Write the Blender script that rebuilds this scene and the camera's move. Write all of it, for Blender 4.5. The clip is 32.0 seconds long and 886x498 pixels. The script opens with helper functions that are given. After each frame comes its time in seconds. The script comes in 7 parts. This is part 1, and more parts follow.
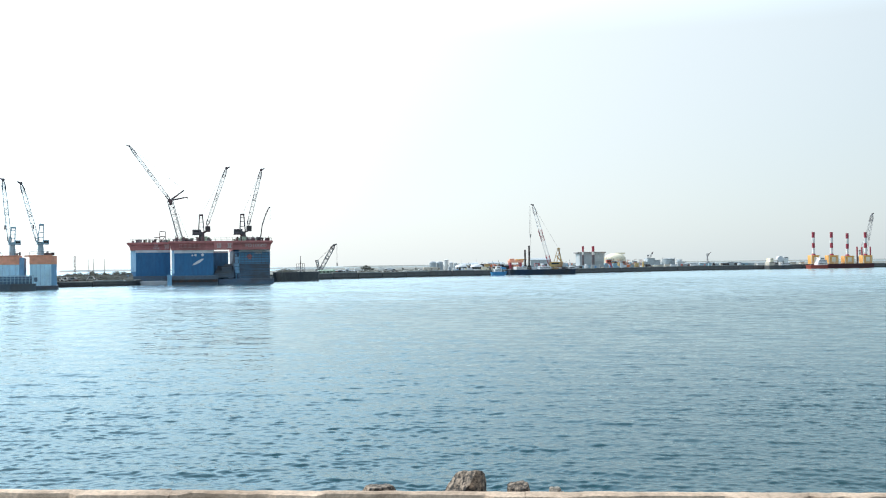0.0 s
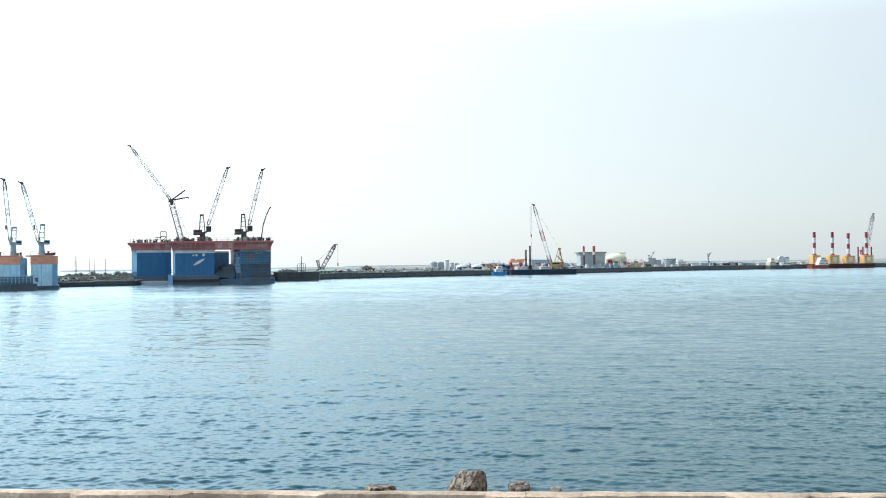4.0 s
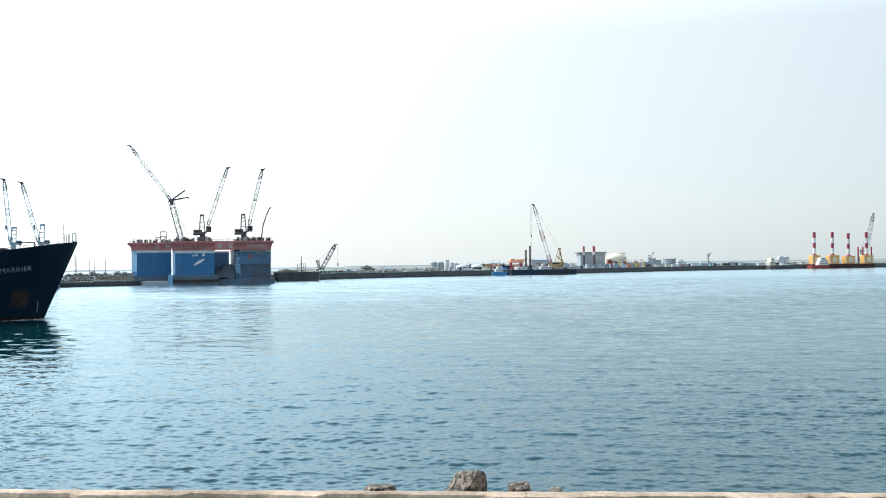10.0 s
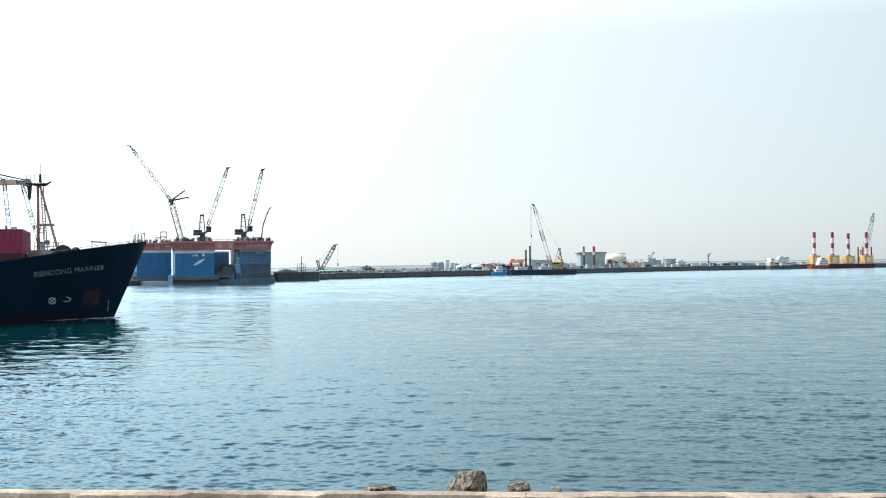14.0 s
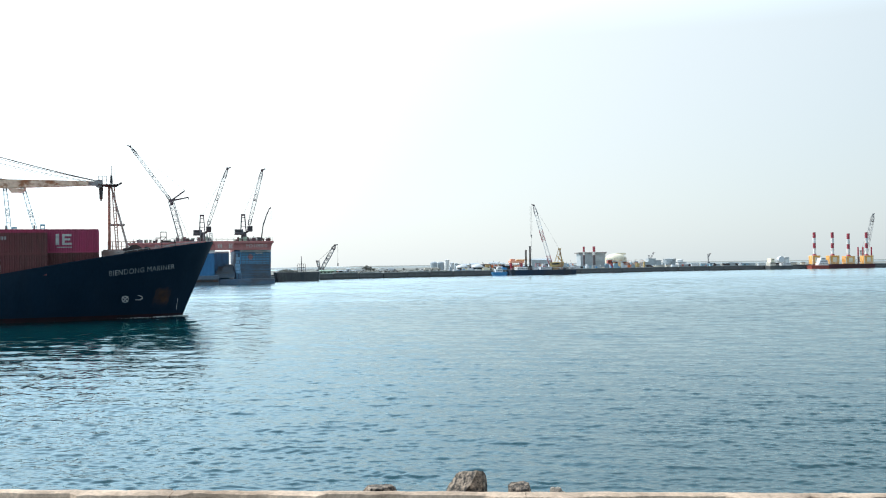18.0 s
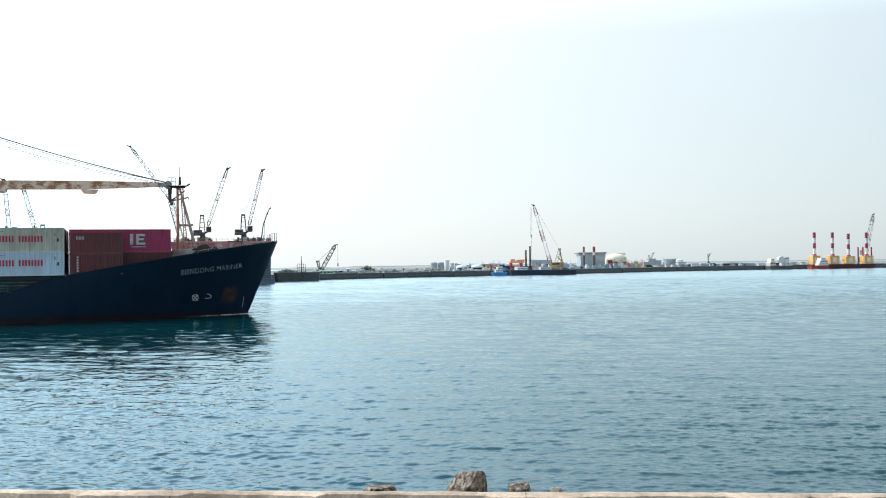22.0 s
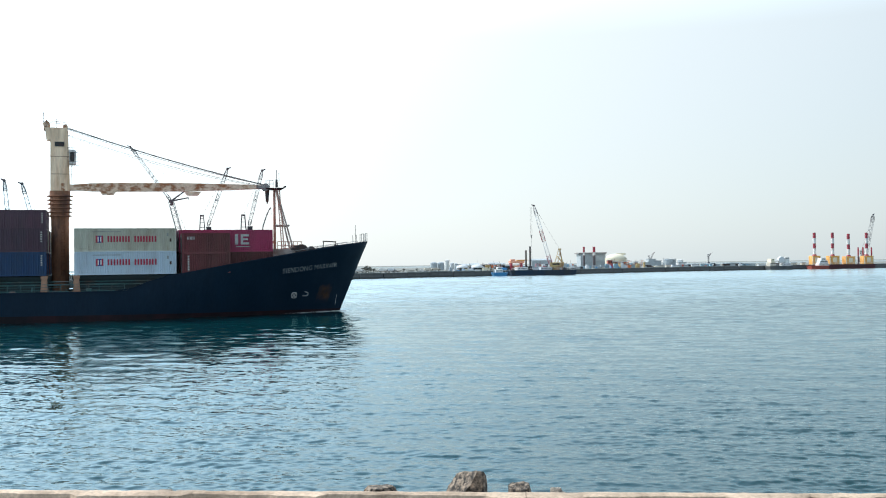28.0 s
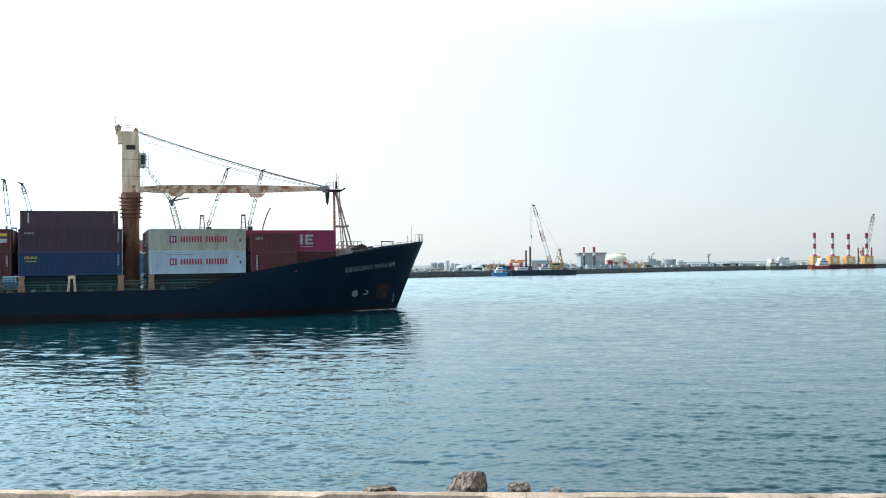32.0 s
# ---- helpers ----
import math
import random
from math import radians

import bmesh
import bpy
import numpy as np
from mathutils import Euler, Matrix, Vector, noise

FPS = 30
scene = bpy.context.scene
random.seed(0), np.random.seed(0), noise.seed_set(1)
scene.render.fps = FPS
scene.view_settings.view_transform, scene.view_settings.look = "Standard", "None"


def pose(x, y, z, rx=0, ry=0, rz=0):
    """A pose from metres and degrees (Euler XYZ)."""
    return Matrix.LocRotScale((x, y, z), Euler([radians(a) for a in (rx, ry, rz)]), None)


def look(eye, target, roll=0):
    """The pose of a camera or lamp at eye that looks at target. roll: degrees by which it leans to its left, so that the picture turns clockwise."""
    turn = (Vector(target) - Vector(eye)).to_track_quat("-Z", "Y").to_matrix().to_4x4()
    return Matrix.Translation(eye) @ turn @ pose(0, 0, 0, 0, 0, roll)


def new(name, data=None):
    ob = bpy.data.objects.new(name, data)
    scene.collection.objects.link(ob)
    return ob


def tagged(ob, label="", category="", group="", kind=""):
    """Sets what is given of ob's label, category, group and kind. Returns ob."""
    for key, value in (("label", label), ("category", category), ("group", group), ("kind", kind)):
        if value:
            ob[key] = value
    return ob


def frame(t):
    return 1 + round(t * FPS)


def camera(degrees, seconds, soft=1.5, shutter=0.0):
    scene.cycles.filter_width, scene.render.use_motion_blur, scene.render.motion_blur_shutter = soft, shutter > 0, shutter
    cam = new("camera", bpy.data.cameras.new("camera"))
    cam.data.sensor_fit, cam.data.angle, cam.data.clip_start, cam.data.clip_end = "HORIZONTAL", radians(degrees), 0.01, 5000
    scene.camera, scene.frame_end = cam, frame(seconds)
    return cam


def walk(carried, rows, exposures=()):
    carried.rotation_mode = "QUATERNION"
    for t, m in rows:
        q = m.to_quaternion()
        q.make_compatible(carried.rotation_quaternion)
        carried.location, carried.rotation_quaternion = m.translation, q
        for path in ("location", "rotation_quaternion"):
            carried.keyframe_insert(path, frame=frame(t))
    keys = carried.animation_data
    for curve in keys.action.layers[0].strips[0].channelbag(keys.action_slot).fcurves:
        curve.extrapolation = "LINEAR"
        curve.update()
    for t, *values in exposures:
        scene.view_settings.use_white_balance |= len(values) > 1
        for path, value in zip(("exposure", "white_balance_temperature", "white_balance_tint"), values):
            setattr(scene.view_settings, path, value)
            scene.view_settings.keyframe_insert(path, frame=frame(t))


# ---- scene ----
# camera: held by hand on a quay, nearly still
LENS = 47.53
EYE = (0.0, 0.0, 6.48)
cam = camera(LENS, 32.0, soft=1.1)


def aim(yaw, pitch):
    return pose(*EYE, 90, 0, 0) @ pose(0, 0, 0, 0, yaw, 0) @ pose(0, 0, 0, pitch, 0, 0) @ pose(0, 0, 0, 0, 0, -0.773)


walk(cam, [(0.0, aim(0.0, 0.837)), (1.2, aim(0.048, 0.837)), (16.0, aim(0.048, 0.852)), (32.0, aim(0.055, 0.878))],
     exposures=[(0.0, 0.0), (32.0, 0.0)])

# hazy bright sky and a high sun from the left, ahead of the camera
SUN_AZ, SUN_EL = -60.0, 46.0          # degrees from the viewing direction, over the horizon
world = bpy.data.worlds.new("world")
scene.world = world
world.use_nodes = True
wn = world.node_tree.nodes
sky = wn.new("ShaderNodeTexSky")
sky.sky_type = "NISHITA"
sky.sun_disc = False
sky.sun_elevation = radians(SUN_EL)
sky.sun_rotation = radians(SUN_AZ)
sky.air_density, sky.dust_density, sky.ozone_density = 1.0, 1.5, 1.0
wn["Background"].inputs["Strength"].default_value = 0.15
# milky haze over the whole sky, brighter round the sun
sky_co = wn.new("ShaderNodeTexCoord")
sun_dot = wn.new("ShaderNodeVectorMath")
sun_dot.operation = "DOT_PRODUCT"
_a, _e = radians(SUN_AZ), radians(SUN_EL)
sun_way = Vector((math.sin(_a) * math.cos(_e), math.cos(_a) * math.cos(_e), math.sin(_e)))
sun_dot.inputs[1].default_value = sun_way
world.node_tree.links.new(sky_co.outputs["Generated"], sun_dot.inputs[0])
aureole = wn.new("ShaderNodeMapRange")
aureole.inputs["From Min"].default_value, aureole.inputs["From Max"].default_value = -0.15, 1.1
aureole.inputs["To Min"].default_value, aureole.inputs["To Max"].default_value = 0.0, 1.0
world.node_tree.links.new(sun_dot.outputs["Value"], aureole.inputs["Value"])
glow = wn.new("ShaderNodeValToRGB")
gl = glow.color_ramp
gl.elements[0].position, gl.elements[0].color = 0.0, (2.9, 3.3, 3.5, 1)
gl.elements[1].position, gl.elements[1].color = 1.0, (11.5, 13.5, 14.5, 1)
for stop, tone in ((0.27, (4.2, 4.75, 4.95, 1)), (0.464, (5.35, 5.8, 5.9, 1)), (0.54, (6.3, 6.9, 7.1, 1)), (0.62, (8.4, 9.7, 10.3, 1)), (0.75, (10.2, 11.9, 12.8, 1))):
    e = gl.elements.new(stop)
    e.color = tone
world.node_tree.links.new(aureole.outputs[0], glow.inputs[0])
# a bright band added above the view lightens the water; higher, haze thins, bluer
sky_up = wn.new("ShaderNodeSeparateXYZ")
world.node_tree.links.new(sky_co.outputs["Generated"], sky_up.inputs[0])
zenith = wn.new("ShaderNodeValToRGB")
zr = zenith.color_ramp
zr.elements[0].position, zr.elements[0].color = 0.22, (1, 1, 1, 1)
zr.elements[1].position, zr.elements[1].color = 0.80, (0.46, 0.57, 0.70, 1)
for stop, tone in ((0.28, (1.28, 1.38, 1.45, 1)), (0.38, (1.25, 1.38, 1.50, 1)), (0.48, (1.02, 1.16, 1.30, 1)), (0.60, (0.72, 0.85, 1.0, 1))):
    e = zr.elements.new(stop)
    e.color = tone
world.node_tree.links.new(sky_up.outputs["Z"], zenith.inputs[0])
sky_graded = wn.new("ShaderNodeMix")
sky_graded.data_type, sky_graded.blend_type = "RGBA", "MULTIPLY"
sky_graded.inputs["Factor"].default_value = 1.0
world.node_tree.links.new(glow.outputs["Color"], sky_graded.inputs["A"])
world.node_tree.links.new(zenith.outputs["Color"], sky_graded.inputs["B"])
haze = wn.new("ShaderNodeMix")
haze.data_type, haze.blend_type = "RGBA", "ADD"
haze.inputs["Factor"].default_value = 0.22
world.node_tree.links.new(sky_graded.outputs["Result"], haze.inputs["A"])
world.node_tree.links.new(sky.outputs[0], haze.inputs["B"])
world.node_tree.links.new(haze.outputs["Result"], wn["Background"].inputs["Color"])

sun = new("sun", bpy.data.lights.new("sun", "SUN"))
sun.data.energy, sun.data.angle, sun.data.color = 3.5, radians(0.6), (1.0, 0.93, 0.82)
sun.matrix_world = look(sun_way * 500, (0, 0, 0))


# ---- materials ----
def mat(name, color, rough=0.6, metal=0.0, second=None, amount=0.5, scale=3.0, fine=40.0, vary=0.25, bump=0.0, sharp=0.15, streak=1.0, tint=0.0, gloss=0.5):
    """Paint, stone or metal with grain, and stains or rust of a second colour."""
    m = bpy.data.materials.new(name)
    m.use_nodes = True
    n, l = m.node_tree.nodes, m.node_tree.links
    bsdf = n["Principled BSDF"]
    bsdf.inputs["Roughness"].default_value = rough
    bsdf.inputs["Metallic"].default_value = metal
    bsdf.inputs["Specular IOR Level"].default_value = gloss
    co = n.new("ShaderNodeTexCoord")
    mp = n.new("ShaderNodeMapping")
    mp.inputs["Scale"].default_value = (1, 1, streak)
    l.new(co.outputs["Object"], mp.inputs["Vector"])
    big = n.new("ShaderNodeTexNoise")
    big.inputs["Scale"].default_value, big.inputs["Detail"].default_value = scale, 6
    small = n.new("ShaderNodeTexNoise")
    small.inputs["Scale"].default_value, small.inputs["Detail"].default_value = fine, 4
    l.new(mp.outputs[0], big.inputs["Vector"])
    l.new(mp.outputs[0], small.inputs["Vector"])
    # brightness varies at two scales
    add = n.new("ShaderNodeMath")
    add.operation = "ADD"
    l.new(big.outputs["Fac"], add.inputs[0])
    l.new(small.outputs["Fac"], add.inputs[1])
    rng = n.new("ShaderNodeMapRange")
    rng.inputs["From Min"].default_value, rng.inputs["From Max"].default_value = 0.6, 1.4
    rng.inputs["To Min"].default_value, rng.inputs["To Max"].default_value = 1 - vary, 1 + vary
    l.new(add.outputs[0], rng.inputs["Value"])
    base = n.new("ShaderNodeMix")
    base.data_type = "RGBA"
    base.inputs["A"].default_value = (*color, 1)
    base.inputs["B"].default_value = (*(second or color), 1)
    if second:
        st = n.new("ShaderNodeTexNoise")
        st.inputs["Scale"].default_value, st.inputs["Detail"].default_value = scale * 0.55, 8
        st.inputs["Roughness"].default_value = 0.65
        l.new(mp.outputs[0], st.inputs["Vector"])
        cut = n.new("ShaderNodeMapRange")
        cut.inputs["From Min"].default_value, cut.inputs["From Max"].default_value = 0.75 - amount * 0.5 - sharp, 0.75 - amount * 0.5 + sharp
        l.new(st.outputs["Fac"], cut.inputs["Value"])
        l.new(cut.outputs[0], base.inputs["Factor"])
    else:
        base.inputs["Factor"].default_value = 0.0
    mul = n.new("ShaderNodeMix")
    mul.data_type, mul.blend_type = "RGBA", "MULTIPLY"
    mul.inputs["Factor"].default_value = 1.0
    l.new(base.outputs["Result"], mul.inputs["A"])
    l.new(rng.outputs[0], mul.inputs["B"])
    out = mul.outputs["Result"]
    if tint:
        info = n.new("ShaderNodeObjectInfo")
        hsv = n.new("ShaderNodeHueSaturation")
        tr = n.new("ShaderNodeMapRange")
        tr.inputs["To Min"].default_value, tr.inputs["To Max"].default_value = 1 - tint, 1 + tint
        l.new(info.outputs["Random"], tr.inputs["Value"])
        l.new(tr.outputs[0], hsv.inputs["Value"])
        l.new(out, hsv.inputs["Color"])
        out = hsv.outputs["Color"]
    l.new(out, bsdf.inputs["Base Color"])
    if bump:
        b = n.new("ShaderNodeBump")
        b.inputs["Strength"].default_value, b.inputs["Distance"].default_value = 0.6, bump
        l.new(add.outputs[0], b.inputs["Height"])
        l.new(b.outputs[0], bsdf.inputs["Normal"])
    return m


RUST = (0.16, 0.055, 0.022)
M = {
    "navy": mat("navy_paint", (0.007, 0.020, 0.038), 0.40, second=(0.012, 0.025, 0.042), amount=0.35, scale=0.35, fine=4, vary=0.2, streak=0.3, gloss=0.08),
    "boot": mat("red_brown_antifouling", (0.026, 0.010, 0.013), 0.6, second=(0.009, 0.008, 0.011), amount=0.5, scale=0.5, fine=5, streak=0.5, gloss=0.15),
    "rust": mat("rust", RUST, 0.85, second=(0.28, 0.11, 0.04), amount=0.4, scale=2.5, bump=0.01, vary=0.3),
    "name_paint": mat("worn_name_paint", (0.34, 0.345, 0.34), 0.65, second=(0.07, 0.085, 0.10), amount=0.38, scale=3.0),
    "wet_wall": mat("wet_weedy_concrete", (0.045, 0.05, 0.052), 0.6, second=(0.075, 0.08, 0.075), amount=0.4, scale=0.4, fine=3),
    "white_mark": mat("faded_white_paint", (0.50, 0.50, 0.48), 0.6, second=(0.25, 0.26, 0.28), amount=0.35, scale=2.0),
    "deck": mat("green_deck_steel", (0.007, 0.031, 0.038), 0.6, second=(0.022, 0.026, 0.026), amount=0.30, scale=0.8, fine=9),
    "cream_rust": mat("cream_paint_with_rust", (0.88, 0.69, 0.50), 0.5, second=(0.48, 0.25, 0.11), amount=0.40, scale=1.6, fine=8, sharp=0.16, streak=0.14),
    "jib_paint": mat("rust_patched_cream_paint", (0.76, 0.58, 0.43), 0.55, second=(0.34, 0.135, 0.055), amount=0.47, scale=2.0, fine=11, sharp=0.07, streak=1.6),
    "pedestal": mat("rust_stained_pedestal", (0.40, 0.22, 0.14), 0.65, second=(0.15, 0.065, 0.04), amount=0.45, scale=1.3, fine=9, streak=0.4),
    "rust_post": mat("rusted_cream_column", (0.42, 0.185, 0.095), 0.75, second=(0.10, 0.052, 0.036), amount=0.46, scale=0.75, fine=7, streak=0.35),
    "mast_rust": mat("orange_rust_mast", (0.36, 0.13, 0.08), 0.75, second=(0.50, 0.36, 0.30), amount=0.4, scale=1.2, fine=8),
    "mast_pale": mat("pinkish_grey_paint", (0.42, 0.36, 0.33), 0.6, second=RUST, amount=0.3, scale=1.0),
    "grey_steel": mat("grey_steel", (0.28, 0.29, 0.29), 0.5, 0.2, second=RUST, amount=0.25, scale=1.0),
    "dark_steel": mat("dark_steel", (0.035, 0.038, 0.042), 0.55, 0.3, second=RUST, amount=0.3, scale=1.5),
    "pale_rope": mat("pale_steel_rope", (0.30, 0.29, 0.28), 0.5, fine=60),
    "rail_teal": mat("sea_green_rail_paint", (0.055, 0.15, 0.155), 0.5, second=RUST, amount=0.22, scale=1.2),
    "rope": mat("steel_rope", (0.17, 0.165, 0.16), 0.5, 0.0, fine=60),
    "white": mat("white_paint", (0.75, 0.75, 0.73), 0.5, second=(0.4, 0.33, 0.26), amount=0.22, scale=0.6),
    "ym_old": mat("grey_cream_container", (0.50, 0.50, 0.42), 0.55, second=(0.30, 0.24, 0.17), amount=0.22, scale=1.0, streak=0.3, vary=0.15),
    "ym_new": mat("pale_blue_container", (0.52, 0.63, 0.72), 0.5, second=(0.40, 0.45, 0.50), amount=0.3, scale=0.8, streak=0.3, vary=0.1),
    "magenta": mat("magenta_container", (0.36, 0.03, 0.10), 0.5, second=(0.26, 0.035, 0.08), amount=0.3, scale=0.8, streak=0.3, vary=0.12),
    "brown": mat("red_brown_container", (0.15, 0.034, 0.038), 0.6, second=(0.09, 0.035, 0.032), amount=0.35, scale=0.9, streak=0.3, vary=0.18, tint=0.2),
    "purple": mat("plum_container", (0.080, 0.040, 0.063), 0.6, second=(0.062, 0.045, 0.062), amount=0.35, scale=0.8, streak=0.3, vary=0.15, tint=0.12),
    "blue_box": mat("deep_blue_container", (0.007, 0.047, 0.135), 0.55, second=(0.014, 0.045, 0.10), amount=0.3, scale=0.9, streak=0.3, vary=0.15),
    "logo_red": mat("red_lettering_paint", (0.40, 0.03, 0.06), 0.5),
    "logo_navy": mat("navy_lettering_paint", (0.05, 0.06, 0.22), 0.5),
    "logo_yellow": mat("yellow_lettering_paint", (0.62, 0.50, 0.06), 0.5),
    "concrete": mat("weathered_concrete", (0.64, 0.475, 0.35), 0.9, second=(0.30, 0.21, 0.145), amount=0.50, scale=3.5, fine=45, vary=0.42, bump=0.006),
    "concrete_dark": mat("stained_concrete", (0.24, 0.21, 0.17), 0.9, second=(0.12, 0.11, 0.10), amount=0.5, scale=2.5, fine=60, vary=0.35, bump=0.008),
    "stone": mat("speckled_rubble_stone", (0.42, 0.325, 0.245), 0.9, second=(0.026, 0.022, 0.019), amount=0.58, scale=55, fine=160, vary=0.45, bump=0.012, sharp=0.12),
    "chalk": mat("pale_rubble", (0.50, 0.43, 0.35), 0.9, second=(0.10, 0.085, 0.07), amount=0.5, scale=50, fine=90, vary=0.3, bump=0.004),
    # quay, land, dock and pontoon colours are lifted to carry distance haze
    "quay": mat("dark_quay_wall", (0.17, 0.17, 0.165), 0.85, second=(0.07, 0.08, 0.085), amount=0.5, scale=0.15, fine=1.5, vary=0.35, streak=0.4),
    "land": mat("dusty_harbour_ground", (0.24, 0.24, 0.225), 0.95, second=(0.13, 0.14, 0.11), amount=0.45, scale=0.03, fine=0.6, vary=0.3),
    "dock_blue": mat("dock_blue_paint", (0.023, 0.16, 0.35), 0.5, second=(0.035, 0.12, 0.24), amount=0.4, scale=0.12, fine=1.2, vary=0.25, streak=0.35),
    # dock_light: paint of the blocks, also sunlit corners and shaded flanks put into colour
    "dock_light": mat("dock_pale_blue_paint", (0.20, 0.42, 0.62), 0.5, second=(0.14, 0.26, 0.38), amount=0.35, scale=0.2, fine=1.5, streak=0.3),
    "dock_red": mat("dock_faded_red_paint", (0.52, 0.19, 0.18), 0.55, second=(0.38, 0.16, 0.15), amount=0.35, scale=0.15, fine=1.2),
    "dock_dirty": mat("dock_weathered_dark_blue", (0.085, 0.16, 0.25), 0.65, second=(0.09, 0.10, 0.115), amount=0.45, scale=0.25, fine=1.5, streak=2.5),
    # dock blue lightened for the shaded cross wall; also the upper panel's blue
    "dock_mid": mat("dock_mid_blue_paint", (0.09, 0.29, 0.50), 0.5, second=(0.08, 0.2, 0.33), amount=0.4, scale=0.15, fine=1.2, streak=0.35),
    "dock_orange": mat("dock_orange_paint", (0.85, 0.38, 0.24), 0.55, second=(0.62, 0.26, 0.16), amount=0.35, scale=0.2, fine=1.2),
    "dock_sky": mat("dock_sky_blue_paint", (0.54, 0.80, 0.92), 0.5, second=(0.40, 0.68, 0.84), amount=0.3, scale=0.2, fine=1.2, streak=0.3),
    "sign_pale": mat("faded_sign_white", (0.55, 0.48, 0.45), 0.6, second=(0.4, 0.3, 0.28), amount=0.3, scale=0.5),
    "sign_dim": mat("worn_sign_grey", (0.50, 0.26, 0.24), 0.6, second=(0.44, 0.18, 0.17), amount=0.4, scale=0.5),
    "dock_white": mat("dock_white_band", (0.66, 0.68, 0.70), 0.55, second=(0.4, 0.38, 0.35), amount=0.25, scale=0.3),
    "pontoon": mat("dark_wet_pontoon", (0.085, 0.14, 0.20), 0.5, second=(0.085, 0.09, 0.09), amount=0.45, scale=0.25, fine=2),
    "crane_teal": mat("crane_grey_blue", (0.27, 0.42, 0.50), 0.5, fine=2),
    "crane_dark": mat("crane_dark_grey", (0.09, 0.085, 0.095), 0.6, second=(0.15, 0.06, 0.06), amount=0.35, scale=0.4, fine=2),
    "crane_pale": mat("crane_pale_grey", (0.25, 0.25, 0.26), 0.5, fine=2),
    "yellow": mat("yellow_steel", (0.74, 0.37, 0.08), 0.5, second=(0.66, 0.45, 0.25), amount=0.3, scale=0.3, fine=2),
    "dusty_yellow": mat("dusty_yellow_machine", (0.55, 0.40, 0.17), 0.6, second=(0.30, 0.16, 0.08), amount=0.45, scale=0.5, fine=2, sharp=0.08),
    "bank": mat("hazy_grey_bank", (0.34, 0.37, 0.37), 0.95, second=(0.26, 0.30, 0.29), amount=0.4, scale=0.02, fine=0.3),
    "foam": mat("sea_foam", (0.75, 0.78, 0.78), 0.8, fine=6),
    "red": mat("red_band_paint", (0.33, 0.035, 0.055), 0.5, fine=2),
    "orange": mat("orange_machine_paint", (0.60, 0.16, 0.05), 0.55, fine=2),
    "barge_blue": mat("dark_blue_barge_hull", (0.02, 0.05, 0.10), 0.5, second=(0.05, 0.05, 0.05), amount=0.4, scale=0.2, fine=2),
    "barge_red": mat("red_barge_hull", (0.42, 0.08, 0.05), 0.55, second=(0.2, 0.06, 0.05), amount=0.35, scale=0.2, fine=2),
    "maroon": mat("maroon_barge_hull", (0.12, 0.035, 0.04), 0.55, second=(0.06, 0.035, 0.035), amount=0.4, scale=0.2, fine=2),
    "boat_blue": mat("bright_blue_boat", (0.05, 0.25, 0.50), 0.5, fine=3),
    # grey_clad, cream and leaf hold some of that haze in their colour too
    "grey_clad": mat("grey_cladding", (0.40, 0.45, 0.48), 0.7, second=(0.30, 0.34, 0.37), amount=0.35, scale=0.1, fine=0.8),
    "beige": mat("beige_render", (0.55, 0.50, 0.42), 0.8, fine=1.5),
    "cream": mat("cream_tank_paint", (0.84, 0.76, 0.58), 0.6, second=(0.5, 0.45, 0.33), amount=0.3, scale=0.15, fine=1),
    "green_roof": mat("pale_green_sheet", (0.36, 0.48, 0.36), 0.6, fine=1.5),
    "leaf": mat("coastal_foliage", (0.17, 0.175, 0.15), 0.9, second=(0.22, 0.215, 0.19), amount=0.45, scale=0.8, fine=5, vary=0.4),
    "bark": mat("bark", (0.10, 0.075, 0.05), 0.9, fine=12),
    "glass": mat("dark_window_glass", (0.02, 0.025, 0.03), 0.15),
}


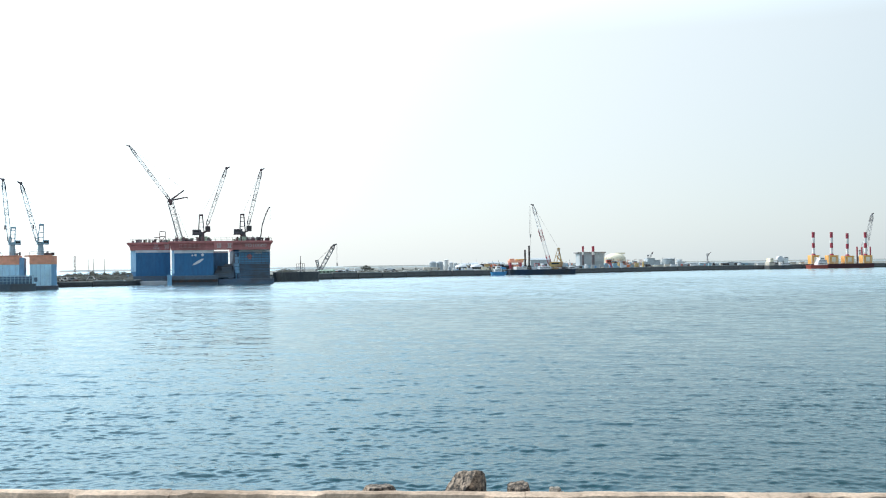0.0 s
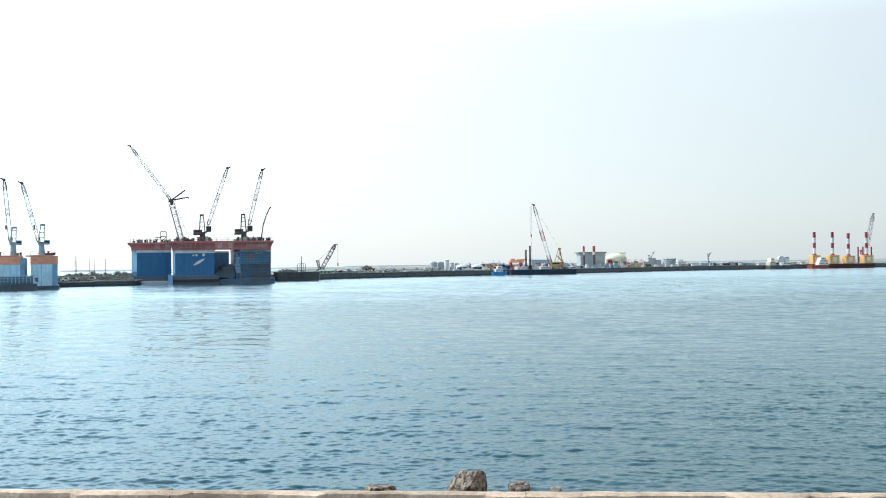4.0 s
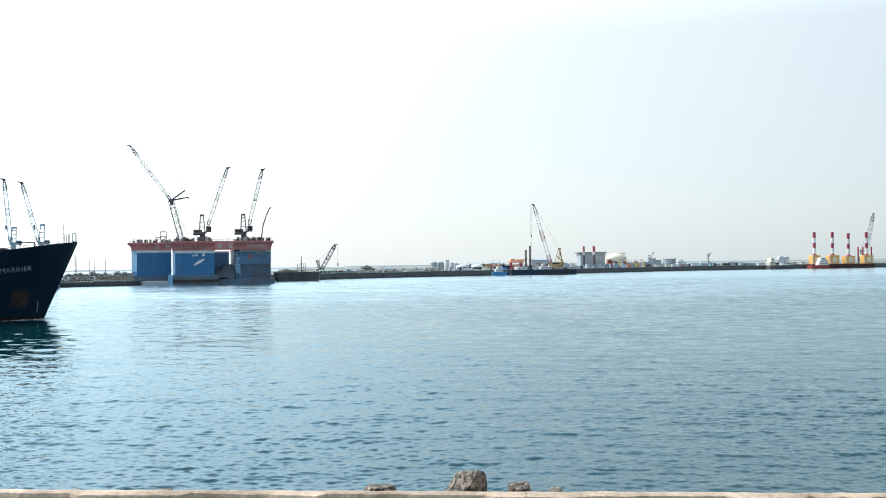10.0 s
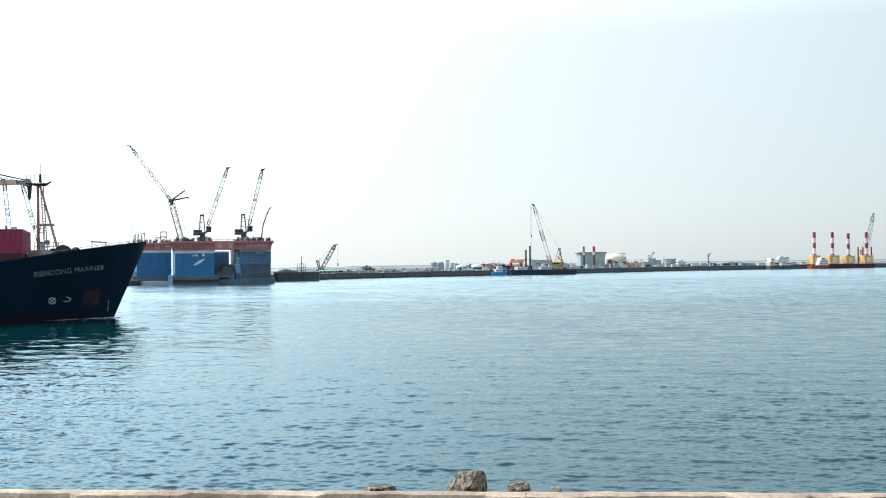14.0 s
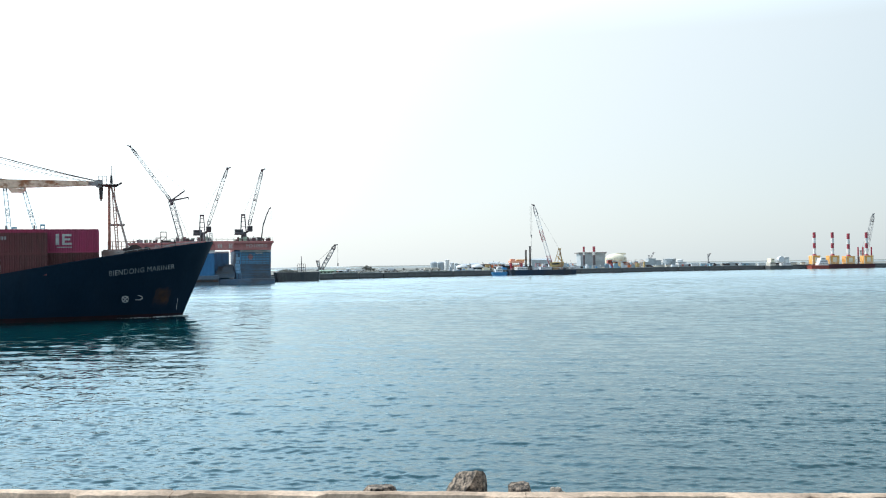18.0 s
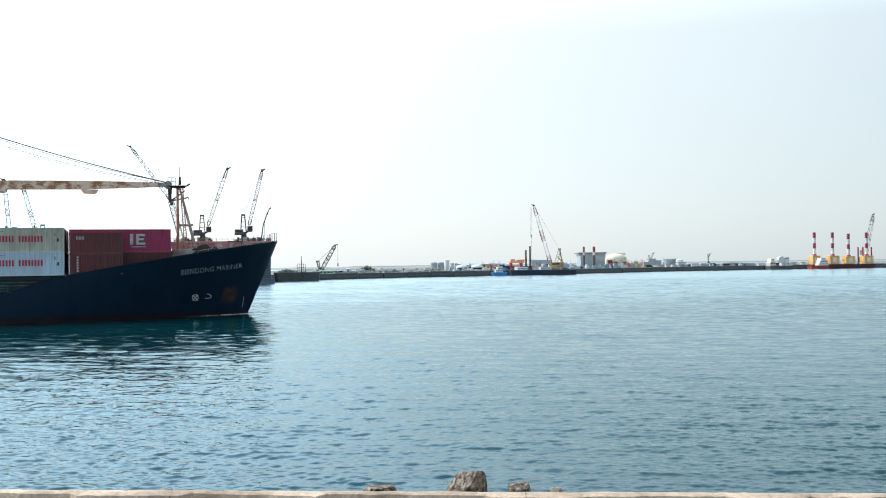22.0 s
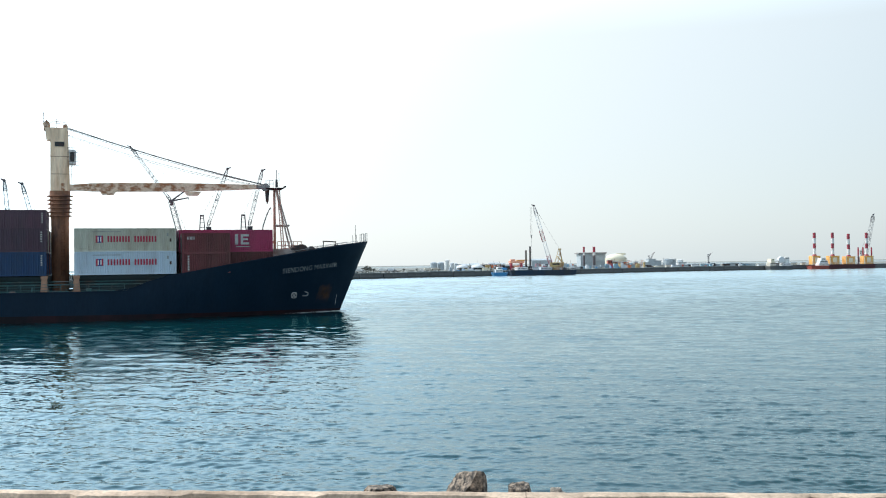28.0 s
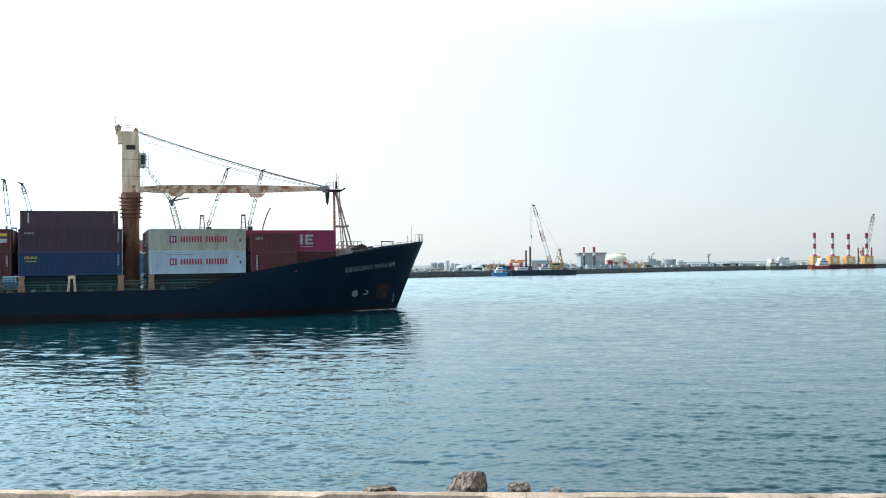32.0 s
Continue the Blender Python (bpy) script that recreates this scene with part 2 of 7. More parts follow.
def pocket_material():
    """Rust bleeding out of the anchor pocket into the hull paint; its edges are ragged."""
    m = mat("rusty_anchor_pocket", (0.075, 0.040, 0.025), 0.85, second=(0.035, 0.025, 0.024), amount=0.5, scale=0.9, vary=0.35, sharp=0.25, gloss=0.15)
    n, l = m.node_tree.nodes, m.node_tree.links
    bsdf = n["Principled BSDF"]
    rusty = bsdf.inputs["Base Color"].links[0].from_socket
    co = n.new("ShaderNodeTexCoord")
    rag = n.new("ShaderNodeTexNoise")
    rag.inputs["Scale"].default_value, rag.inputs["Detail"].default_value = 1.6, 6
    l.new(co.outputs["Object"], rag.inputs["Vector"])
    xyz = n.new("ShaderNodeSeparateXYZ")
    l.new(co.outputs["Object"], xyz.inputs[0])
    edges = []
    for axis, middle, reach in (("X", -2.72, 1.45), ("Z", 2.72, 1.45)):
        off = n.new("ShaderNodeMath")
        off.operation = "SUBTRACT"
        off.inputs[1].default_value = middle
        l.new(xyz.outputs[axis], off.inputs[0])
        size = n.new("ShaderNodeMath")
        size.operation = "ABSOLUTE"
        l.new(off.outputs[0], size.inputs[0])
        fall = n.new("ShaderNodeMapRange")
        fall.inputs["From Min"].default_value, fall.inputs["From Max"].default_value = reach, reach * 0.45
        l.new(size.outputs[0], fall.inputs["Value"])
        edges.append(fall.outputs[0])
    both = n.new("ShaderNodeMath")
    both.operation = "MULTIPLY"
    l.new(edges[0], both.inputs[0])
    l.new(edges[1], both.inputs[1])
    ragged = n.new("ShaderNodeMath")
    ragged.operation = "MULTIPLY_ADD"
    ragged.inputs[1].default_value = 1.6
    l.new(rag.outputs["Fac"], ragged.inputs[0])
    l.new(both.outputs[0], ragged.inputs[2])
    cut = n.new("ShaderNodeMapRange")
    cut.inputs["From Min"].default_value, cut.inputs["From Max"].default_value = 0.95, 1.95
    l.new(ragged.outputs[0], cut.inputs["Value"])
    mix = n.new("ShaderNodeMix")
    mix.data_type = "RGBA"
    mix.inputs["A"].default_value = (0.008, 0.020, 0.039, 1)
    l.new(cut.outputs[0], mix.inputs["Factor"])
    l.new(rusty, mix.inputs["B"])
    l.new(mix.outputs["Result"], bsdf.inputs["Base Color"])
    return m


M["hull_rust"] = pocket_material()


def water_material():
    m = bpy.data.materials.new("harbour_water")
    m.use_nodes = True
    n, l = m.node_tree.nodes, m.node_tree.links
    n.remove(n["Principled BSDF"])
    body = n.new("ShaderNodeBsdfDiffuse")
    body.inputs["Color"].default_value = (0.001, 0.032, 0.036, 1)
    bsdf = n.new("ShaderNodeBsdfGlossy")
    bsdf.inputs["Color"].default_value = (0.81, 0.945, 1.0, 1)
    fres = n.new("ShaderNodeFresnel")
    fres.inputs["IOR"].default_value = 1.45
    both = n.new("ShaderNodeMixShader")
    # steep small waves keep the surface from mirroring fully at a low angle
    most = n.new("ShaderNodeMath")
    most.operation = "MINIMUM"
    most.inputs[1].default_value = 0.92
    l.new(fres.outputs[0], most.inputs[0])
    l.new(most.outputs[0], both.inputs[0])
    l.new(body.outputs[0], both.inputs[1])
    l.new(bsdf.outputs[0], both.inputs[2])
    l.new(both.outputs[0], n["Material Output"].inputs["Surface"])
    co = n.new("ShaderNodeTexCoord")
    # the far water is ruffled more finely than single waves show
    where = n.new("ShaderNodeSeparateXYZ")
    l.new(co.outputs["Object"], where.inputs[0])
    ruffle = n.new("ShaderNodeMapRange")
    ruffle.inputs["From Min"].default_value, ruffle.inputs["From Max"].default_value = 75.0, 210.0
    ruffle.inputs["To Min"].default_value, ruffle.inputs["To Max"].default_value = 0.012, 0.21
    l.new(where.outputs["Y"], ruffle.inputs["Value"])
    # cat's-paws: streaks of rougher and smoother water
    sm = n.new("ShaderNodeMapping")
    sm.inputs["Scale"].default_value = (0.022, 0.085, 1)
    paw = n.new("ShaderNodeTexNoise")
    paw.inputs["Scale"].default_value, paw.inputs["Detail"].default_value = 1.0, 5
    l.new(co.outputs["Object"], sm.inputs["Vector"])
    l.new(sm.outputs[0], paw.inputs["Vector"])
    pr = n.new("ShaderNodeMapRange")
    pr.inputs["From Min"].default_value, pr.inputs["From Max"].default_value = 0.3, 0.7
    pr.inputs["To Min"].default_value, pr.inputs["To Max"].default_value = 0.65, 1.3
    l.new(paw.outputs["Fac"], pr.inputs["Value"])
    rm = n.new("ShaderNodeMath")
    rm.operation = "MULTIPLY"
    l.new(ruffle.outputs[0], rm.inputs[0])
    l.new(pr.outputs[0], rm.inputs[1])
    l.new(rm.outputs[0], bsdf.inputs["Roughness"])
    # gusts: broad patches of stronger and weaker ripples
    gm = n.new("ShaderNodeMapping")
    gm.inputs["Scale"].default_value = (0.05, 0.028, 1)
    gust = n.new("ShaderNodeTexNoise")
    gust.inputs["Scale"].default_value, gust.inputs["Detail"].default_value = 1.0, 3
    l.new(co.outputs["Object"], gm.inputs["Vector"])
    l.new(gm.outputs[0], gust.inputs["Vector"])
    gr = n.new("ShaderNodeMapRange")
    gr.inputs["From Min"].default_value, gr.inputs["From Max"].default_value = 0.35, 0.65
    gr.inputs["To Min"].default_value, gr.inputs["To Max"].default_value = 0.5, 1.35
    l.new(gust.outputs["Fac"], gr.inputs["Value"])
    height = None
    for sx, sy, size, amp in ((0.6, 1.0, 4.2, 0.0085), (0.8, 1.0, 10.0, 0.0028), (0.5, 1.0, 1.3, 0.012), (0.45, 1.0, 2.1, 0.014)):
        mp = n.new("ShaderNodeMapping")
        mp.inputs["Scale"].default_value = (sx, sy, 1)
        mp.inputs["Rotation"].default_value = (0, 0, radians(9))
        tx = n.new("ShaderNodeTexNoise")
        tx.inputs["Scale"].default_value, tx.inputs["Detail"].default_value, tx.inputs["Distortion"].default_value = size, 3, 0.4
        l.new(co.outputs["Object"], mp.inputs["Vector"])
        l.new(mp.outputs[0], tx.inputs["Vector"])
        mul = n.new("ShaderNodeMath")
        mul.operation = "MULTIPLY"
        mul.inputs[1].default_value = amp
        l.new(tx.outputs["Fac"], mul.inputs[0])
        if height is None:
            height = mul.outputs[0]
        else:
            s = n.new("ShaderNodeMath")
            l.new(height, s.inputs[0])
            l.new(mul.outputs[0], s.inputs[1])
            height = s.outputs[0]
    b = n.new("ShaderNodeBump")
    b.inputs["Distance"].default_value = 1.0
    l.new(gr.outputs[0], b.inputs["Strength"])
    l.new(height, b.inputs["Height"])
    l.new(b.outputs[0], bsdf.inputs["Normal"])
    l.new(b.outputs[0], fres.inputs["Normal"])
    return m


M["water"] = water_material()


# ---- builders ----
def part(name, bm, material, parent=None, label=""):
    """Links a bmesh as one mesh object, under a thing or a part."""
    me = bpy.data.meshes.new(name)
    bm.to_mesh(me)
    bm.free()
    me.materials.append(M[material])
    ob = new(name, me)
    ob.parent = parent
    return tagged(ob, label)


def again(name, mate, parent, at=(0, 0, 0), label=""):
    """Another part on the mesh of mate."""
    ob = new(name, mate.data)
    ob.parent = parent
    ob.location = at
    return tagged(ob, label)


def thing(name, label, category, at=(0, 0, 0), turn=0.0, group="", kind=""):
    ob = new(name)
    ob.location, ob.rotation_euler = at, (0, 0, radians(turn))
    return tagged(ob, label, category, group, kind)


def box(bm, x0, x1, y0, y1, z0, z1, bevel=0.0):
    v = [bm.verts.new(c) for c in ((x0, y0, z0), (x1, y0, z0), (x1, y1, z0), (x0, y1, z0), (x0, y0, z1), (x1, y0, z1), (x1, y1, z1), (x0, y1, z1))]
    f = [bm.faces.new([v[i] for i in q]) for q in ((3, 2, 1, 0), (4, 5, 6, 7), (0, 1, 5, 4), (1, 2, 6, 5), (2, 3, 7, 6), (3, 0, 4, 7))]
    if bevel:
        bmesh.ops.bevel(bm, geom=list({e for g in f for e in g.edges}), offset=bevel, segments=1, affect="EDGES")
    return v


def wedge(bm, low, high):
    """A solid between a lower and an upper ring of points."""
    a = [bm.verts.new(p) for p in low]
    b = [bm.verts.new(p) for p in high]
    n = len(a)
    bm.faces.new(a[::-1])
    bm.faces.new(b)
    for i in range(n):
        bm.faces.new((a[i], a[(i + 1) % n], b[(i + 1) % n], b[i]))


def tube(bm, a, b, r, r2=None, n=8):
    a, b = Vector(a), Vector(b)
    d = (b - a).normalized()
    s = d.cross(Vector((0, 0, 1)) if abs(d.z) < 0.95 else Vector((1, 0, 0))).normalized()
    u = d.cross(s)
    r2 = r if r2 is None else r2
    ring = lambda c, q: [c + (s * math.cos(k * 2 * math.pi / n) + u * math.sin(k * 2 * math.pi / n)) * q for k in range(n)]
    wedge(bm, ring(a, r), ring(b, r2))


def turned(bm, profile, n=20, at=(0, 0, 0)):
    """A body of revolution from (radius, height) pairs."""
    rings = [[bm.verts.new((at[0] + r * math.cos(k * 2 * math.pi / n), at[1] + r * math.sin(k * 2 * math.pi / n), at[2] + z)) for k in range(n)] for r, z in profile]
    for p, q in zip(rings, rings[1:]):
        for k in range(n):
            bm.faces.new((p[k], p[(k + 1) % n], q[(k + 1) % n], q[k]))
    bm.faces.new(rings[0][::-1])
    bm.faces.new(rings[-1])


def lattice(bm, a, b, w0, w1, wm, bays, r):
    """A four-chord lattice boom: w0 and w1 wide at its ends, wm between."""
    a, b = Vector(a), Vector(b)
    d = (b - a).normalized()
    s = d.cross(Vector((0, 0, 1)) if abs(d.z) < 0.95 else Vector((0, 1, 0))).normalized()
    u = d.cross(s)
    rings = []
    for i in range(bays + 1):
        k = i / bays
        w = w0 + (wm - w0) * min(1, k / 0.2) if k < 0.5 else w1 + (wm - w1) * min(1, (1 - k) / 0.25)
        c = a.lerp(b, k)
        rings.append([c + s * w * p / 2 + u * w * q / 2 for p, q in ((-1, -1), (1, -1), (1, 1), (-1, 1))])
    for i in range(bays):
        for k in range(4):
            tube(bm, rings[i][k], rings[i + 1][k], r, n=4)
            p, q = (k, (k + 1) % 4) if i % 2 else ((k + 1) % 4, k)
            tube(bm, rings[i][p], rings[i + 1][q], r * 0.55, n=3)
            if i % 2 == 0:
                tube(bm, rings[i][k], rings[i][(k + 1) % 4], r * 0.55, n=3)


# ---- water, quay, far shore ----
def build_water():
    rng = np.random.default_rng(4)
    ys = [-60, -20, 0, 8]
    y = 20.0
    while y < 430:
        ys.append(y)
        y += min(0.040 * (y / 28) ** 1.6, 0.25 + max(0.0, y - 95) * 0.0013)
    ys += [460, 520, 600, 800, 1200, 2500, 4400]
    ks = np.concatenate([[-40, -8, -2.5, -1.2], np.linspace(-0.52, 0.52, 900), [1.2, 2.5, 8, 40]])
    ys = np.array(ys)
    gx = ks[None, :] * (ys[:, None].clip(2, 420) + 8)
    gy = np.repeat(ys[:, None], len(ks), 1)
    h = np.zeros_like(gx)
    step = np.maximum(np.gradient(ys)[:, None], 0.05)
    for i in range(210):
        # many short ripples, fewer chop waves, a few long swells
        lam, spread, slope = (rng.uniform(0.22, 0.65), 0.55, 0.0165) if i < 90 else (rng.uniform(0.5, 1.7), 0.38, 0.0108) if i < 140 else (rng.uniform(1.0, 3.5), 0.36, 0.0060) if i < 180 else (rng.uniform(2.5, 6.0), 0.45, 0.008)
        d = radians(-102) + rng.normal(0, spread)
        amp = slope * lam / 6.28
        k = 2 * math.pi / lam
        ph = k * (gx * math.cos(d) + gy * math.sin(d)) + rng.random() * 6.28
        h += amp * np.clip((lam / step - 1.9) / 1.6, 0, 1) * (np.sin(ph) + 0.42 * np.cos(2 * ph))
    fade = np.clip((428 - gy) / 60, 0, 1) * np.clip((gy - 18) / 4, 0, 1) * (np.abs(ks)[None, :] < 0.53)
    # gusts ruffle it unevenly
    gust = sum(np.sin(gx / a + gy / b + c) for a, b, c in ((5.1, 9.3, 0.4), (-8.7, 14.0, 2.1), (11.0, -21.0, 4.0), (3.3, 30.0, 1.2))) / 4
    h *= fade * (1.0 + 0.28 * gust)
    nr, nc = gx.shape
    co = np.stack([gx, gy, h], -1).reshape(-1, 3)
    idx = np.arange(nr * nc).reshape(nr, nc)
    quads = np.stack([idx[:-1, :-1], idx[:-1, 1:], idx[1:, 1:], idx[1:, :-1]], -1).reshape(-1, 4)
    me = bpy.data.meshes.new("water")
    me.vertices.add(len(co))
    me.vertices.foreach_set("co", co.ravel())
    me.loops.add(quads.size)
    me.loops.foreach_set("vertex_index", quads.ravel().astype(np.int32))
    me.polygons.add(len(quads))
    me.polygons.foreach_set("loop_start", np.arange(0, quads.size, 4, dtype=np.int32))
    me.update(calc_edges=True)
    me.shade_smooth()
    me.materials.append(M["water"])
    return tagged(new("water", me), "blue-green rippled harbour water", "water", kind="structure")


WATER = build_water()

# shoreline of the far quay: x, y in metres
SHORE = [(-420, 300), (-167.54, 345), (-134.35, 352), (-114.37, 362), (-113.87, 441), (-73.18, 441), (-51.33, 470), (-6.96, 508), (28.47, 530), (68.44, 565), (106.03, 598), (148.26, 635), (181.54, 652), (215.69, 667), (305.96, 695), (700, 790)]
QUAY_TOP = 2.65
LOW_TOP = 1.8          # the ground is lower beside the docks


def shore_y(x):
    for (x0, y0), (x1, y1) in zip(SHORE, SHORE[1:]):
        if x0 <= x <= x1:
            return y0 + (y1 - y0) * (x - x0) / (x1 - x0)
    return SHORE[-1][1]


def build_shore():
    bm = bmesh.new()
    front = [bm.verts.new((x, y + 1.2, (LOW_TOP if x < -90 else QUAY_TOP) - 0.02)) for x, y in SHORE]
    # the spit beside the docks ends early; bright water behind replaces white haze
    back = [bm.verts.new((x * 1.3, y + 190, LOW_TOP - 0.02) if x < -90 else (x * 5.0, 4200, QUAY_TOP - 0.02)) for x, y in SHORE]
    for i in range(len(SHORE) - 1):
        bm.faces.new((front[i], front[i + 1], back[i + 1], back[i]))
    tagged(part("ground", bm, "land"), "dusty flat harbour ground beyond the water", "ground", kind="structure")
    wall = thing("quay_wall", "dark stained concrete quay wall along the far shore", "quay wall", kind="structure")
    rng = random.Random(3)
    for (x0, y0), (x1, y1) in zip(SHORE, SHORE[1:]):
        length = math.hypot(x1 - x0, y1 - y0)
        n = max(1, round(length / 13))
        ang = math.atan2(y1 - y0, x1 - x0)
        for i in range(n):
            k = i / n
            bm = bmesh.new()
            s = length / n - rng.uniform(0.15, 0.5)
            top = (LOW_TOP if x0 < -90 else QUAY_TOP) + rng.uniform(-0.16, 0.16)
            wedge(bm, [(0, 0, -1.5), (s, 0, -1.5), (s, 4, -1.5), (0, 4, -1.5)], [(0, 0.3, top - 0.5), (s, 0.3, top - 0.5), (s, 4, top - 0.5), (0, 4, top - 0.5)])
            box(bm, 0, s, 0.05, 4, top - 0.5, top)
            ob = part("caisson", bm, "quay", wall)
            ob.location, ob.rotation_euler = (x0 + (x1 - x0) * k, y0 + (y1 - y0) * k, 0), (0, 0, ang)
            # the weedy foot that the tide wets
            bm = bmesh.new()
            box(bm, -0.02, s + 0.02, -0.12, 0.2, -1.2, rng.uniform(0.55, 0.85))
            part("wet_foot", bm, "wet_wall", ob)
            # a paler coping, set back, on top of each caisson
            bm = bmesh.new()
            box(bm, 0.2, s - rng.uniform(0.2, 1.2), 0.5, 2.2, top + 0.003, top + rng.uniform(0.18, 0.45), 0.04)
            part("coping", bm, "bank", ob)
            bm = bmesh.new()
            box(bm, 0.0, s, -0.05, 0.05, top - 0.16, top + 0.02)
            part("nosing", bm, "land", ob)


build_shore()


def build_near_quay():
    """The concrete quay under the camera, with a low kerb along its edge."""
    turn = -4.38
    q = thing("quay", "weathered concrete quay with a low kerb at its edge", "quay", (0, 6.457, 0), turn, kind="structure")
    bm = bmesh.new()
    box(bm, -60, 60, -30, -0.192, 2.0, 4.80)
    part("quay_deck", bm, "concrete_dark", q)
    bm = bmesh.new()
    box(bm, -60, 60, -0.19, 0.42, -3, 4.89)
    part("quay_face", bm, "concrete_dark", q)
    rng = random.Random(8)
    x = -12.0
    while x < 12:
        w = rng.uniform(2.2, 2.9)
        bm = bmesh.new()
        n = 36
        z1 = 5.038
        nx = [x + w * i / n for i in range(n + 1)]
        rows = []
        chipped = 0.0
        for px in nx:
            if rng.random() < 0.28:
                chipped = rng.choice((0.0, 0.0, 0.02, 0.045, 0.06))
            chip = rng.uniform(0, 0.012) + chipped
            low = rng.uniform(0, 0.005)
            back = rng.uniform(-0.012, 0.0)
            rows.append([bm.verts.new(p) for p in ((px, -0.175 + chip, 4.805), (px, -0.175 + chip, z1 - 0.03), (px, -0.168 + chip, z1 - 0.008 - low), (px, -0.10 + chip * 0.4, z1 - low * 0.5), (px, -0.06, z1 - low * 0.4), (px, -0.02 + back, z1 - 0.004 - low), (px, 0.004 + back, z1 - 0.05), (px, 0.004, 4.892))])
        for a, b in zip(rows, rows[1:]):
            for k in range(7):
                bm.faces.new((a[k], b[k], b[k + 1], a[k + 1]))
        bm.faces.new(rows[0])
        bm.faces.new(rows[-1][::-1])
        part("kerb_stone", bm, "concrete", q)
        x += w + 0.003
    return q


build_near_quay()


def rubble(name, label, x, y, z, sx, sy, sz, seed, material="stone", turn=0.0, cut=0.75, lean=0.0, faces=()):
    """A broken lump: a rough ball, cut by planes, roughened."""
    rng = random.Random(seed)
    bm = bmesh.new()
    bmesh.ops.create_icosphere(bm, subdivisions=4, radius=1.0)
    planes = [(Vector((rng.gauss(0, 1), rng.gauss(0, 1), rng.gauss(0, 0.8))).normalized(), cut * rng.uniform(0.8, 1.1)) for _ in range(11)] + [(Vector((0, 0, -1)), 0.55), (Vector((0, 0, 1)), 0.75)]
    if faces:
        planes = [(Vector(f[:3]).normalized(), f[3]) for f in faces]
    for v in bm.verts:
        p = v.co.copy()
        for nrm, lim in planes:
            d = p.dot(nrm)
            if d > lim:
                p -= nrm * (d - lim)
        p += p.normalized() * (noise.noise(p * 4 + Vector((seed, 0, 0))) * 0.05 + noise.noise(p * 11) * 0.03)
        v.co = (p.x * sx, p.y * sy, (p.z + 0.6) * sz * (1 + lean * p.x))
    low = min(v.co.z for v in bm.verts)
    for v in bm.verts:
        v.co.z -= low
    for f in bm.faces:
        f.smooth = False
    ob = part(name, bm, material)
    ob.location, ob.rotation_euler = (x, y, z), (0, 0, radians(turn))
    return tagged(ob, label, "stone", "rubble on the quay kerb")


rubble("rubble_stone", "rough speckled grey-brown stone behind the quay kerb", 0.135, 6.60, 4.885, 0.150, 0.14, 0.186, 21, lean=0.24, faces=((1, -0.25, 0.12, 0.72), (-0.6, -0.5, 0.75, 0.42), (-1, -0.2, 0.35, 0.86), (0.1, -1, 0.08, 0.62), (0.7, -0.75, 0.1, 0.66), (0.3, 0.2, 1, 0.62), (0, 0, -1, 0.6), (0.1, 1, 0.2, 0.7)))
rubble("rubble_stone", "square grey-brown stone behind the quay kerb", 0.477, 6.57, 4.885, 0.112, 0.10, 0.132, 5, turn=8, cut=0.7)
rubble("stone_slab", "flat speckled stone slab behind the quay kerb", -0.435, 6.60, 4.885, 0.135, 0.12, 0.112, 33, turn=-5, cut=0.8)
rubble("stone_chip", "small pale broken stone behind the quay kerb", 0.70, 6.53, 4.885, 0.055, 0.05, 0.105, 17, "chalk", 30)
rubble("stone_chip", "small pale broken stone behind the quay kerb", 0.735, 6.51, 4.885, 0.045, 0.04, 0.09, 19, "chalk", 70)
rubble("stone_chip", "small pale broken stone behind the quay kerb", -1.86, 6.68, 4.885, 0.06, 0.05, 0.10, 18, "chalk", 10)
rubble("stone_chip", "small pale broken stone behind the quay kerb", -1.92, 6.68, 4.885, 0.04, 0.04, 0.09, 14, "chalk", 50)
rubble("rubble_stone", "sandy broken stone at the quay edge", 2.86, 6.30, 4.885, 0.12, 0.10, 0.11, 40, "concrete", 12)


# ---- the cargo ship: x forward from the stem at the waterline, y to port, z up ----
HALF_BEAM = 9.2
SHIP_ROWS = [
    (0, -72.65, 125.74, 18.38), (4, -64.20, 126.94, 18.36), (8, -55.82, 128.61, 18.37), (12, -47.52, 130.75, 18.43), (16, -39.29, 133.37, 18.51),
    (20, -31.14, 136.46, 18.63), (24, -23.07, 140.03, 18.79), (28, -15.08, 144.07, 18.98), (32, -7.19, 148.57, 19.20)]


def sheer(x):
    """Height of the hull's upper edge."""
    if x < -30.5:
        return 3.6
    if x < -23.5:
        k = (x + 30.5) / 7
        return 3.6 + (5.5 - 3.6) * (3 * k * k - 2 * k ** 3)
    k = (x + 23.5) / 27.72
    return 5.5 + 4.36 * (1.18 * k - 0.18 * k * k)


def stem(z):
    return 4.22 * max(z, -1.5) / 9.86


def half(x, z):
    """Half breadth of the hull."""
    k = min(max(z / 9.0, 0), 1)
    run = 33 - 12 * k
    u = min(max((stem(z) - x) / run, 0.0), 1.0)
    b = HALF_BEAM * math.sin(math.pi / 2 * u) ** (1.02 - 0.46 * k)
    if x < -92:
        b *= 1 - 0.22 * ((-92 - x) / 14) ** 2
    return max(b, 0.04)


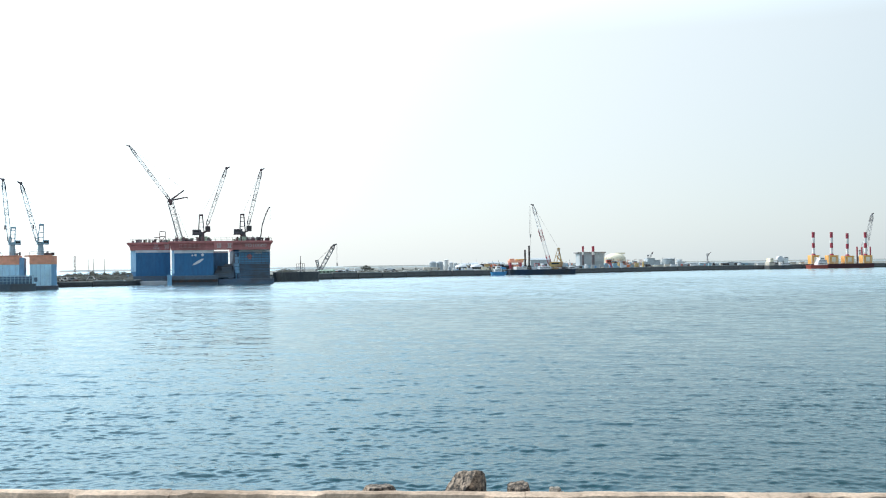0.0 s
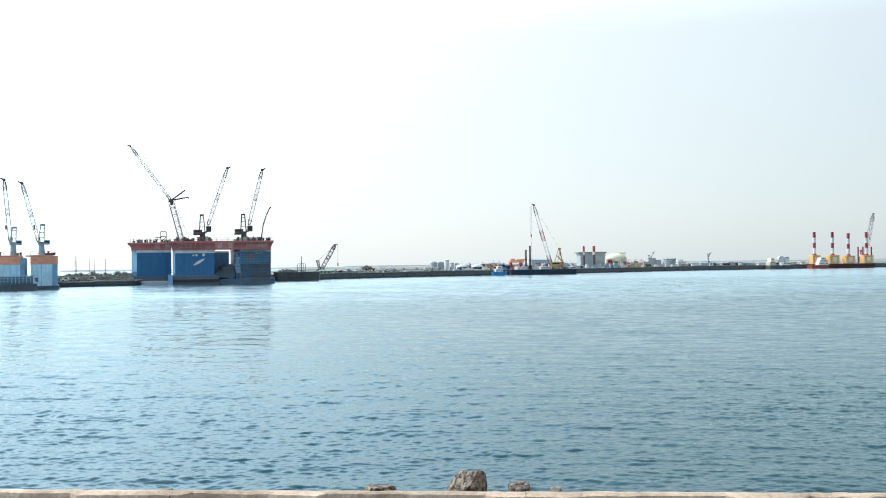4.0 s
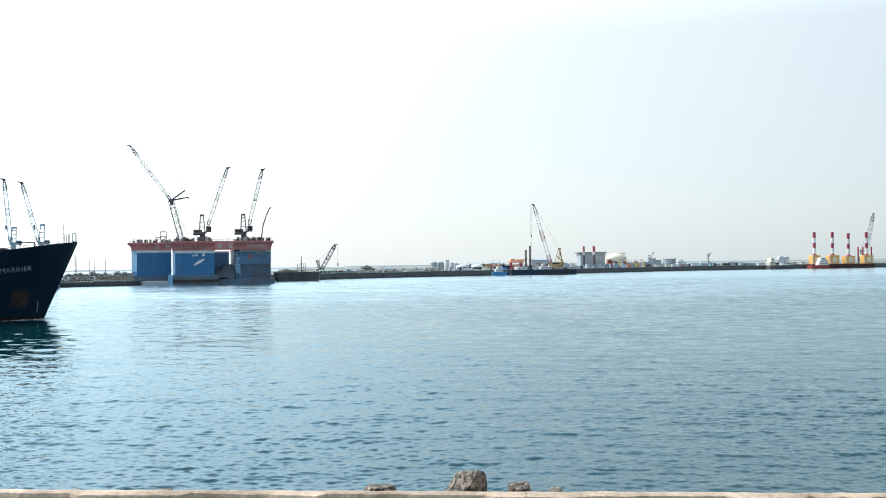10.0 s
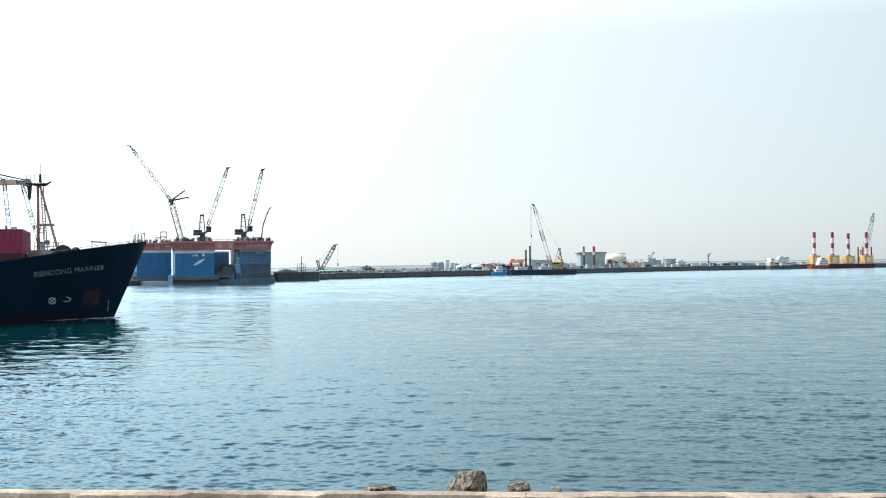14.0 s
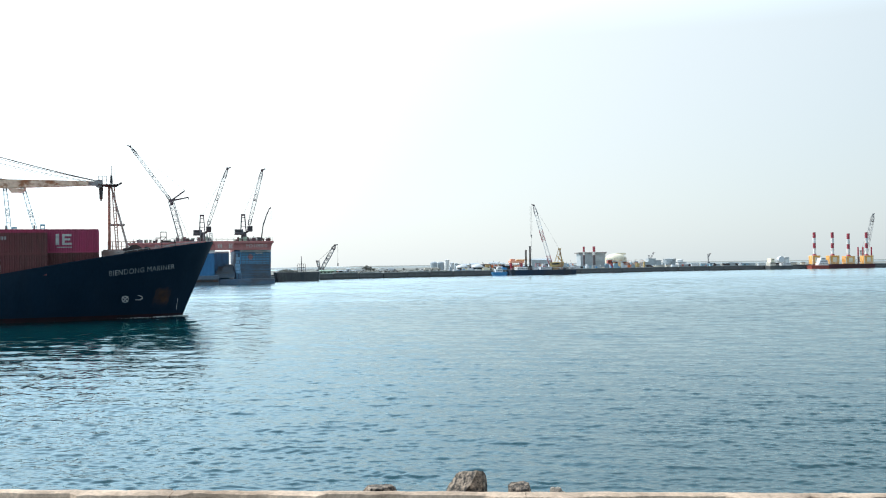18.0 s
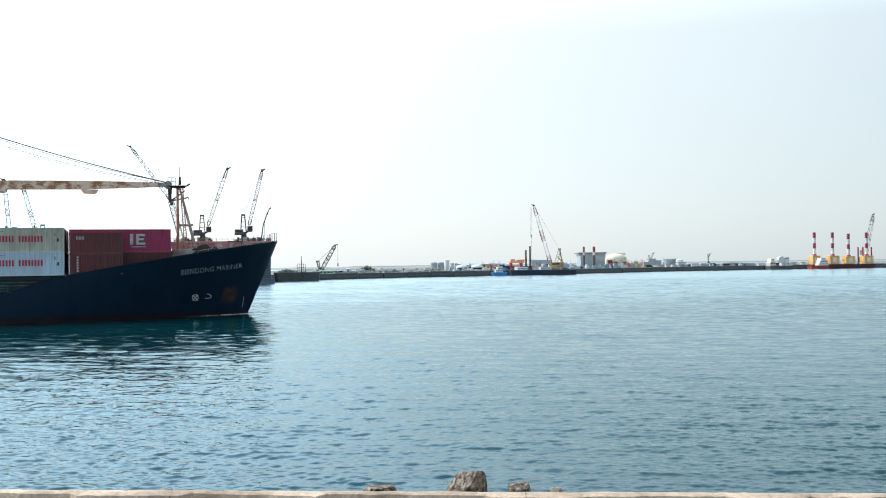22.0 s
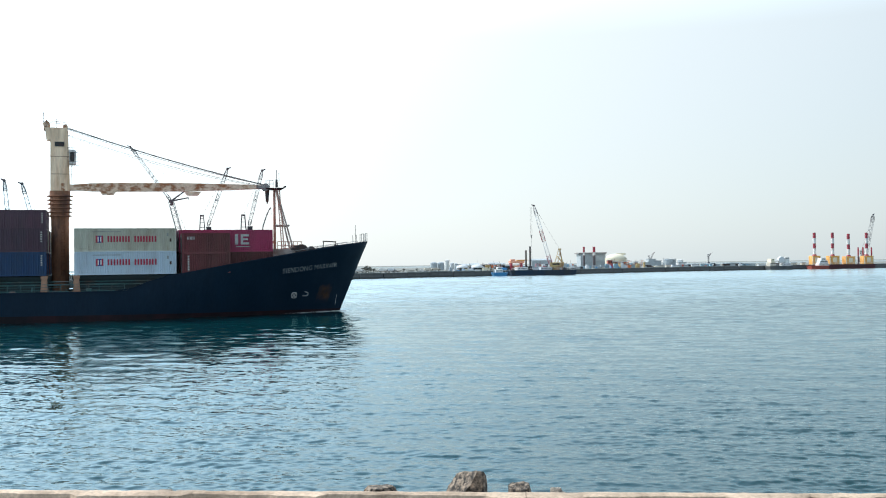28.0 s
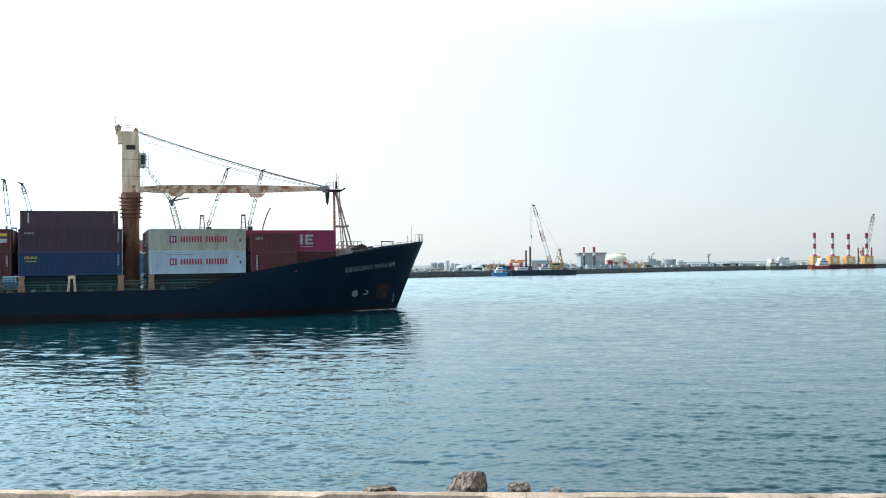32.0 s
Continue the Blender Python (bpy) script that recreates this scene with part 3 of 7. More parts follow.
def hull_shell(low, high, n_z):
    """Both sides of the hull between two heights (functions of x)."""
    bm = bmesh.new()
    us = [i / 60 for i in range(61)]
    sides = []
    for sgn in (-1, 1):
        grid = []
        for j in range(n_z + 1):
            row = []
            for u in us:
                # stations run from the stem aft, closer together forward
                s = 106 * u ** 1.7
                x = stem(high(3)) - s
                for _ in range(3):
                    z = low(x) + (high(x) - low(x)) * j / n_z
                    x = stem(z) - s
                z = low(x) + (high(x) - low(x)) * j / n_z
                row.append(bm.verts.new((x, sgn * half(x, z), z)))
            grid.append(row)
        sides.append(grid)
        for a, b in zip(grid, grid[1:]):
            for k in range(60):
                q = (a[k], a[k + 1], b[k + 1], b[k])
                bm.faces.new(q if sgn > 0 else q[::-1])
    for a, b in ((0, -1),):
        for j in range(n_z):
            p, q = sides[0], sides[1]
            bm.faces.new((p[j][-1], q[j][-1], q[j + 1][-1], p[j + 1][-1]))
            bm.faces.new((p[j][0], p[j + 1][0], q[j + 1][0], q[j][0]))
    for f in bm.faces:
        f.smooth = True
    return bm


SHIP = thing("cargo_ship", "dark navy container ship with rusty deck crane, under way", "cargo ship")
hull = part("hull", hull_shell(lambda x: 0.42 + 0.0100 * (-x if x < 0 else 0), sheer, 14), "navy", SHIP, "dark navy painted steel hull")
boot = part("boot_topping", hull_shell(lambda x: -2.2, lambda x: 0.42 + 0.0100 * (-x if x < 0 else 0), 4), "boot", SHIP, "dull red-brown lower hull")


def hull_strip(name, z_off, width, material, x0, x1, proud, parent):
    """A rubbing strake or cap rail that follows the sheer."""
    bm = bmesh.new()
    n = 50
    rows = {-1: [], 1: []}
    for i in range(n + 1):
        x = x0 + (x1 - x0) * i / n
        z = sheer(x) + z_off
        for s in (-1, 1):
            b = half(x, z)
            rows[s].append([bm.verts.new(p) for p in ((x, s * (b + proud), z), (x, s * (b + proud), z + width), (x, s * max(b - 0.12, 0.01), z + width), (x, s * max(b - 0.12, 0.01), z))])
    for s in (-1, 1):
        for a, b in zip(rows[s], rows[s][1:]):
            for k in range(4):
                bm.faces.new((a[k], b[k], b[(k + 1) % 4], a[(k + 1) % 4]))
    bmesh.ops.recalc_face_normals(bm, faces=bm.faces)
    return part(name, bm, material, parent)


hull_strip("cap_rail", -0.02, 0.14, "navy", -105, 4.1, 0.05, SHIP)

# main deck and raised forecastle deck
for nm, x0, x1, drop in (("main_deck", -105.5, -23.5, None), ("forecastle_deck", -23.5, 3.4, 1.0)):
    bm = bmesh.new()
    ra, rb = [], []
    for i in range(41):
        x = x0 + (x1 - x0) * i / 40
        z = 3.3 if drop is None else sheer(x) - drop
        b = half(x, z) - 0.03
        ra.append(bm.verts.new((x, -b, z)))
        rb.append(bm.verts.new((x, b, z)))
    for i in range(40):
        bm.faces.new((ra[i], ra[i + 1], rb[i + 1], rb[i]))
    part(nm, bm, "deck", SHIP)

# hatch coamings and covers under each bay
for x0, x1 in ((-23.0, -9.9), (-35.6, -23.4), (-51.0, -38.4), (-66.6, -54.0), (-82, -69.5)):
    bm = bmesh.new()
    w = 3.6 if x0 > -24 else 8.0
    low = 5.0 if x0 > -24 else 3.2
    box(bm, x0, x1, -w, w, low, 5.2)
    for k in range(9):
        x = x0 + 0.4 + (x1 - x0 - 0.8) * k / 8
        box(bm, x - 0.06, x + 0.06, -w - 0.28, -w, low, 5.1)
        box(bm, x - 0.06, x + 0.06, w, w + 0.28, low, 5.1)
    co = part("hatch_coaming", bm, "deck", SHIP)
    bm = bmesh.new()
    box(bm, x0 - 0.1, x1 + 0.1, -w - 0.3, w + 0.3, 5.2, 5.66, 0.04)
    part("hatch_cover", bm, "deck", SHIP)

# pedestals for the outer container stacks
ped = None
for x in (-35.15, -38.85, -50.5, -54.4, -60.3, -66.2, -44.7):
    for s in (-1, 1):
        if x == -44.7 and s < 0:
            continue
        if ped is None:
            bm = bmesh.new()
            wedge(bm, [(-0.62, -0.3, 3.3), (-0.30, -0.3, 3.3), (-0.30, 0.3, 3.3), (-0.62, 0.3, 3.3)], [(-0.40, -0.3, 5.3), (-0.16, -0.3, 5.3), (-0.16, 0.3, 5.3), (-0.40, 0.3, 5.3)])
            wedge(bm, [(0.30, -0.3, 3.3), (0.62, -0.3, 3.3), (0.62, 0.3, 3.3), (0.30, 0.3, 3.3)], [(0.16, -0.3, 5.3), (0.40, -0.3, 5.3), (0.40, 0.3, 5.3), (0.16, 0.3, 5.3)])
            box(bm, -0.45, 0.45, -0.35, 0.35, 5.3, 5.70, 0.03)
            ped = part("container_pedestal", bm, "cream_rust", SHIP, "cream steel pedestal streaked with rust")
            ped.location = (-44.7, s * 8.72, 0)
            bm = bmesh.new()
            wedge(bm, [(-0.5, -0.3, 3.3), (0.5, -0.3, 3.3), (0.5, 0.3, 3.3), (-0.5, 0.3, 3.3)], [(-0.3, -0.3, 5.3), (0.3, -0.3, 5.3), (0.3, 0.3, 5.3), (-0.3, 0.3, 5.3)])
            box(bm, -0.4, 0.4, -0.35, 0.35, 5.3, 5.70, 0.03)
            ped2 = part("container_pedestal", bm, "pedestal", SHIP, "rust-stained steel pedestal")
            ped2.location = (x, s * 8.72, 0)
        else:
            o = again("container_pedestal", ped if x in (-44.7, -60.3) else ped2, SHIP, (x, s * 8.72, 0), "cream steel pedestal streaked with rust" if x in (-44.7, -60.3) else "rust-stained steel pedestal")

# lashing bins and pipes along the side deck
rng = random.Random(23)
for k in range(16):
    x = -68 + 2.3 * k + rng.uniform(-0.5, 0.5)
    bm = bmesh.new()
    w, h = rng.uniform(0.3, 0.9), rng.uniform(0.3, 0.9)
    box(bm, x - w / 2, x + w / 2, -8.95, -8.45, 3.3, 3.3 + h, 0.03)
    if k % 3 == 0:
        tube(bm, (x, -8.7, 3.3 + h), (x, -8.7, 3.9 + h), 0.07, n=6)
    part("lashing_bin", bm, ("rail_teal", "pedestal", "grey_steel")[k % 3], SHIP)
bm = bmesh.new()
for z, y in ((4.95, -8.36), (4.55, -8.38), (3.75, -8.4)):
    tube(bm, (-82, y, z), (-24.5, y, z), 0.06, n=5)
part("deck_pipe", bm, "rail_teal", SHIP)

# rails along the main deck
for s in (-1, 1):
    bm = bmesh.new()
    for z in (3.95, 4.3, 4.65):
        tube(bm, (-100, s * 9.05, z), (-29.5, s * 9.05, z), 0.025, n=5)
    for k in range(48):
        x = -100 + 1.5 * k
        tube(bm, (x, s * 9.05, 3.3), (x, s * 9.05, 4.66), 0.03, n=5)
    part("deck_rail", bm, "rail_teal", SHIP)

# deck crane, stowed with its jib forward over the bow
PX = -37.28
bm = bmesh.new()
turned(bm, [(1.10, 3.3), (1.10, 6), (1.10, 12.9)] + [q for k in range(6) for q in ((1.16 + 0.02 * k, 13.35 + 0.52 * k), (1.46 + 0.03 * k, 13.42 + 0.52 * k), (1.46 + 0.03 * k, 13.52 + 0.52 * k), (1.18 + 0.02 * k, 13.60 + 0.52 * k))] + [(1.28, 16.6), (1.28, 16.75)], 28, (PX, 0, 0))
post = part("crane_column", bm, "rust_post", SHIP, "rust-brown steel crane column with flanged slewing ring")
bm = bmesh.new()
for k in range(18):
    z = 5.9 + 0.45 * k
    tube(bm, (PX + 0.15, -1.32, z), (PX + 0.6, -1.22, z), 0.025, n=5)
tube(bm, (PX + 0.15, -1.32, 5.7), (PX + 0.15, -1.32, 13.9), 0.03, n=5)
tube(bm, (PX + 0.6, -1.22, 5.7), (PX + 0.6, -1.22, 13.9), 0.03, n=5)
part("ladder", bm, "rust", post)
bm = bmesh.new()
wedge(bm, [(PX - 1.12, -1.0, 16.75), (PX + 1.25, -1.0, 16.75), (PX + 1.25, 1.0, 16.75), (PX - 1.12, 1.0, 16.75)], [(PX - 1.08, -0.9, 24.3), (PX + 1.08, -0.9, 24.3), (PX + 1.08, 0.9, 24.3), (PX - 1.08, 0.9, 24.3)])
wedge(bm, [(PX - 1.55, -0.95, 23.4), (PX + 1.0, -0.95, 23.4), (PX + 1.0, 0.95, 23.4), (PX - 1.55, 0.95, 23.4)], [(PX - 1.75, -0.95, 25.0), (PX + 1.0, -0.95, 25.0), (PX + 1.0, 0.95, 25.0), (PX - 1.75, 0.95, 25.0)])
tower = part("crane_tower", bm, "cream_rust", SHIP, "cream crane tower with rust streaks")
for x, z, r in ((PX - 1.55, 25.45, 0.42), (PX + 0.75, 25.15, 0.32)):
    bm = bmesh.new()
    for y in (-0.6, 0.0, 0.6):
        tube(bm, (x, y - 0.12, z), (x, y + 0.12, z), r, n=18)
    wedge(bm, [(x - 0.35, -0.85, z - 0.7), (x + 0.35, -0.85, z - 0.7), (x + 0.35, 0.85, z - 0.7), (x - 0.35, 0.85, z - 0.7)], [(x - 0.12, -0.85, z + 0.2), (x + 0.12, -0.85, z + 0.2), (x + 0.12, 0.85, z + 0.2), (x - 0.12, 0.85, z + 0.2)])
    part("sheave_block", bm, "jib_paint", tower, "rust-stained rope sheaves")
bm = bmesh.new()
tube(bm, (PX - 1.9, -0.4, 25.3), (PX - 1.9, -0.4, 27.1), 0.035, n=5)
tube(bm, (PX - 0.3, -0.6, 25.0), (PX - 0.3, -0.6, 26.2), 0.03, n=5)
for y in (-0.9, 0.9):
    tube(bm, (PX - 1.6, y, 25.0), (PX - 1.6, y, 25.9), 0.03, n=4)
    tube(bm, (PX - 1.6, y, 25.9), (PX + 0.9, y, 25.7), 0.03, n=4)
part("top_rail", bm, "dark_steel", tower)
for z in (18.9, 21.2):
    bm = bmesh.new()
    box(bm, PX - 1.10, PX + 1.14, -1.0 + 0.013 * (z - 16.75) - 0.02, -0.9, z, z + 0.07)
    part("weld_seam", bm, "pedestal", tower)
bm = bmesh.new()
wedge(bm, [(PX + 0.2, -1.12, 16.72), (PX + 2.4, -0.62, 16.95), (PX + 2.4, 0.62, 16.95), (PX + 0.2, 1.12, 16.72)], [(PX + 0.2, -1.12, 17.75), (PX + 1.9, -0.62, 17.55), (PX + 1.9, 0.62, 17.55), (PX + 0.2, 1.12, 17.75)])
part("jib_hinge", bm, "jib_paint", tower, "rust-stained hinge bracket of the jib")
bm = bmesh.new()
box(bm, PX - 0.55, PX + 0.62, -1.0, -0.93, 22.55, 23.15)
part("name_board", bm, "dark_steel", tower)
bm = bmesh.new()
box(bm, PX + 1.0, PX + 2.05, -0.85, 0.5, 20.2, 22.2, 0.15)
cab = part("crane_cab", bm, "white", tower)
bm = bmesh.new()
for z0, z1 in ((21.0, 21.8),):
    box(bm, PX + 1.3, PX + 1.85, -0.875, -0.85, z0 - 0.4, z1)
    box(bm, PX + 2.05, PX + 2.075, -0.7, 0.35, z0, z1)
part("cab_window", bm, "glass", cab)
bm = bmesh.new()
for z in (20.1, 20.6, 21.2, 21.8, 22.4):
    tube(bm, (PX + 1.0, -1.05, z), (PX + 2.3, -1.05, z), 0.025, n=4)
for x in (PX + 1.05, PX + 1.65, PX + 2.3):
    tube(bm, (x, -1.05, 19.9), (x, -1.05, 22.4), 0.025, n=4)
for k in range(9):
    tube(bm, (PX + 1.15, -0.5, 17.2 + 0.35 * k), (PX + 1.5, -0.5, 17.2 + 0.35 * k), 0.02, n=4)
tube(bm, (PX + 1.5, -0.5, 17.0), (PX + 1.5, -0.5, 20.3), 0.03, n=4)
part("cab_rail", bm, "dark_steel", tower)

# jib
bm = bmesh.new()
st = [(PX + 1.0, 17.25, 0.30, 0.55), (PX + 4.0, 17.30, 0.52, 0.55), (PX + 8.0, 17.36, 0.56, 0.55), (PX + 16, 17.45, 0.54, 0.50), (PX + 22, 17.55, 0.40, 0.42), (PX + 26.3, 17.62, 0.26, 0.36)]
prev = None
for x, z, h, w in st:
    ring = [bm.verts.new(p) for p in ((x, -w, z - h), (x, w, z - h), (x, w, z + h), (x, -w, z + h))]
    if prev:
        for k in range(4):
            bm.faces.new((prev[k], ring[k], ring[(k + 1) % 4], prev[(k + 1) % 4]))
    else:
        bm.faces.new(ring)
    prev = ring
bm.faces.new(prev[::-1])
bmesh.ops.recalc_face_normals(bm, faces=bm.faces)
jib = part("crane_jib", bm, "jib_paint", SHIP, "cream box-section jib patched with rust")
bm = bmesh.new()
for x in (PX + 6.0, PX + 17.0):
    bm = bmesh.new()
    wedge(bm, [(x - 0.7, -0.6, 16.35), (x + 0.7, -0.6, 16.35), (x + 0.7, 0.6, 16.35), (x - 0.7, 0.6, 16.35)], [(x - 1.1, -0.6, 16.85), (x + 1.1, -0.6, 16.85), (x + 1.1, 0.6, 16.85), (x - 1.1, 0.6, 16.85)])
    part("jib_rest", bm, "jib_paint", jib)
bm = bmesh.new()
for y in (-0.35, 0.35):
    tube(bm, (PX + 26.9, y - 0.12, 17.6), (PX + 26.9, y + 0.12, 17.6), 0.52, n=18)
box(bm, PX + 25.6, PX + 27.2, -0.5, 0.5, 17.35, 17.85, 0.05)
part("jib_head", bm, "grey_steel", jib)
bm = bmesh.new()
wedge(bm, [(PX + 26.95, -0.15, 15.9), (PX + 27.35, -0.15, 15.9), (PX + 27.35, 0.15, 15.9), (PX + 26.95, 0.15, 15.9)], [(PX + 26.85, -0.22, 17.3), (PX + 27.45, -0.22, 17.3), (PX + 27.45, 0.22, 17.3), (PX + 26.85, 0.22, 17.3)])
bmesh.ops.create_icosphere(bm, subdivisions=2, radius=0.24, matrix=Matrix.Translation((PX + 27.15, 0, 15.75)))
tube(bm, (PX + 27.15, 0, 15.7), (PX + 27.15, 0, 15.3), 0.10, n=6)
part("hook_block", bm, "dark_steel", jib)
for y, z0, z1, sag, r in ((-0.45, 25.10, 17.95, 0.38, 0.05), (-0.3, 24.90, 17.90, 0.50, 0.035), (0.45, 25.10, 17.95, 0.34, 0.045), (-0.1, 24.2, 17.75, 0.62, 0.032), (0.2, 24.1, 17.70, 0.74, 0.026)):
    bm = bmesh.new()
    pts = [Vector((PX + 1.0 + 25.6 * k / 16, y, z0 + (z1 - z0) * k / 16 - sag * 4 * (k / 16) * (1 - k / 16))) for k in range(17)]
    for p, q in zip(pts, pts[1:]):
        tube(bm, p, q, r, n=5)
    part("luffing_rope", bm, "rope" if r > 0.03 else "pale_rope", SHIP)

# foremast on the forecastle
FX = -9.13
bm = bmesh.new()
tube(bm, (FX, 0, 7.0), (FX, 0, 17.5), 0.20, 0.17, n=14)
mast = part("foremast", bm, "mast_rust", SHIP, "orange-rusted mast post")
for s in (-1, 1):
    bm = bmesh.new()
    tube(bm, (FX + 0.25, s * 0.25, 17.3), (FX + 2.5, s * 1.4, 8.3), 0.12, n=10)
    part("mast_leg", bm, "mast_pale", mast)
bm = bmesh.new()
tube(bm, (FX, 0, 12.2), (FX + 1.75, 0, 12.2), 0.17, n=8)
tube(bm, (FX + 1.8, -1.0, 12.2), (FX + 1.8, 1.0, 12.2), 0.15, n=8)
part("mast_brace", bm, "mast_pale", mast)
bm = bmesh.new()
tube(bm, (FX, 0, 8.9), (FX + 2.9, 0, 8.9), 0.10, n=8)
part("mast_brace", bm, "mast_rust", mast)
bm = bmesh.new()
wedge(bm, [(FX - 0.3, -0.6, 17.2), (FX + 0.9, -0.6, 17.2), (FX + 0.9, 0.6, 17.2), (FX - 0.3, 0.6, 17.2)], [(FX - 1.4, -1.0, 17.45), (FX + 1.3, -1.0, 17.5), (FX + 1.3, 1.0, 17.5), (FX - 1.4, 1.0, 17.45)])
tube(bm, (FX + 0.3, -0.2, 17.6), (FX + 0.3, -0.2, 18.7), 0.2, 0.14, n=10)
tube(bm, (FX + 1.2, -0.3, 17.5), (FX + 1.6, -0.3, 17.75), 0.12, n=8)
plat = part("mast_platform", bm, "dark_steel", mast)
bm = bmesh.new()
tube(bm, (FX + 0.3, -0.2, 18.6), (FX + 0.3, -0.2, 20.0), 0.05, n=6)
part("mast_light_pole", bm, "grey_steel", mast)
bm = bmesh.new()
tube(bm, (FX + 0.75, 0.4, 17.45), (FX + 0.75, 0.4, 19.7), 0.03, n=5)
part("aerial", bm, "grey_steel", mast)
bm = bmesh.new()
for x in (-1.3, -0.8, -0.3):
    tube(bm, (FX + x, -1.0, 17.45), (FX + x, -1.0, 18.5), 0.035, n=4)
for z in (18.0, 18.5):
    tube(bm, (FX - 1.3, -1.0, z), (FX - 0.3, -1.0, z), 0.03, n=4)
part("mast_rail", bm, "grey_steel", mast)
bm = bmesh.new()
la, lb = Vector((FX + 0.50, -0.45, 17.2)), Vector((FX + 1.05, -1.1, 7.6))
for off in (-0.16, 0.16):
    tube(bm, la + Vector((off, 0, 0)), lb + Vector((off, 0, 0)), 0.075, n=6)
for k in range(26):
    c = la.lerp(lb, (k + 0.5) / 26)
    tube(bm, c - Vector((0.16, 0, 0)), c + Vector((0.16, 0, 0)), 0.04, n=4)
part("ladder", bm, "mast_rust", mast, "orange-rusted mast ladder")
bm = bmesh.new()
for k in range(7):
    x = FX - 0.2 + 0.55 * k
    tube(bm, (x, -3.4, 8.8), (x, -3.4, 9.9), 0.05, n=5)
for z in (9.35, 9.9):
    tube(bm, (FX - 0.2, -3.4, z), (FX + 3.1, -3.4, z - 0.02), 0.045, n=5)
part("base_rail", bm, "mast_rust", mast, "orange-rusted guard rail")

# forecastle gear
bm = bmesh.new()
wedge(bm, [(FX - 1.0, -3.6, 6.4), (FX + 3.0, -3.6, 6.4), (FX + 3.0, -1.2, 6.4), (FX - 1.0, -1.2, 6.4)], [(FX - 1.0, -3.6, 8.9), (FX + 2.2, -3.6, 8.9), (FX + 2.2, -1.2, 8.9), (FX - 1.0, -1.2, 8.9)])
bmesh.ops.bevel(bm, geom=list(bm.edges), offset=0.18, segments=2, affect="EDGES")
part("deck_locker", bm, "mast_pale", SHIP, "pinkish-grey steel locker with rounded corners")
for y in (-2.6, 2.6):
    bm = bmesh.new()
    tube(bm, (FX + 3.1, y - 0.9, 8.55), (FX + 3.1, y + 0.9, 8.55), 0.75, n=18)
    tube(bm, (FX + 3.1, y - 1.0, 8.55), (FX + 3.1, y - 0.85, 8.55), 0.98, n=18)
    tube(bm, (FX + 4.6, y - 0.5, 8.7), (FX + 4.6, y + 0.5, 8.7), 0.55, n=16)
    box(bm, FX + 1.6, FX + 2.7, y - 1.0, y + 1.0, 7.2, 9.1, 0.12)
    part("windlass", bm, "dark_steel", SHIP, "dark anchor windlass with drums")
bm = bmesh.new()
for x in (-2.6, -0.9):
    tube(bm, (x, -1.9, 8.2), (x, -1.9, 9.95), 0.06, n=6)
tube(bm, (-2.7, -1.9, 9.95), (-0.8, -1.9, 9.85), 0.09, n=6)
part("roller_frame", bm, "dark_steel", SHIP)
for s in (-1, 1):
    bm = bmesh.new()
    pts = [(4.0 - 0.42 * k, s * max(half(4.0 - 0.42 * k, 9.8) - 0.06, 0.02), sheer(4.0 - 0.42 * k) + 0.1) for k in range(4)]
    for z in (0.12, 1.15):
        for p, q in zip(pts[:2], pts[1:2]):
            tube(bm, (p[0], p[1], p[2] + z), (q[0], q[1], q[2] + z), 0.035, n=5)
    for p in pts[:2]:
        tube(bm, p, (p[0], p[1], p[2] + 1.15), 0.045, n=5)
    part("bow_rail", bm, "grey_steel", SHIP)
    for p in pts[2:]:
        bm = bmesh.new()
        tube(bm, p, (p[0], p[1], p[2] + 1.15), 0.045, n=5)
        part("rail_post", bm, "grey_steel", SHIP)
    bm = bmesh.new()
    for k in range(8):
        x = 2.0 - 1.3 * k
        p = (x, s * (half(x, sheer(x)) - 0.15), sheer(x) + 0.05)
        x2 = x - 1.3
        q = (x2, s * (half(x2, sheer(x2)) - 0.15), sheer(x2) + 0.05)
        tube(bm, (p[0], p[1], p[2] + 0.32), (q[0], q[1], q[2] + 0.32), 0.03, n=5)
        tube(bm, p, (p[0], p[1], p[2] + 0.34), 0.035, n=5)
    part("bulwark_rail", bm, "grey_steel", SHIP)
bm = bmesh.new()
tube(bm, (2.5, 0, 8.6), (2.5, 0, 12.3), 0.035, n=6)
part("jack_staff", bm, "grey_steel", SHIP)


# foam where the stem cuts the water
rng = random.Random(15)
for s in (-1, 1):
    bm = bmesh.new()
    for k in range(46):
        u = rng.random() ** 1.6
        x = 0.5 - 9.0 * u
        y = s * (half(min(x, -0.02), 0.05) + rng.uniform(0.0, 0.10 + 0.5 * u))
        r = rng.uniform(0.05, 0.16) * (1.15 - u)
        bmesh.ops.create_icosphere(bm, subdivisions=1, radius=1.0, matrix=Matrix.Translation((x, y, 0.05)) @ Matrix.Diagonal((r * rng.uniform(1.5, 4.5), r * 1.2, r * 0.55, 1)))
    tagged(part("bow_foam", bm, "foam", SHIP, "thin white foam along the waterline"), kind="stuff")


# markings that lie on the curved hull
def on_hull(bm, proud=0.03):
    """Lays a flat drawing (x along, y up) onto the starboard side."""
    for v in bm.verts:
        x, z = v.co.x, v.co.y
        v.co = (x, -half(x, z) - proud, z)


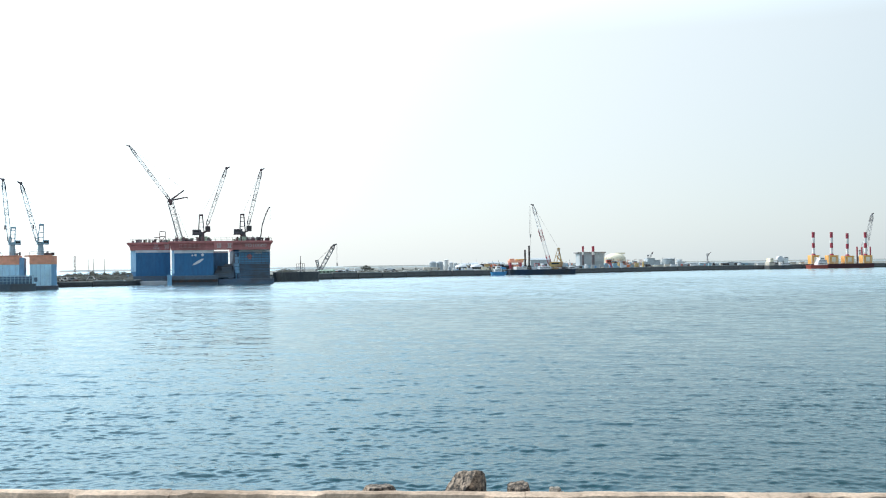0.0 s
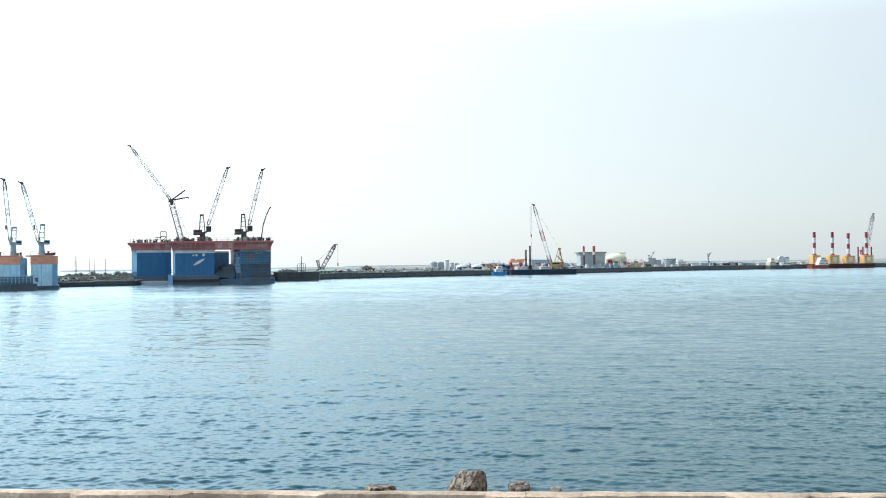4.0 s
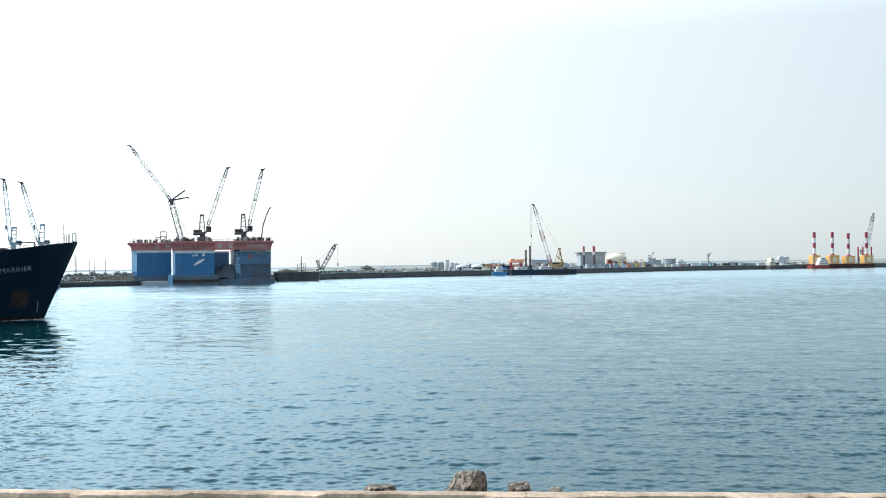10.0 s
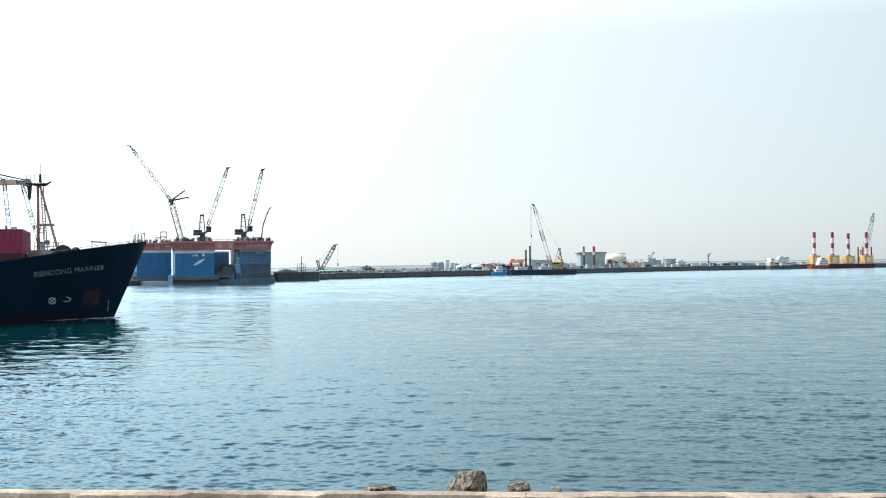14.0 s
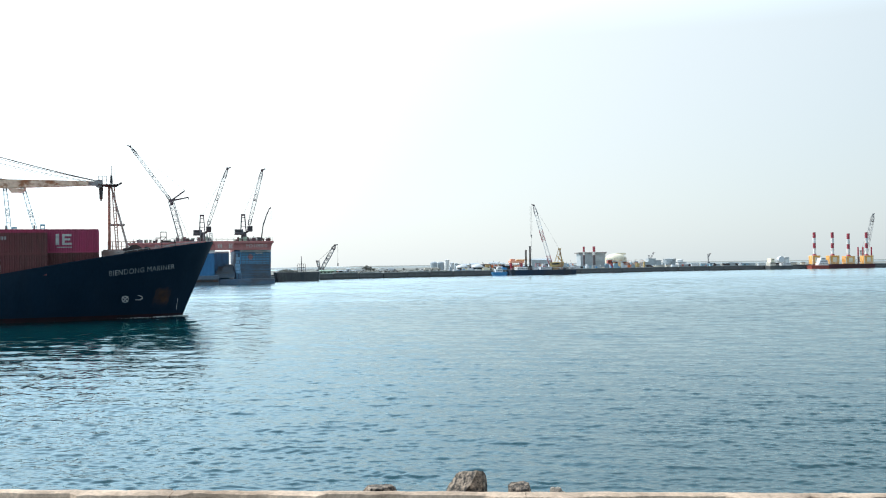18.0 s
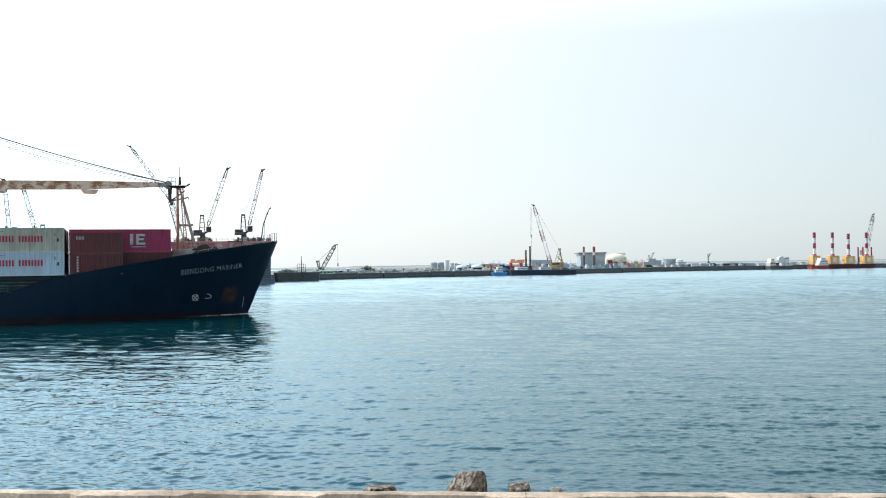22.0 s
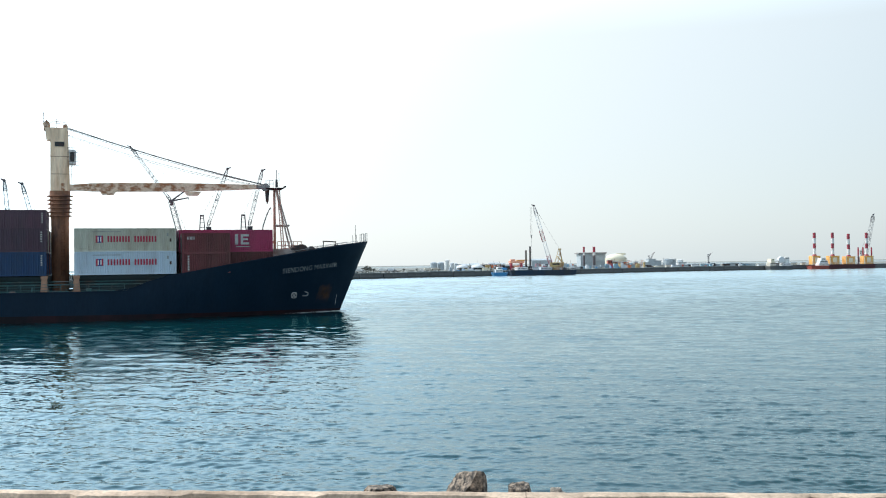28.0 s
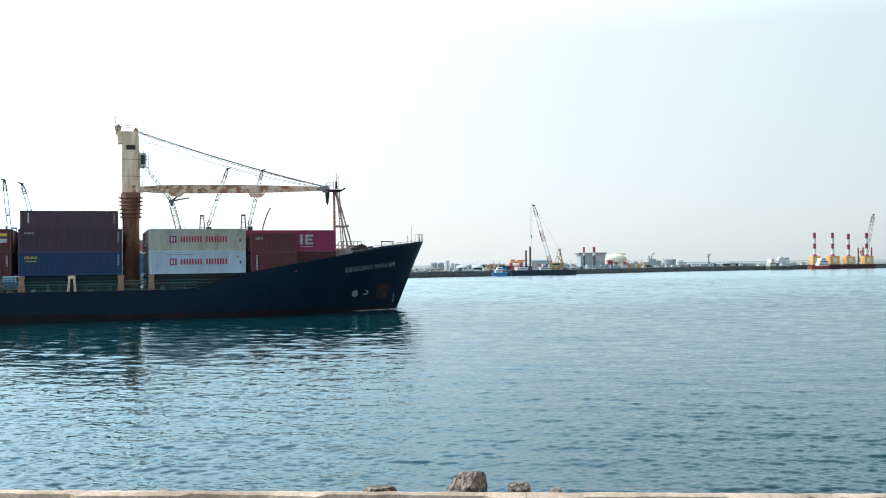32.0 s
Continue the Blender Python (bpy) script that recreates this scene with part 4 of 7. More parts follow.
def letters(body, size, extrude=0.0):
    cu = bpy.data.curves.new("lettering", "FONT")
    cu.body, cu.size, cu.align_x = body, size, "LEFT"
    cu.space_character = 1.06
    cu.resolution_u = 3
    ob = bpy.data.objects.new("lettering", cu)
    scene.collection.objects.link(ob)
    bpy.context.view_layer.update()
    me = bpy.data.meshes.new_from_object(ob)
    bpy.data.objects.remove(ob)
    bm = bmesh.new()
    bm.from_mesh(me)
    return bm


def ring_flat(bm, cx, cz, r, w, n=28):
    o = [[bm.verts.new((cx + q * math.cos(k * 2 * math.pi / n), cz + q * math.sin(k * 2 * math.pi / n), 0)) for k in range(n)] for q in (r, r - w)]
    for k in range(n):
        bm.faces.new((o[0][k], o[0][(k + 1) % n], o[1][(k + 1) % n], o[1][k]))


def strip_flat(bm, pts, w):
    for (x0, z0), (x1, z1) in zip(pts, pts[1:]):
        d = Vector((x1 - x0, z1 - z0)).normalized() * w / 2
        n = Vector((-d.y, d.x))
        steps = max(1, int(math.hypot(x1 - x0, z1 - z0) / 0.3))
        prev = None
        for i in range(steps + 1):
            x, z = x0 + (x1 - x0) * i / steps, z0 + (z1 - z0) * i / steps
            e = d * (-1 if i == 0 else 1 if i == steps else 0)
            cur = [bm.verts.new((x + n.x + e.x, z + n.y + e.y, 0)), bm.verts.new((x - n.x + e.x, z - n.y + e.y, 0))]
            if prev:
                bm.faces.new((prev[0], cur[0], cur[1], prev[1]))
            prev = cur


bm = letters("BIENDONG MARINER", 0.98)
ext = max(v.co.x for v in bm.verts)
for v in bm.verts:
    k = v.co.x / ext
    v.co = (-9.3 + k * 8.2, 5.50 + 0.86 * k + v.co.y * (1 - 0.12 * k) + 0.0, 0)
bmesh.ops.subdivide_edges(bm, edges=[e for e in bm.edges if e.calc_length() > 0.5], cuts=1)
on_hull(bm)
part("ship_name", bm, "name_paint", SHIP, "faded white ship name lettering")
bm = bmesh.new()
ring_flat(bm, -7.3, 2.53, 0.44, 0.11)
for a in (45, 135):
    c, s = math.cos(radians(a)) * 0.42, math.sin(radians(a)) * 0.42
    strip_flat(bm, [(-7.3 - c, 2.53 - s), (-7.3 + c, 2.53 + s)], 0.15)
on_hull(bm)
part("thruster_mark", bm, "white_mark", SHIP)
bm = bmesh.new()
strip_flat(bm, [(-6.0, 2.42), (-5.45, 2.38), (-5.2, 2.55), (-5.2, 2.76), (-5.45, 2.9), (-5.7, 2.98)], 0.10)
on_hull(bm)
part("bulb_mark", bm, "white_mark", SHIP)
bm = bmesh.new()
strip_flat(bm, [(-0.75, 1.0), (-0.6, 2.4)], 0.06)
on_hull(bm)
part("draught_mark", bm, "white_mark", SHIP)
bm = bmesh.new()
rng = random.Random(2)
for i in range(14):
    for j in range(14):
        x0, z0 = -4.15 + 0.15 * i + 0.06 * j, 1.35 + 0.19 * j
        q = [bm.verts.new((x + 0.05 * math.sin(7 * z), z + 0.06 * math.sin(5 * x), 0)) for x, z in ((x0, z0), (x0 + 0.15, z0), (x0 + 0.21, z0 + 0.19), (x0 + 0.06, z0 + 0.19))]
        bm.faces.new(q)
bmesh.ops.remove_doubles(bm, verts=bm.verts, dist=0.01)
on_hull(bm, 0.025)
part("anchor_pocket", bm, "hull_rust", SHIP, "rust-stained anchor pocket")


# ---- containers ----
CARGO = []


def container_mesh(length, height):
    """Corrugated walls of a container, its base at z = 0, x along."""
    bm = bmesh.new()
    n = int(length / 0.28)
    prof = []
    e = 0.16
    for i in range(n):
        x = -length / 2 + e + (length - 2 * e) * i / n
        w = (length - 2 * e) / n
        prof += [(x, 0.0), (x + w * 0.34, 0.0), (x + w * 0.46, 0.09), (x + w * 0.88, 0.09)]
    prof += [(length / 2 - e, 0.0)]
    for s in (-1, 1):
        low = [bm.verts.new((x, s * (1.205 - d), 0.16)) for x, d in prof]
        top = [bm.verts.new((x, s * (1.205 - d), height - 0.11)) for x, d in prof]
        for k in range(len(prof) - 1):
            q = (low[k], low[k + 1], top[k + 1], top[k])
            bm.faces.new(q if s < 0 else q[::-1])
    m = 8
    ends = []
    for i in range(m):
        y = -1.1 + 2.2 * i / m
        ends += [(y, 0.0), (y + 0.07, 0.0), (y + 0.11, 0.04), (y + 0.22, 0.04)]
    for s in (-1, 1):
        low = [bm.verts.new((s * (length / 2 - 0.03 - d), y, 0.16)) for y, d in ends]
        top = [bm.verts.new((s * (length / 2 - 0.03 - d), y, height - 0.11)) for y, d in ends]
        for k in range(len(ends) - 1):
            q = (low[k], low[k + 1], top[k + 1], top[k])
            bm.faces.new(q if s > 0 else q[::-1])
    box(bm, -length / 2 + 0.05, length / 2 - 0.05, -1.16, 1.16, height - 0.06, height - 0.02)
    box(bm, -length / 2 + 0.05, length / 2 - 0.05, -1.16, 1.16, 0.05, 0.12)
    return bm


def frame_mesh(length, height):
    bm = bmesh.new()
    x, y = length / 2, 1.219
    for sx in (-1, 1):
        for sy in (-1, 1):
            box(bm, min(sx * x, sx * (x - 0.16)), max(sx * x, sx * (x - 0.16)), min(sy * y, sy * (y - 0.14)), max(sy * y, sy * (y - 0.14)), 0, height, 0.012)
    for sy in (-1, 1):
        a, b = sorted((sy * y, sy * (y - 0.08)))
        box(bm, -x + 0.16, x - 0.16, a, b, 0.0, 0.16)
        box(bm, -x + 0.16, x - 0.16, a, b, height - 0.11, height)
    for sx in (-1, 1):
        a, b = sorted((sx * x, sx * (x - 0.1)))
        box(bm, a, b, -y + 0.14, y - 0.14, 0.0, 0.16)
        box(bm, a, b, -y + 0.14, y - 0.14, height - 0.12, height)
    return bm


def rods_mesh(length, height):
    bm = bmesh.new()
    x = -length / 2 - 0.02
    for y in (-0.85, -0.35, 0.35, 0.85):
        tube(bm, (x, y, 0.1), (x, y, height - 0.1), 0.025, n=6)
        box(bm, x - 0.03, x + 0.02, y - 0.2, y + 0.05, 1.0, 1.06)
    return bm


PROTO = {}


def container(length, height, material, label, at, marks=()):
    """Adds one container as ship's cargo; at: its base centre on the ship."""
    key = (length, height, material)
    c = thing("shipping_container", label, "container", group="containers on the ship")
    if key not in PROTO:
        PROTO[key] = (part("corrugated_wall", container_mesh(length, height), material, c), part("frame", frame_mesh(length, height), material, c), part("lock_gear", rods_mesh(length, height), "grey_steel", c))
    else:
        for p in PROTO[key]:
            again(p.name.split(".")[0], p, c)
    for u0, u1, v0, v1, m in marks:
        bm = bmesh.new()
        box(bm, u0, u1, -1.222, -1.196, v0, v1)
        part("marking", bm, m, c)
    CARGO.append((c, pose(*at)))
    return c


def word(u, v, size, count, gap, m, fill=0.72):
    """Plain blocks in place of lettering."""
    bars = []
    for k in range(count):
        w = gap * fill
        bars += [(u + gap * k, u + gap * k + w * 0.36, v, v + size, m), (u + gap * k + w * 0.64, u + gap * k + w, v, v + size, m)]
    return bars


def corner_code(length, height, m="white_mark"):
    r = []
    for k in range(5):
        r.append((length / 2 - 0.62, length / 2 - 0.42, height - 0.55 - 0.28 * k, height - 0.40 - 0.28 * k, m))
    return r


ROW = 2.6
L40, L20, HC, STD = 12.19, 6.06, 2.9, 2.59
XB1, XB2, XB3, XB4 = -16.55, -29.27, -44.72, -57.7
ym_marks = [(-3.58, -3.38, 1.1, 1.98, "logo_red"), (-2.92, -2.72, 1.1, 1.98, "logo_red"), (-3.375, -2.925, 1.1, 1.24, "logo_navy"), (-3.375, -2.925, 1.84, 1.98, "logo_navy"), (-3.375, -3.235, 1.245, 1.835, "white"), (-3.065, -2.925, 1.245, 1.835, "white"), (-3.23, -3.07, 1.245, 1.835, "logo_navy")] + word(-2.2, 1.18, 0.74, 4, 0.70, "logo_red", 0.78) + word(1.0, 1.18, 0.74, 4, 0.70, "logo_red", 0.80) + [(-4.0, -0.6, 2.42, 2.5, "grey_steel"), (4.95, 5.15, 1.9, 2.3, "grey_steel"), (5.3, 5.5, 1.2, 1.6, "dark_steel")]
inner = ("brown", "blue_box", "purple", "brown", "ym_old", "purple")
words = {"brown": "red-brown corrugated shipping container", "blue_box": "deep blue corrugated shipping container", "purple": "plum-brown corrugated shipping container", "ym_old": "grey-cream corrugated shipping container"}
for r in range(7):
    y = (r - 3) * ROW
    # second bay: pale boxes on the outer row
    z = 5.74
    if r == 0:
        container(L40, HC, "ym_new", "pale blue corrugated container with red block lettering", (XB2, y, z), ym_marks)
        container(L40, HC, "ym_old", "grey-cream weathered container with red block lettering", (XB2, y, z + HC), ym_marks)
        container(L40, HC, "blue_box", "deep blue container with yellow block lettering", (XB3, y, z), word(-5.4, 2.1, 0.28, 5, 0.30, "logo_yellow") + [(-5.3, -4.0, 1.75, 1.82, "logo_yellow")] + corner_code(L40, HC))
        container(L40, HC, "purple", "plum-brown corrugated container with white block marks", (XB3, y, z + HC), word(-5.4, 2.25, 0.22, 4, 0.30, "white_mark") + corner_code(L40, HC))
        container(L40, HC, "brown", "red-brown corrugated container beside the deck crane", (XB4, y, z), corner_code(L40, HC))
        container(L40, HC, "brown", "red-brown corrugated container with pale block marks", (XB4, y, z + HC), [(3.3, 5.6, 2.0, 2.35, "logo_yellow"), (3.6, 5.6, 1.2, 1.7, "white_mark"), (3.3, 5.6, 0.5, 0.8, "dark_steel")])
        for tier, zz in ((0, 5.75), (1, 5.75 + STD)):
            mk = [(-2.35, -2.15, 0.4 + 0.33 * k, 0.62 + 0.33 * k, "white_mark") for k in range(6)] if tier == 0 else word(-2.4, 1.75, 0.38, 3, 0.34, "white_mark")
            container(L20, STD, "brown", "short red-brown container with white block marks", (XB1 - 2.85, y + 0.3, zz), mk)
    else:
        for tier in (0, 1):
            for xb, shift in ((XB2, 1), (XB3, 3), (XB4, 5)):
                m = inner[(r * 2 + tier * 3 + shift) % 6]
                container(L40, HC, m, words[m], (xb, y, z + tier * HC))
        if r < 6:
            container(L40, HC, "brown", words["brown"], (XB1, y, 5.62))
            container(L40, HC, "magenta", "magenta corrugated container with white block lettering", (XB1, y, 8.52), [(-2.6, -1.9, 0.95, 2.3, "white_mark"), (-0.9, -0.2, 0.95, 2.3, "white_mark"), (1.1, 1.5, 0.95, 2.3, "white_mark"), (1.85, 2.15, 0.95, 2.3, "white_mark"), (2.15, 2.95, 2.02, 2.3, "white_mark"), (2.15, 2.8, 1.5, 1.75, "white_mark"), (2.15, 2.95, 0.95, 1.22, "white_mark"), (1.2, 3.0, 0.62, 0.72, "white_mark")] if r == 1 else ())
        if 3 <= r <= 5:
            container(L40, STD, "purple", "plum-brown container on the third tier", (XB3 - 0.3, y + 0.4, z + 2 * HC + 0.12), corner_code(L40, STD) + [(-5.2, -5.0, 1.0, 2.3, "white_mark")] if r == 3 else ())


# ---- floating docks on the far shore ----
def jib_crane(label, at, turn, tower, house, apex, foot, tip, material, boom_mat, width=1.6, bays=14, hook=0.0, r=0.11, lattice_tower=False, group="harbour cranes", cab=None, leg=1.5):
    """A luffing crane in its own x-z plane: tower (radius, height), machine house (x0, x1, z0, z1), A-frame apex, boom foot and tip."""
    c = thing("harbour_crane", label, "crane", at, turn, group)
    bm = bmesh.new()
    if lattice_tower:
        lattice(bm, (0, 0, 0), (apex[0], 0, apex[1]), tower[0] * 2, tower[0] * 2, tower[0] * 2, 12, r * 1.45)
    else:
        tube(bm, (0, 0, 0), (0, 0, tower[1]), tower[0] * 1.35, tower[0] * 1.1, n=14)
        tube(bm, (0, 0, tower[1] * 0.45), (0, 0, tower[1] * 0.5), tower[0] * 1.35, n=14)
    part("tower", bm, material, c)
    if house:
        bm = bmesh.new()
        x0, x1, z0, z1 = house
        box(bm, x0, x1, -1.6, 1.6, z0, z1, 0.12)
        box(bm, x0 - 0.2, x1 + 0.2, -1.8, 1.8, z0 - 0.15, z0)
        h = part("machine_house", bm, material, c)
        bm = bmesh.new()
        box(bm, x0 + (x1 - x0) * 0.15, x0 + (x1 - x0) * 0.75, -1.63, -1.6, z0 + (z1 - z0) * 0.5, z0 + (z1 - z0) * 0.8)
        part("window", bm, "glass", h)
        foot_z = z1
        fx = (x0 + (x1 - x0) * 0.38, x0 + (x1 - x0) * 0.62)
        if cab:
            bm = bmesh.new()
            box(bm, cab[0], cab[1], -1.3, 1.3, cab[2], cab[3], 0.12)
            cb = part("cab", bm, material, c)
            bm = bmesh.new()
            box(bm, cab[0] + 0.3, cab[1] - 0.2, -1.33, -1.3, cab[2] + 0.5, cab[3] - 0.3)
            part("window", bm, "glass", cb)
            bm = bmesh.new()
            tube(bm, (0, 0, z0 + 0.3), (cab[0] + 0.6, 0, cab[2] + 0.3), 0.35, n=6)
            part("cab_arm", bm, material, c)
            fx = (-tower[0] * 1.35, tower[0] * 1.0)
            foot_z = tower[1]
        bm = bmesh.new()
        for y in (-1.0, 1.0):
            for f, g in ((fx[0], -0.55), (fx[1], 0.55)):
                tube(bm, (f, y, foot_z), (apex[0] + g, y * 0.5, apex[1]), r * leg, n=6)
            for q in (0.3, 0.6, 0.85):
                tube(bm, (fx[0] + (apex[0] - 0.55 - fx[0]) * q, y * (1 - 0.5 * q), foot_z + (apex[1] - foot_z) * q), (fx[1] + (apex[0] + 0.55 - fx[1]) * q, y * (1 - 0.5 * q), foot_z + (apex[1] - foot_z) * q), r, n=5)
        box(bm, apex[0] - 0.8, apex[0] + 0.8, -0.6, 0.6, apex[1] - 0.15, apex[1] + 0.45, 0.1)
        part("a_frame", bm, material, c)
    bm = bmesh.new()
    lattice(bm, (foot[0], 0, foot[1]), (tip[0], 0, tip[1]), width * 0.5, width * 0.4, width, bays, r)
    boom = part("boom", bm, boom_mat, c)
    fa, fb = Vector((foot[0], 0, foot[1])), Vector((tip[0], 0, tip[1]))
    for k0, k1 in ((0.0, 0.10), (0.45, 0.56), (0.84, 0.97)):
        # doubled chords where the boom sections join
        bm = bmesh.new()
        lattice(bm, fa.lerp(fb, k0) + Vector((0, 0.03, 0)), fa.lerp(fb, k1) + Vector((0, 0.03, 0)), width * (0.55 if k0 < 0.1 else 1.0), width * (0.6 if k1 > 0.9 else 1.0), width, 2, r * 1.05)
        part("boom_section", bm, "crane_dark", boom)
    bm = bmesh.new()
    d = (fb - fa).normalized()
    e = fb
    for y in (-0.35, 0.35):
        tube(bm, e + Vector((0, y - 0.1, 0)), e + Vector((0, y + 0.1, 0)), 0.5 * min(1.0, width / 1.15) ** 2, n=12)
    q = e + d * 0.4 + Vector((math.copysign(1.1, tip[0] - foot[0]), 0, 0.2))
    tube(bm, e, q, 0.35 * min(1.0, width / 1.15) ** 2, 0.2 * min(1.0, width / 1.15) ** 2, n=6)
    part("boom_head", bm, "crane_dark", boom)
    bm = bmesh.new()
    for y in (-0.4, 0.4):
        tube(bm, (apex[0], y, apex[1]), (tip[0], y, tip[1]), r * 0.3, n=4)
    part("stay_rope", bm, "rope", c)
    if hook:
        bm = bmesh.new()
        x = q.x
        tube(bm, (x, 0, q.z), (x, 0, q.z - hook), r * 0.45, n=4)
        tube(bm, (x, 0, q.z - hook), (x, 0, q.z - hook - 1.4), 0.35, 0.25, n=8)
        part("hook_rope", bm, "rope", c)
    return c


def chamfer_wall(bm, x0, x1, y0, y1, z0, z1, cut):
    """A wall block with its front corner on the sunny side cut off."""
    ring = [(x0 + cut, y0), (x1, y0), (x1, y1), (x0, y1), (x0, y0 + cut * 1.4)]
    wedge(bm, [(x, y, z0) for x, y in ring], [(x, y, z1) for x, y in ring])


def flare_band(bm, x0, x1, y0, y1, z0, z1, out_l, out_r, out_f):
    """A deck edge that flares outward."""
    low = [(x0, y0, z0), (x1, y0, z0), (x1, y1, z0), (x0, y1, z0)]
    mid = [(x0 - out_l, y0 - out_f, z0 + (z1 - z0) * 0.8), (x1 + out_r, y0 - out_f, z0 + (z1 - z0) * 0.8), (x1 + out_r, y1, z0 + (z1 - z0) * 0.8), (x0 - out_l, y1, z0 + (z1 - z0) * 0.8)]
    prev = low
    for h, out in ((0.3, 0.08), (0.55, 0.35), (0.8, 1.0)):
        z = z0 + (z1 - z0) * h
        ring = [(x0 - out_l * out, y0 - out_f * out, z), (x1 + out_r * out, y0 - out_f * out, z), (x1 + out_r * out, y1, z), (x0 - out_l * out, y1, z)]
        wedge(bm, prev, ring)
        prev = [(x, y, z + 0.002) for x, y, z in ring]
    wedge(bm, [(x, y, z + 0.002) for x, y, z in mid], [(x, y, z1) for x, y, z in mid])


def deck_rail(parent, x0, x1, y0, z, material="crane_dark"):
    bm = bmesh.new()
    n = max(2, int((x1 - x0) / 2))
    for k in range(n + 1):
        x = x0 + (x1 - x0) * k / n
        tube(bm, (x, y0, z), (x, y0, z + 1.1), 0.05, n=4)
    for h in (0.55, 1.1):
        tube(bm, (x0, y0, z + h), (x1, y0, z + h), 0.045, n=4)
    return part("deck_rail", bm, material, parent)


def deck_clutter(parent, x0, x1, y0, y1, z, count, seed, hmax=1.7):
    """Winches, boxes and vents on a dock's top deck."""
    rng = random.Random(seed)
    for k in range(count):
        bm = bmesh.new()
        x = x0 + (x1 - x0) * rng.random()
        y = y0 + (y1 - y0) * rng.random()
        w, h = rng.uniform(0.4, 1.7), rng.uniform(0.5, hmax)
        if rng.random() < 0.5:
            box(bm, x - w / 2, x + w / 2, y - w / 2, y + w / 2, z, z + h, 0.06)
            if rng.random() < 0.5:
                tube(bm, (x, y, z + h), (x, y, z + h + 0.6), 0.12, n=6)
        else:
            tube(bm, (x, y, z), (x, y, z + h), 0.2 + w * 0.15, n=8)
            turned(bm, [(0.35 + w * 0.2, h), (0.3 + w * 0.2, h + 0.25)], 8, (x, y, z))
        part("winch" if k % 2 else "vent", bm, rng.choice(("crane_dark", "grey_steel", "dark_steel", "green_roof")), parent)


TB = 13.2
dock = thing("floating_dock", "blue and red steel floating dock with tall wing walls", "floating dock", (-81.54, 368, 0), TB)
# pontoon
bm = bmesh.new()
box(bm, -18.51, -0.80, -1.0, 70, -1, 3.39, 0.15)
bm2 = bmesh.new()
box(bm2, -0.78, 19.51, 2.0, 70, -1, 2.01, 0.15)
part("pontoon", bm2, "dock_dirty", dock)
pontoon = part("pontoon", bm, "pontoon", dock, "dark wet steel pontoon with tyre fenders")
for k in range(22):
    x = -18.31 + 17.30 * (k + 0.5) / 22
    bm = bmesh.new()
    tube(bm, (x, -1.05, 1.5), (x, -1.4, 1.5), 0.55, n=10)
    part("tyre_fender", bm, "dark_steel", pontoon)
bm = bmesh.new()
box(bm, -18.71, -17.10, -1.5, 0.0, -0.5, 3.50 + 0.3, 0.1)
part("mooring_block", bm, "dock_light", dock)
Z0, Z1, ZT = 3.60, 12.65, 15.94
# near wing wall, blue with a white band
bm = bmesh.new()
chamfer_wall(bm, -17.10, -2.41, 0, 66, Z0 - 0.3, Z1, 0.85)
wing = part("wing_wall", bm, "dock_blue", dock, "deep blue painted wing wall")
bm = bmesh.new()
box(bm, -17.10 + 0.8, -2.21, -0.06, 0.4, Z1 - 1.1, Z1 + 0.1)
part("white_band", bm, "dock_white", wing)
# pale blue along the cut corner: the sunlit side put into its colour
bm = bmesh.new()
x0 = -17.10
wedge(bm, [(x0 + 0.85, -0.06, Z0 + 0.6), (x0 - 0.05, 1.2, Z0 + 0.6), (x0 + 0.1, 1.3, Z0 + 0.6), (x0 + 0.95, 0.1, Z0 + 0.6)], [(x0 + 0.85, -0.06, Z1 - 0.1), (x0 - 0.05, 1.2, Z1 - 0.1), (x0 + 0.1, 1.3, Z1 - 0.1), (x0 + 0.95, 0.1, Z1 - 0.1)])
part("corner_panel", bm, "dock_light", wing)
# white swoosh emblem, as plain shapes
bm = bmesh.new()
cx, cz = -7.85, 9.12
outer = [(cx - 2.1 + 4.2 * k / 14, cz - 2.0 + 2.3 * (k / 14) ** 1.9) for k in range(15)]
inner = [(cx - 2.1 + 4.2 * k / 14, cz - 2.0 + 2.3 * (k / 14) ** 1.9 + 1.1 * math.sin(math.pi * k / 14) ** 0.7) for k in range(13, 0, -1)]
ring = outer + inner
wedge(bm, [(x, 0.02, z) for x, z in ring], [(x, -0.08, z) for x, z in ring])
for ex, ez, ew in ((1.6, 1.8, 1.1), (-0.9, 1.7, 0.9), (-2.0, 1.6, 0.7)):
    tube(bm, (cx + ex, -0.08, cz + ez), (cx + ex, 0.02, cz + ez), ew * 0.5, n=10)
part("emblem", bm, "dock_white", wing)
# far wing wall, weathered, with its panels and ladders
bm = bmesh.new()
chamfer_wall(bm, 4.83, 18.10, 3, 66, 1.0, Z1 + 0.2, 2.2)
wing2 = part("wing_wall", bm, "dock_dirty", dock, "weathered dark wing wall with rusty ribs")
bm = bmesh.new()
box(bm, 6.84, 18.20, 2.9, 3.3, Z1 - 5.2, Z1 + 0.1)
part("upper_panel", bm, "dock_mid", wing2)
for k in range(9):
    x = 7.44 + 10.06 * k / 8
    bm = bmesh.new()
    box(bm, x, x + 0.16, 2.76, 3.02, 1.2, Z1 - 1.0)
    part("upright", bm, "dock_dirty", wing2)
bm = bmesh.new()
box(bm, 6.84, 18.20, 2.84, 3.3, Z1 - 0.75, Z1 + 0.1)
part("white_band", bm, "dock_white", wing2)
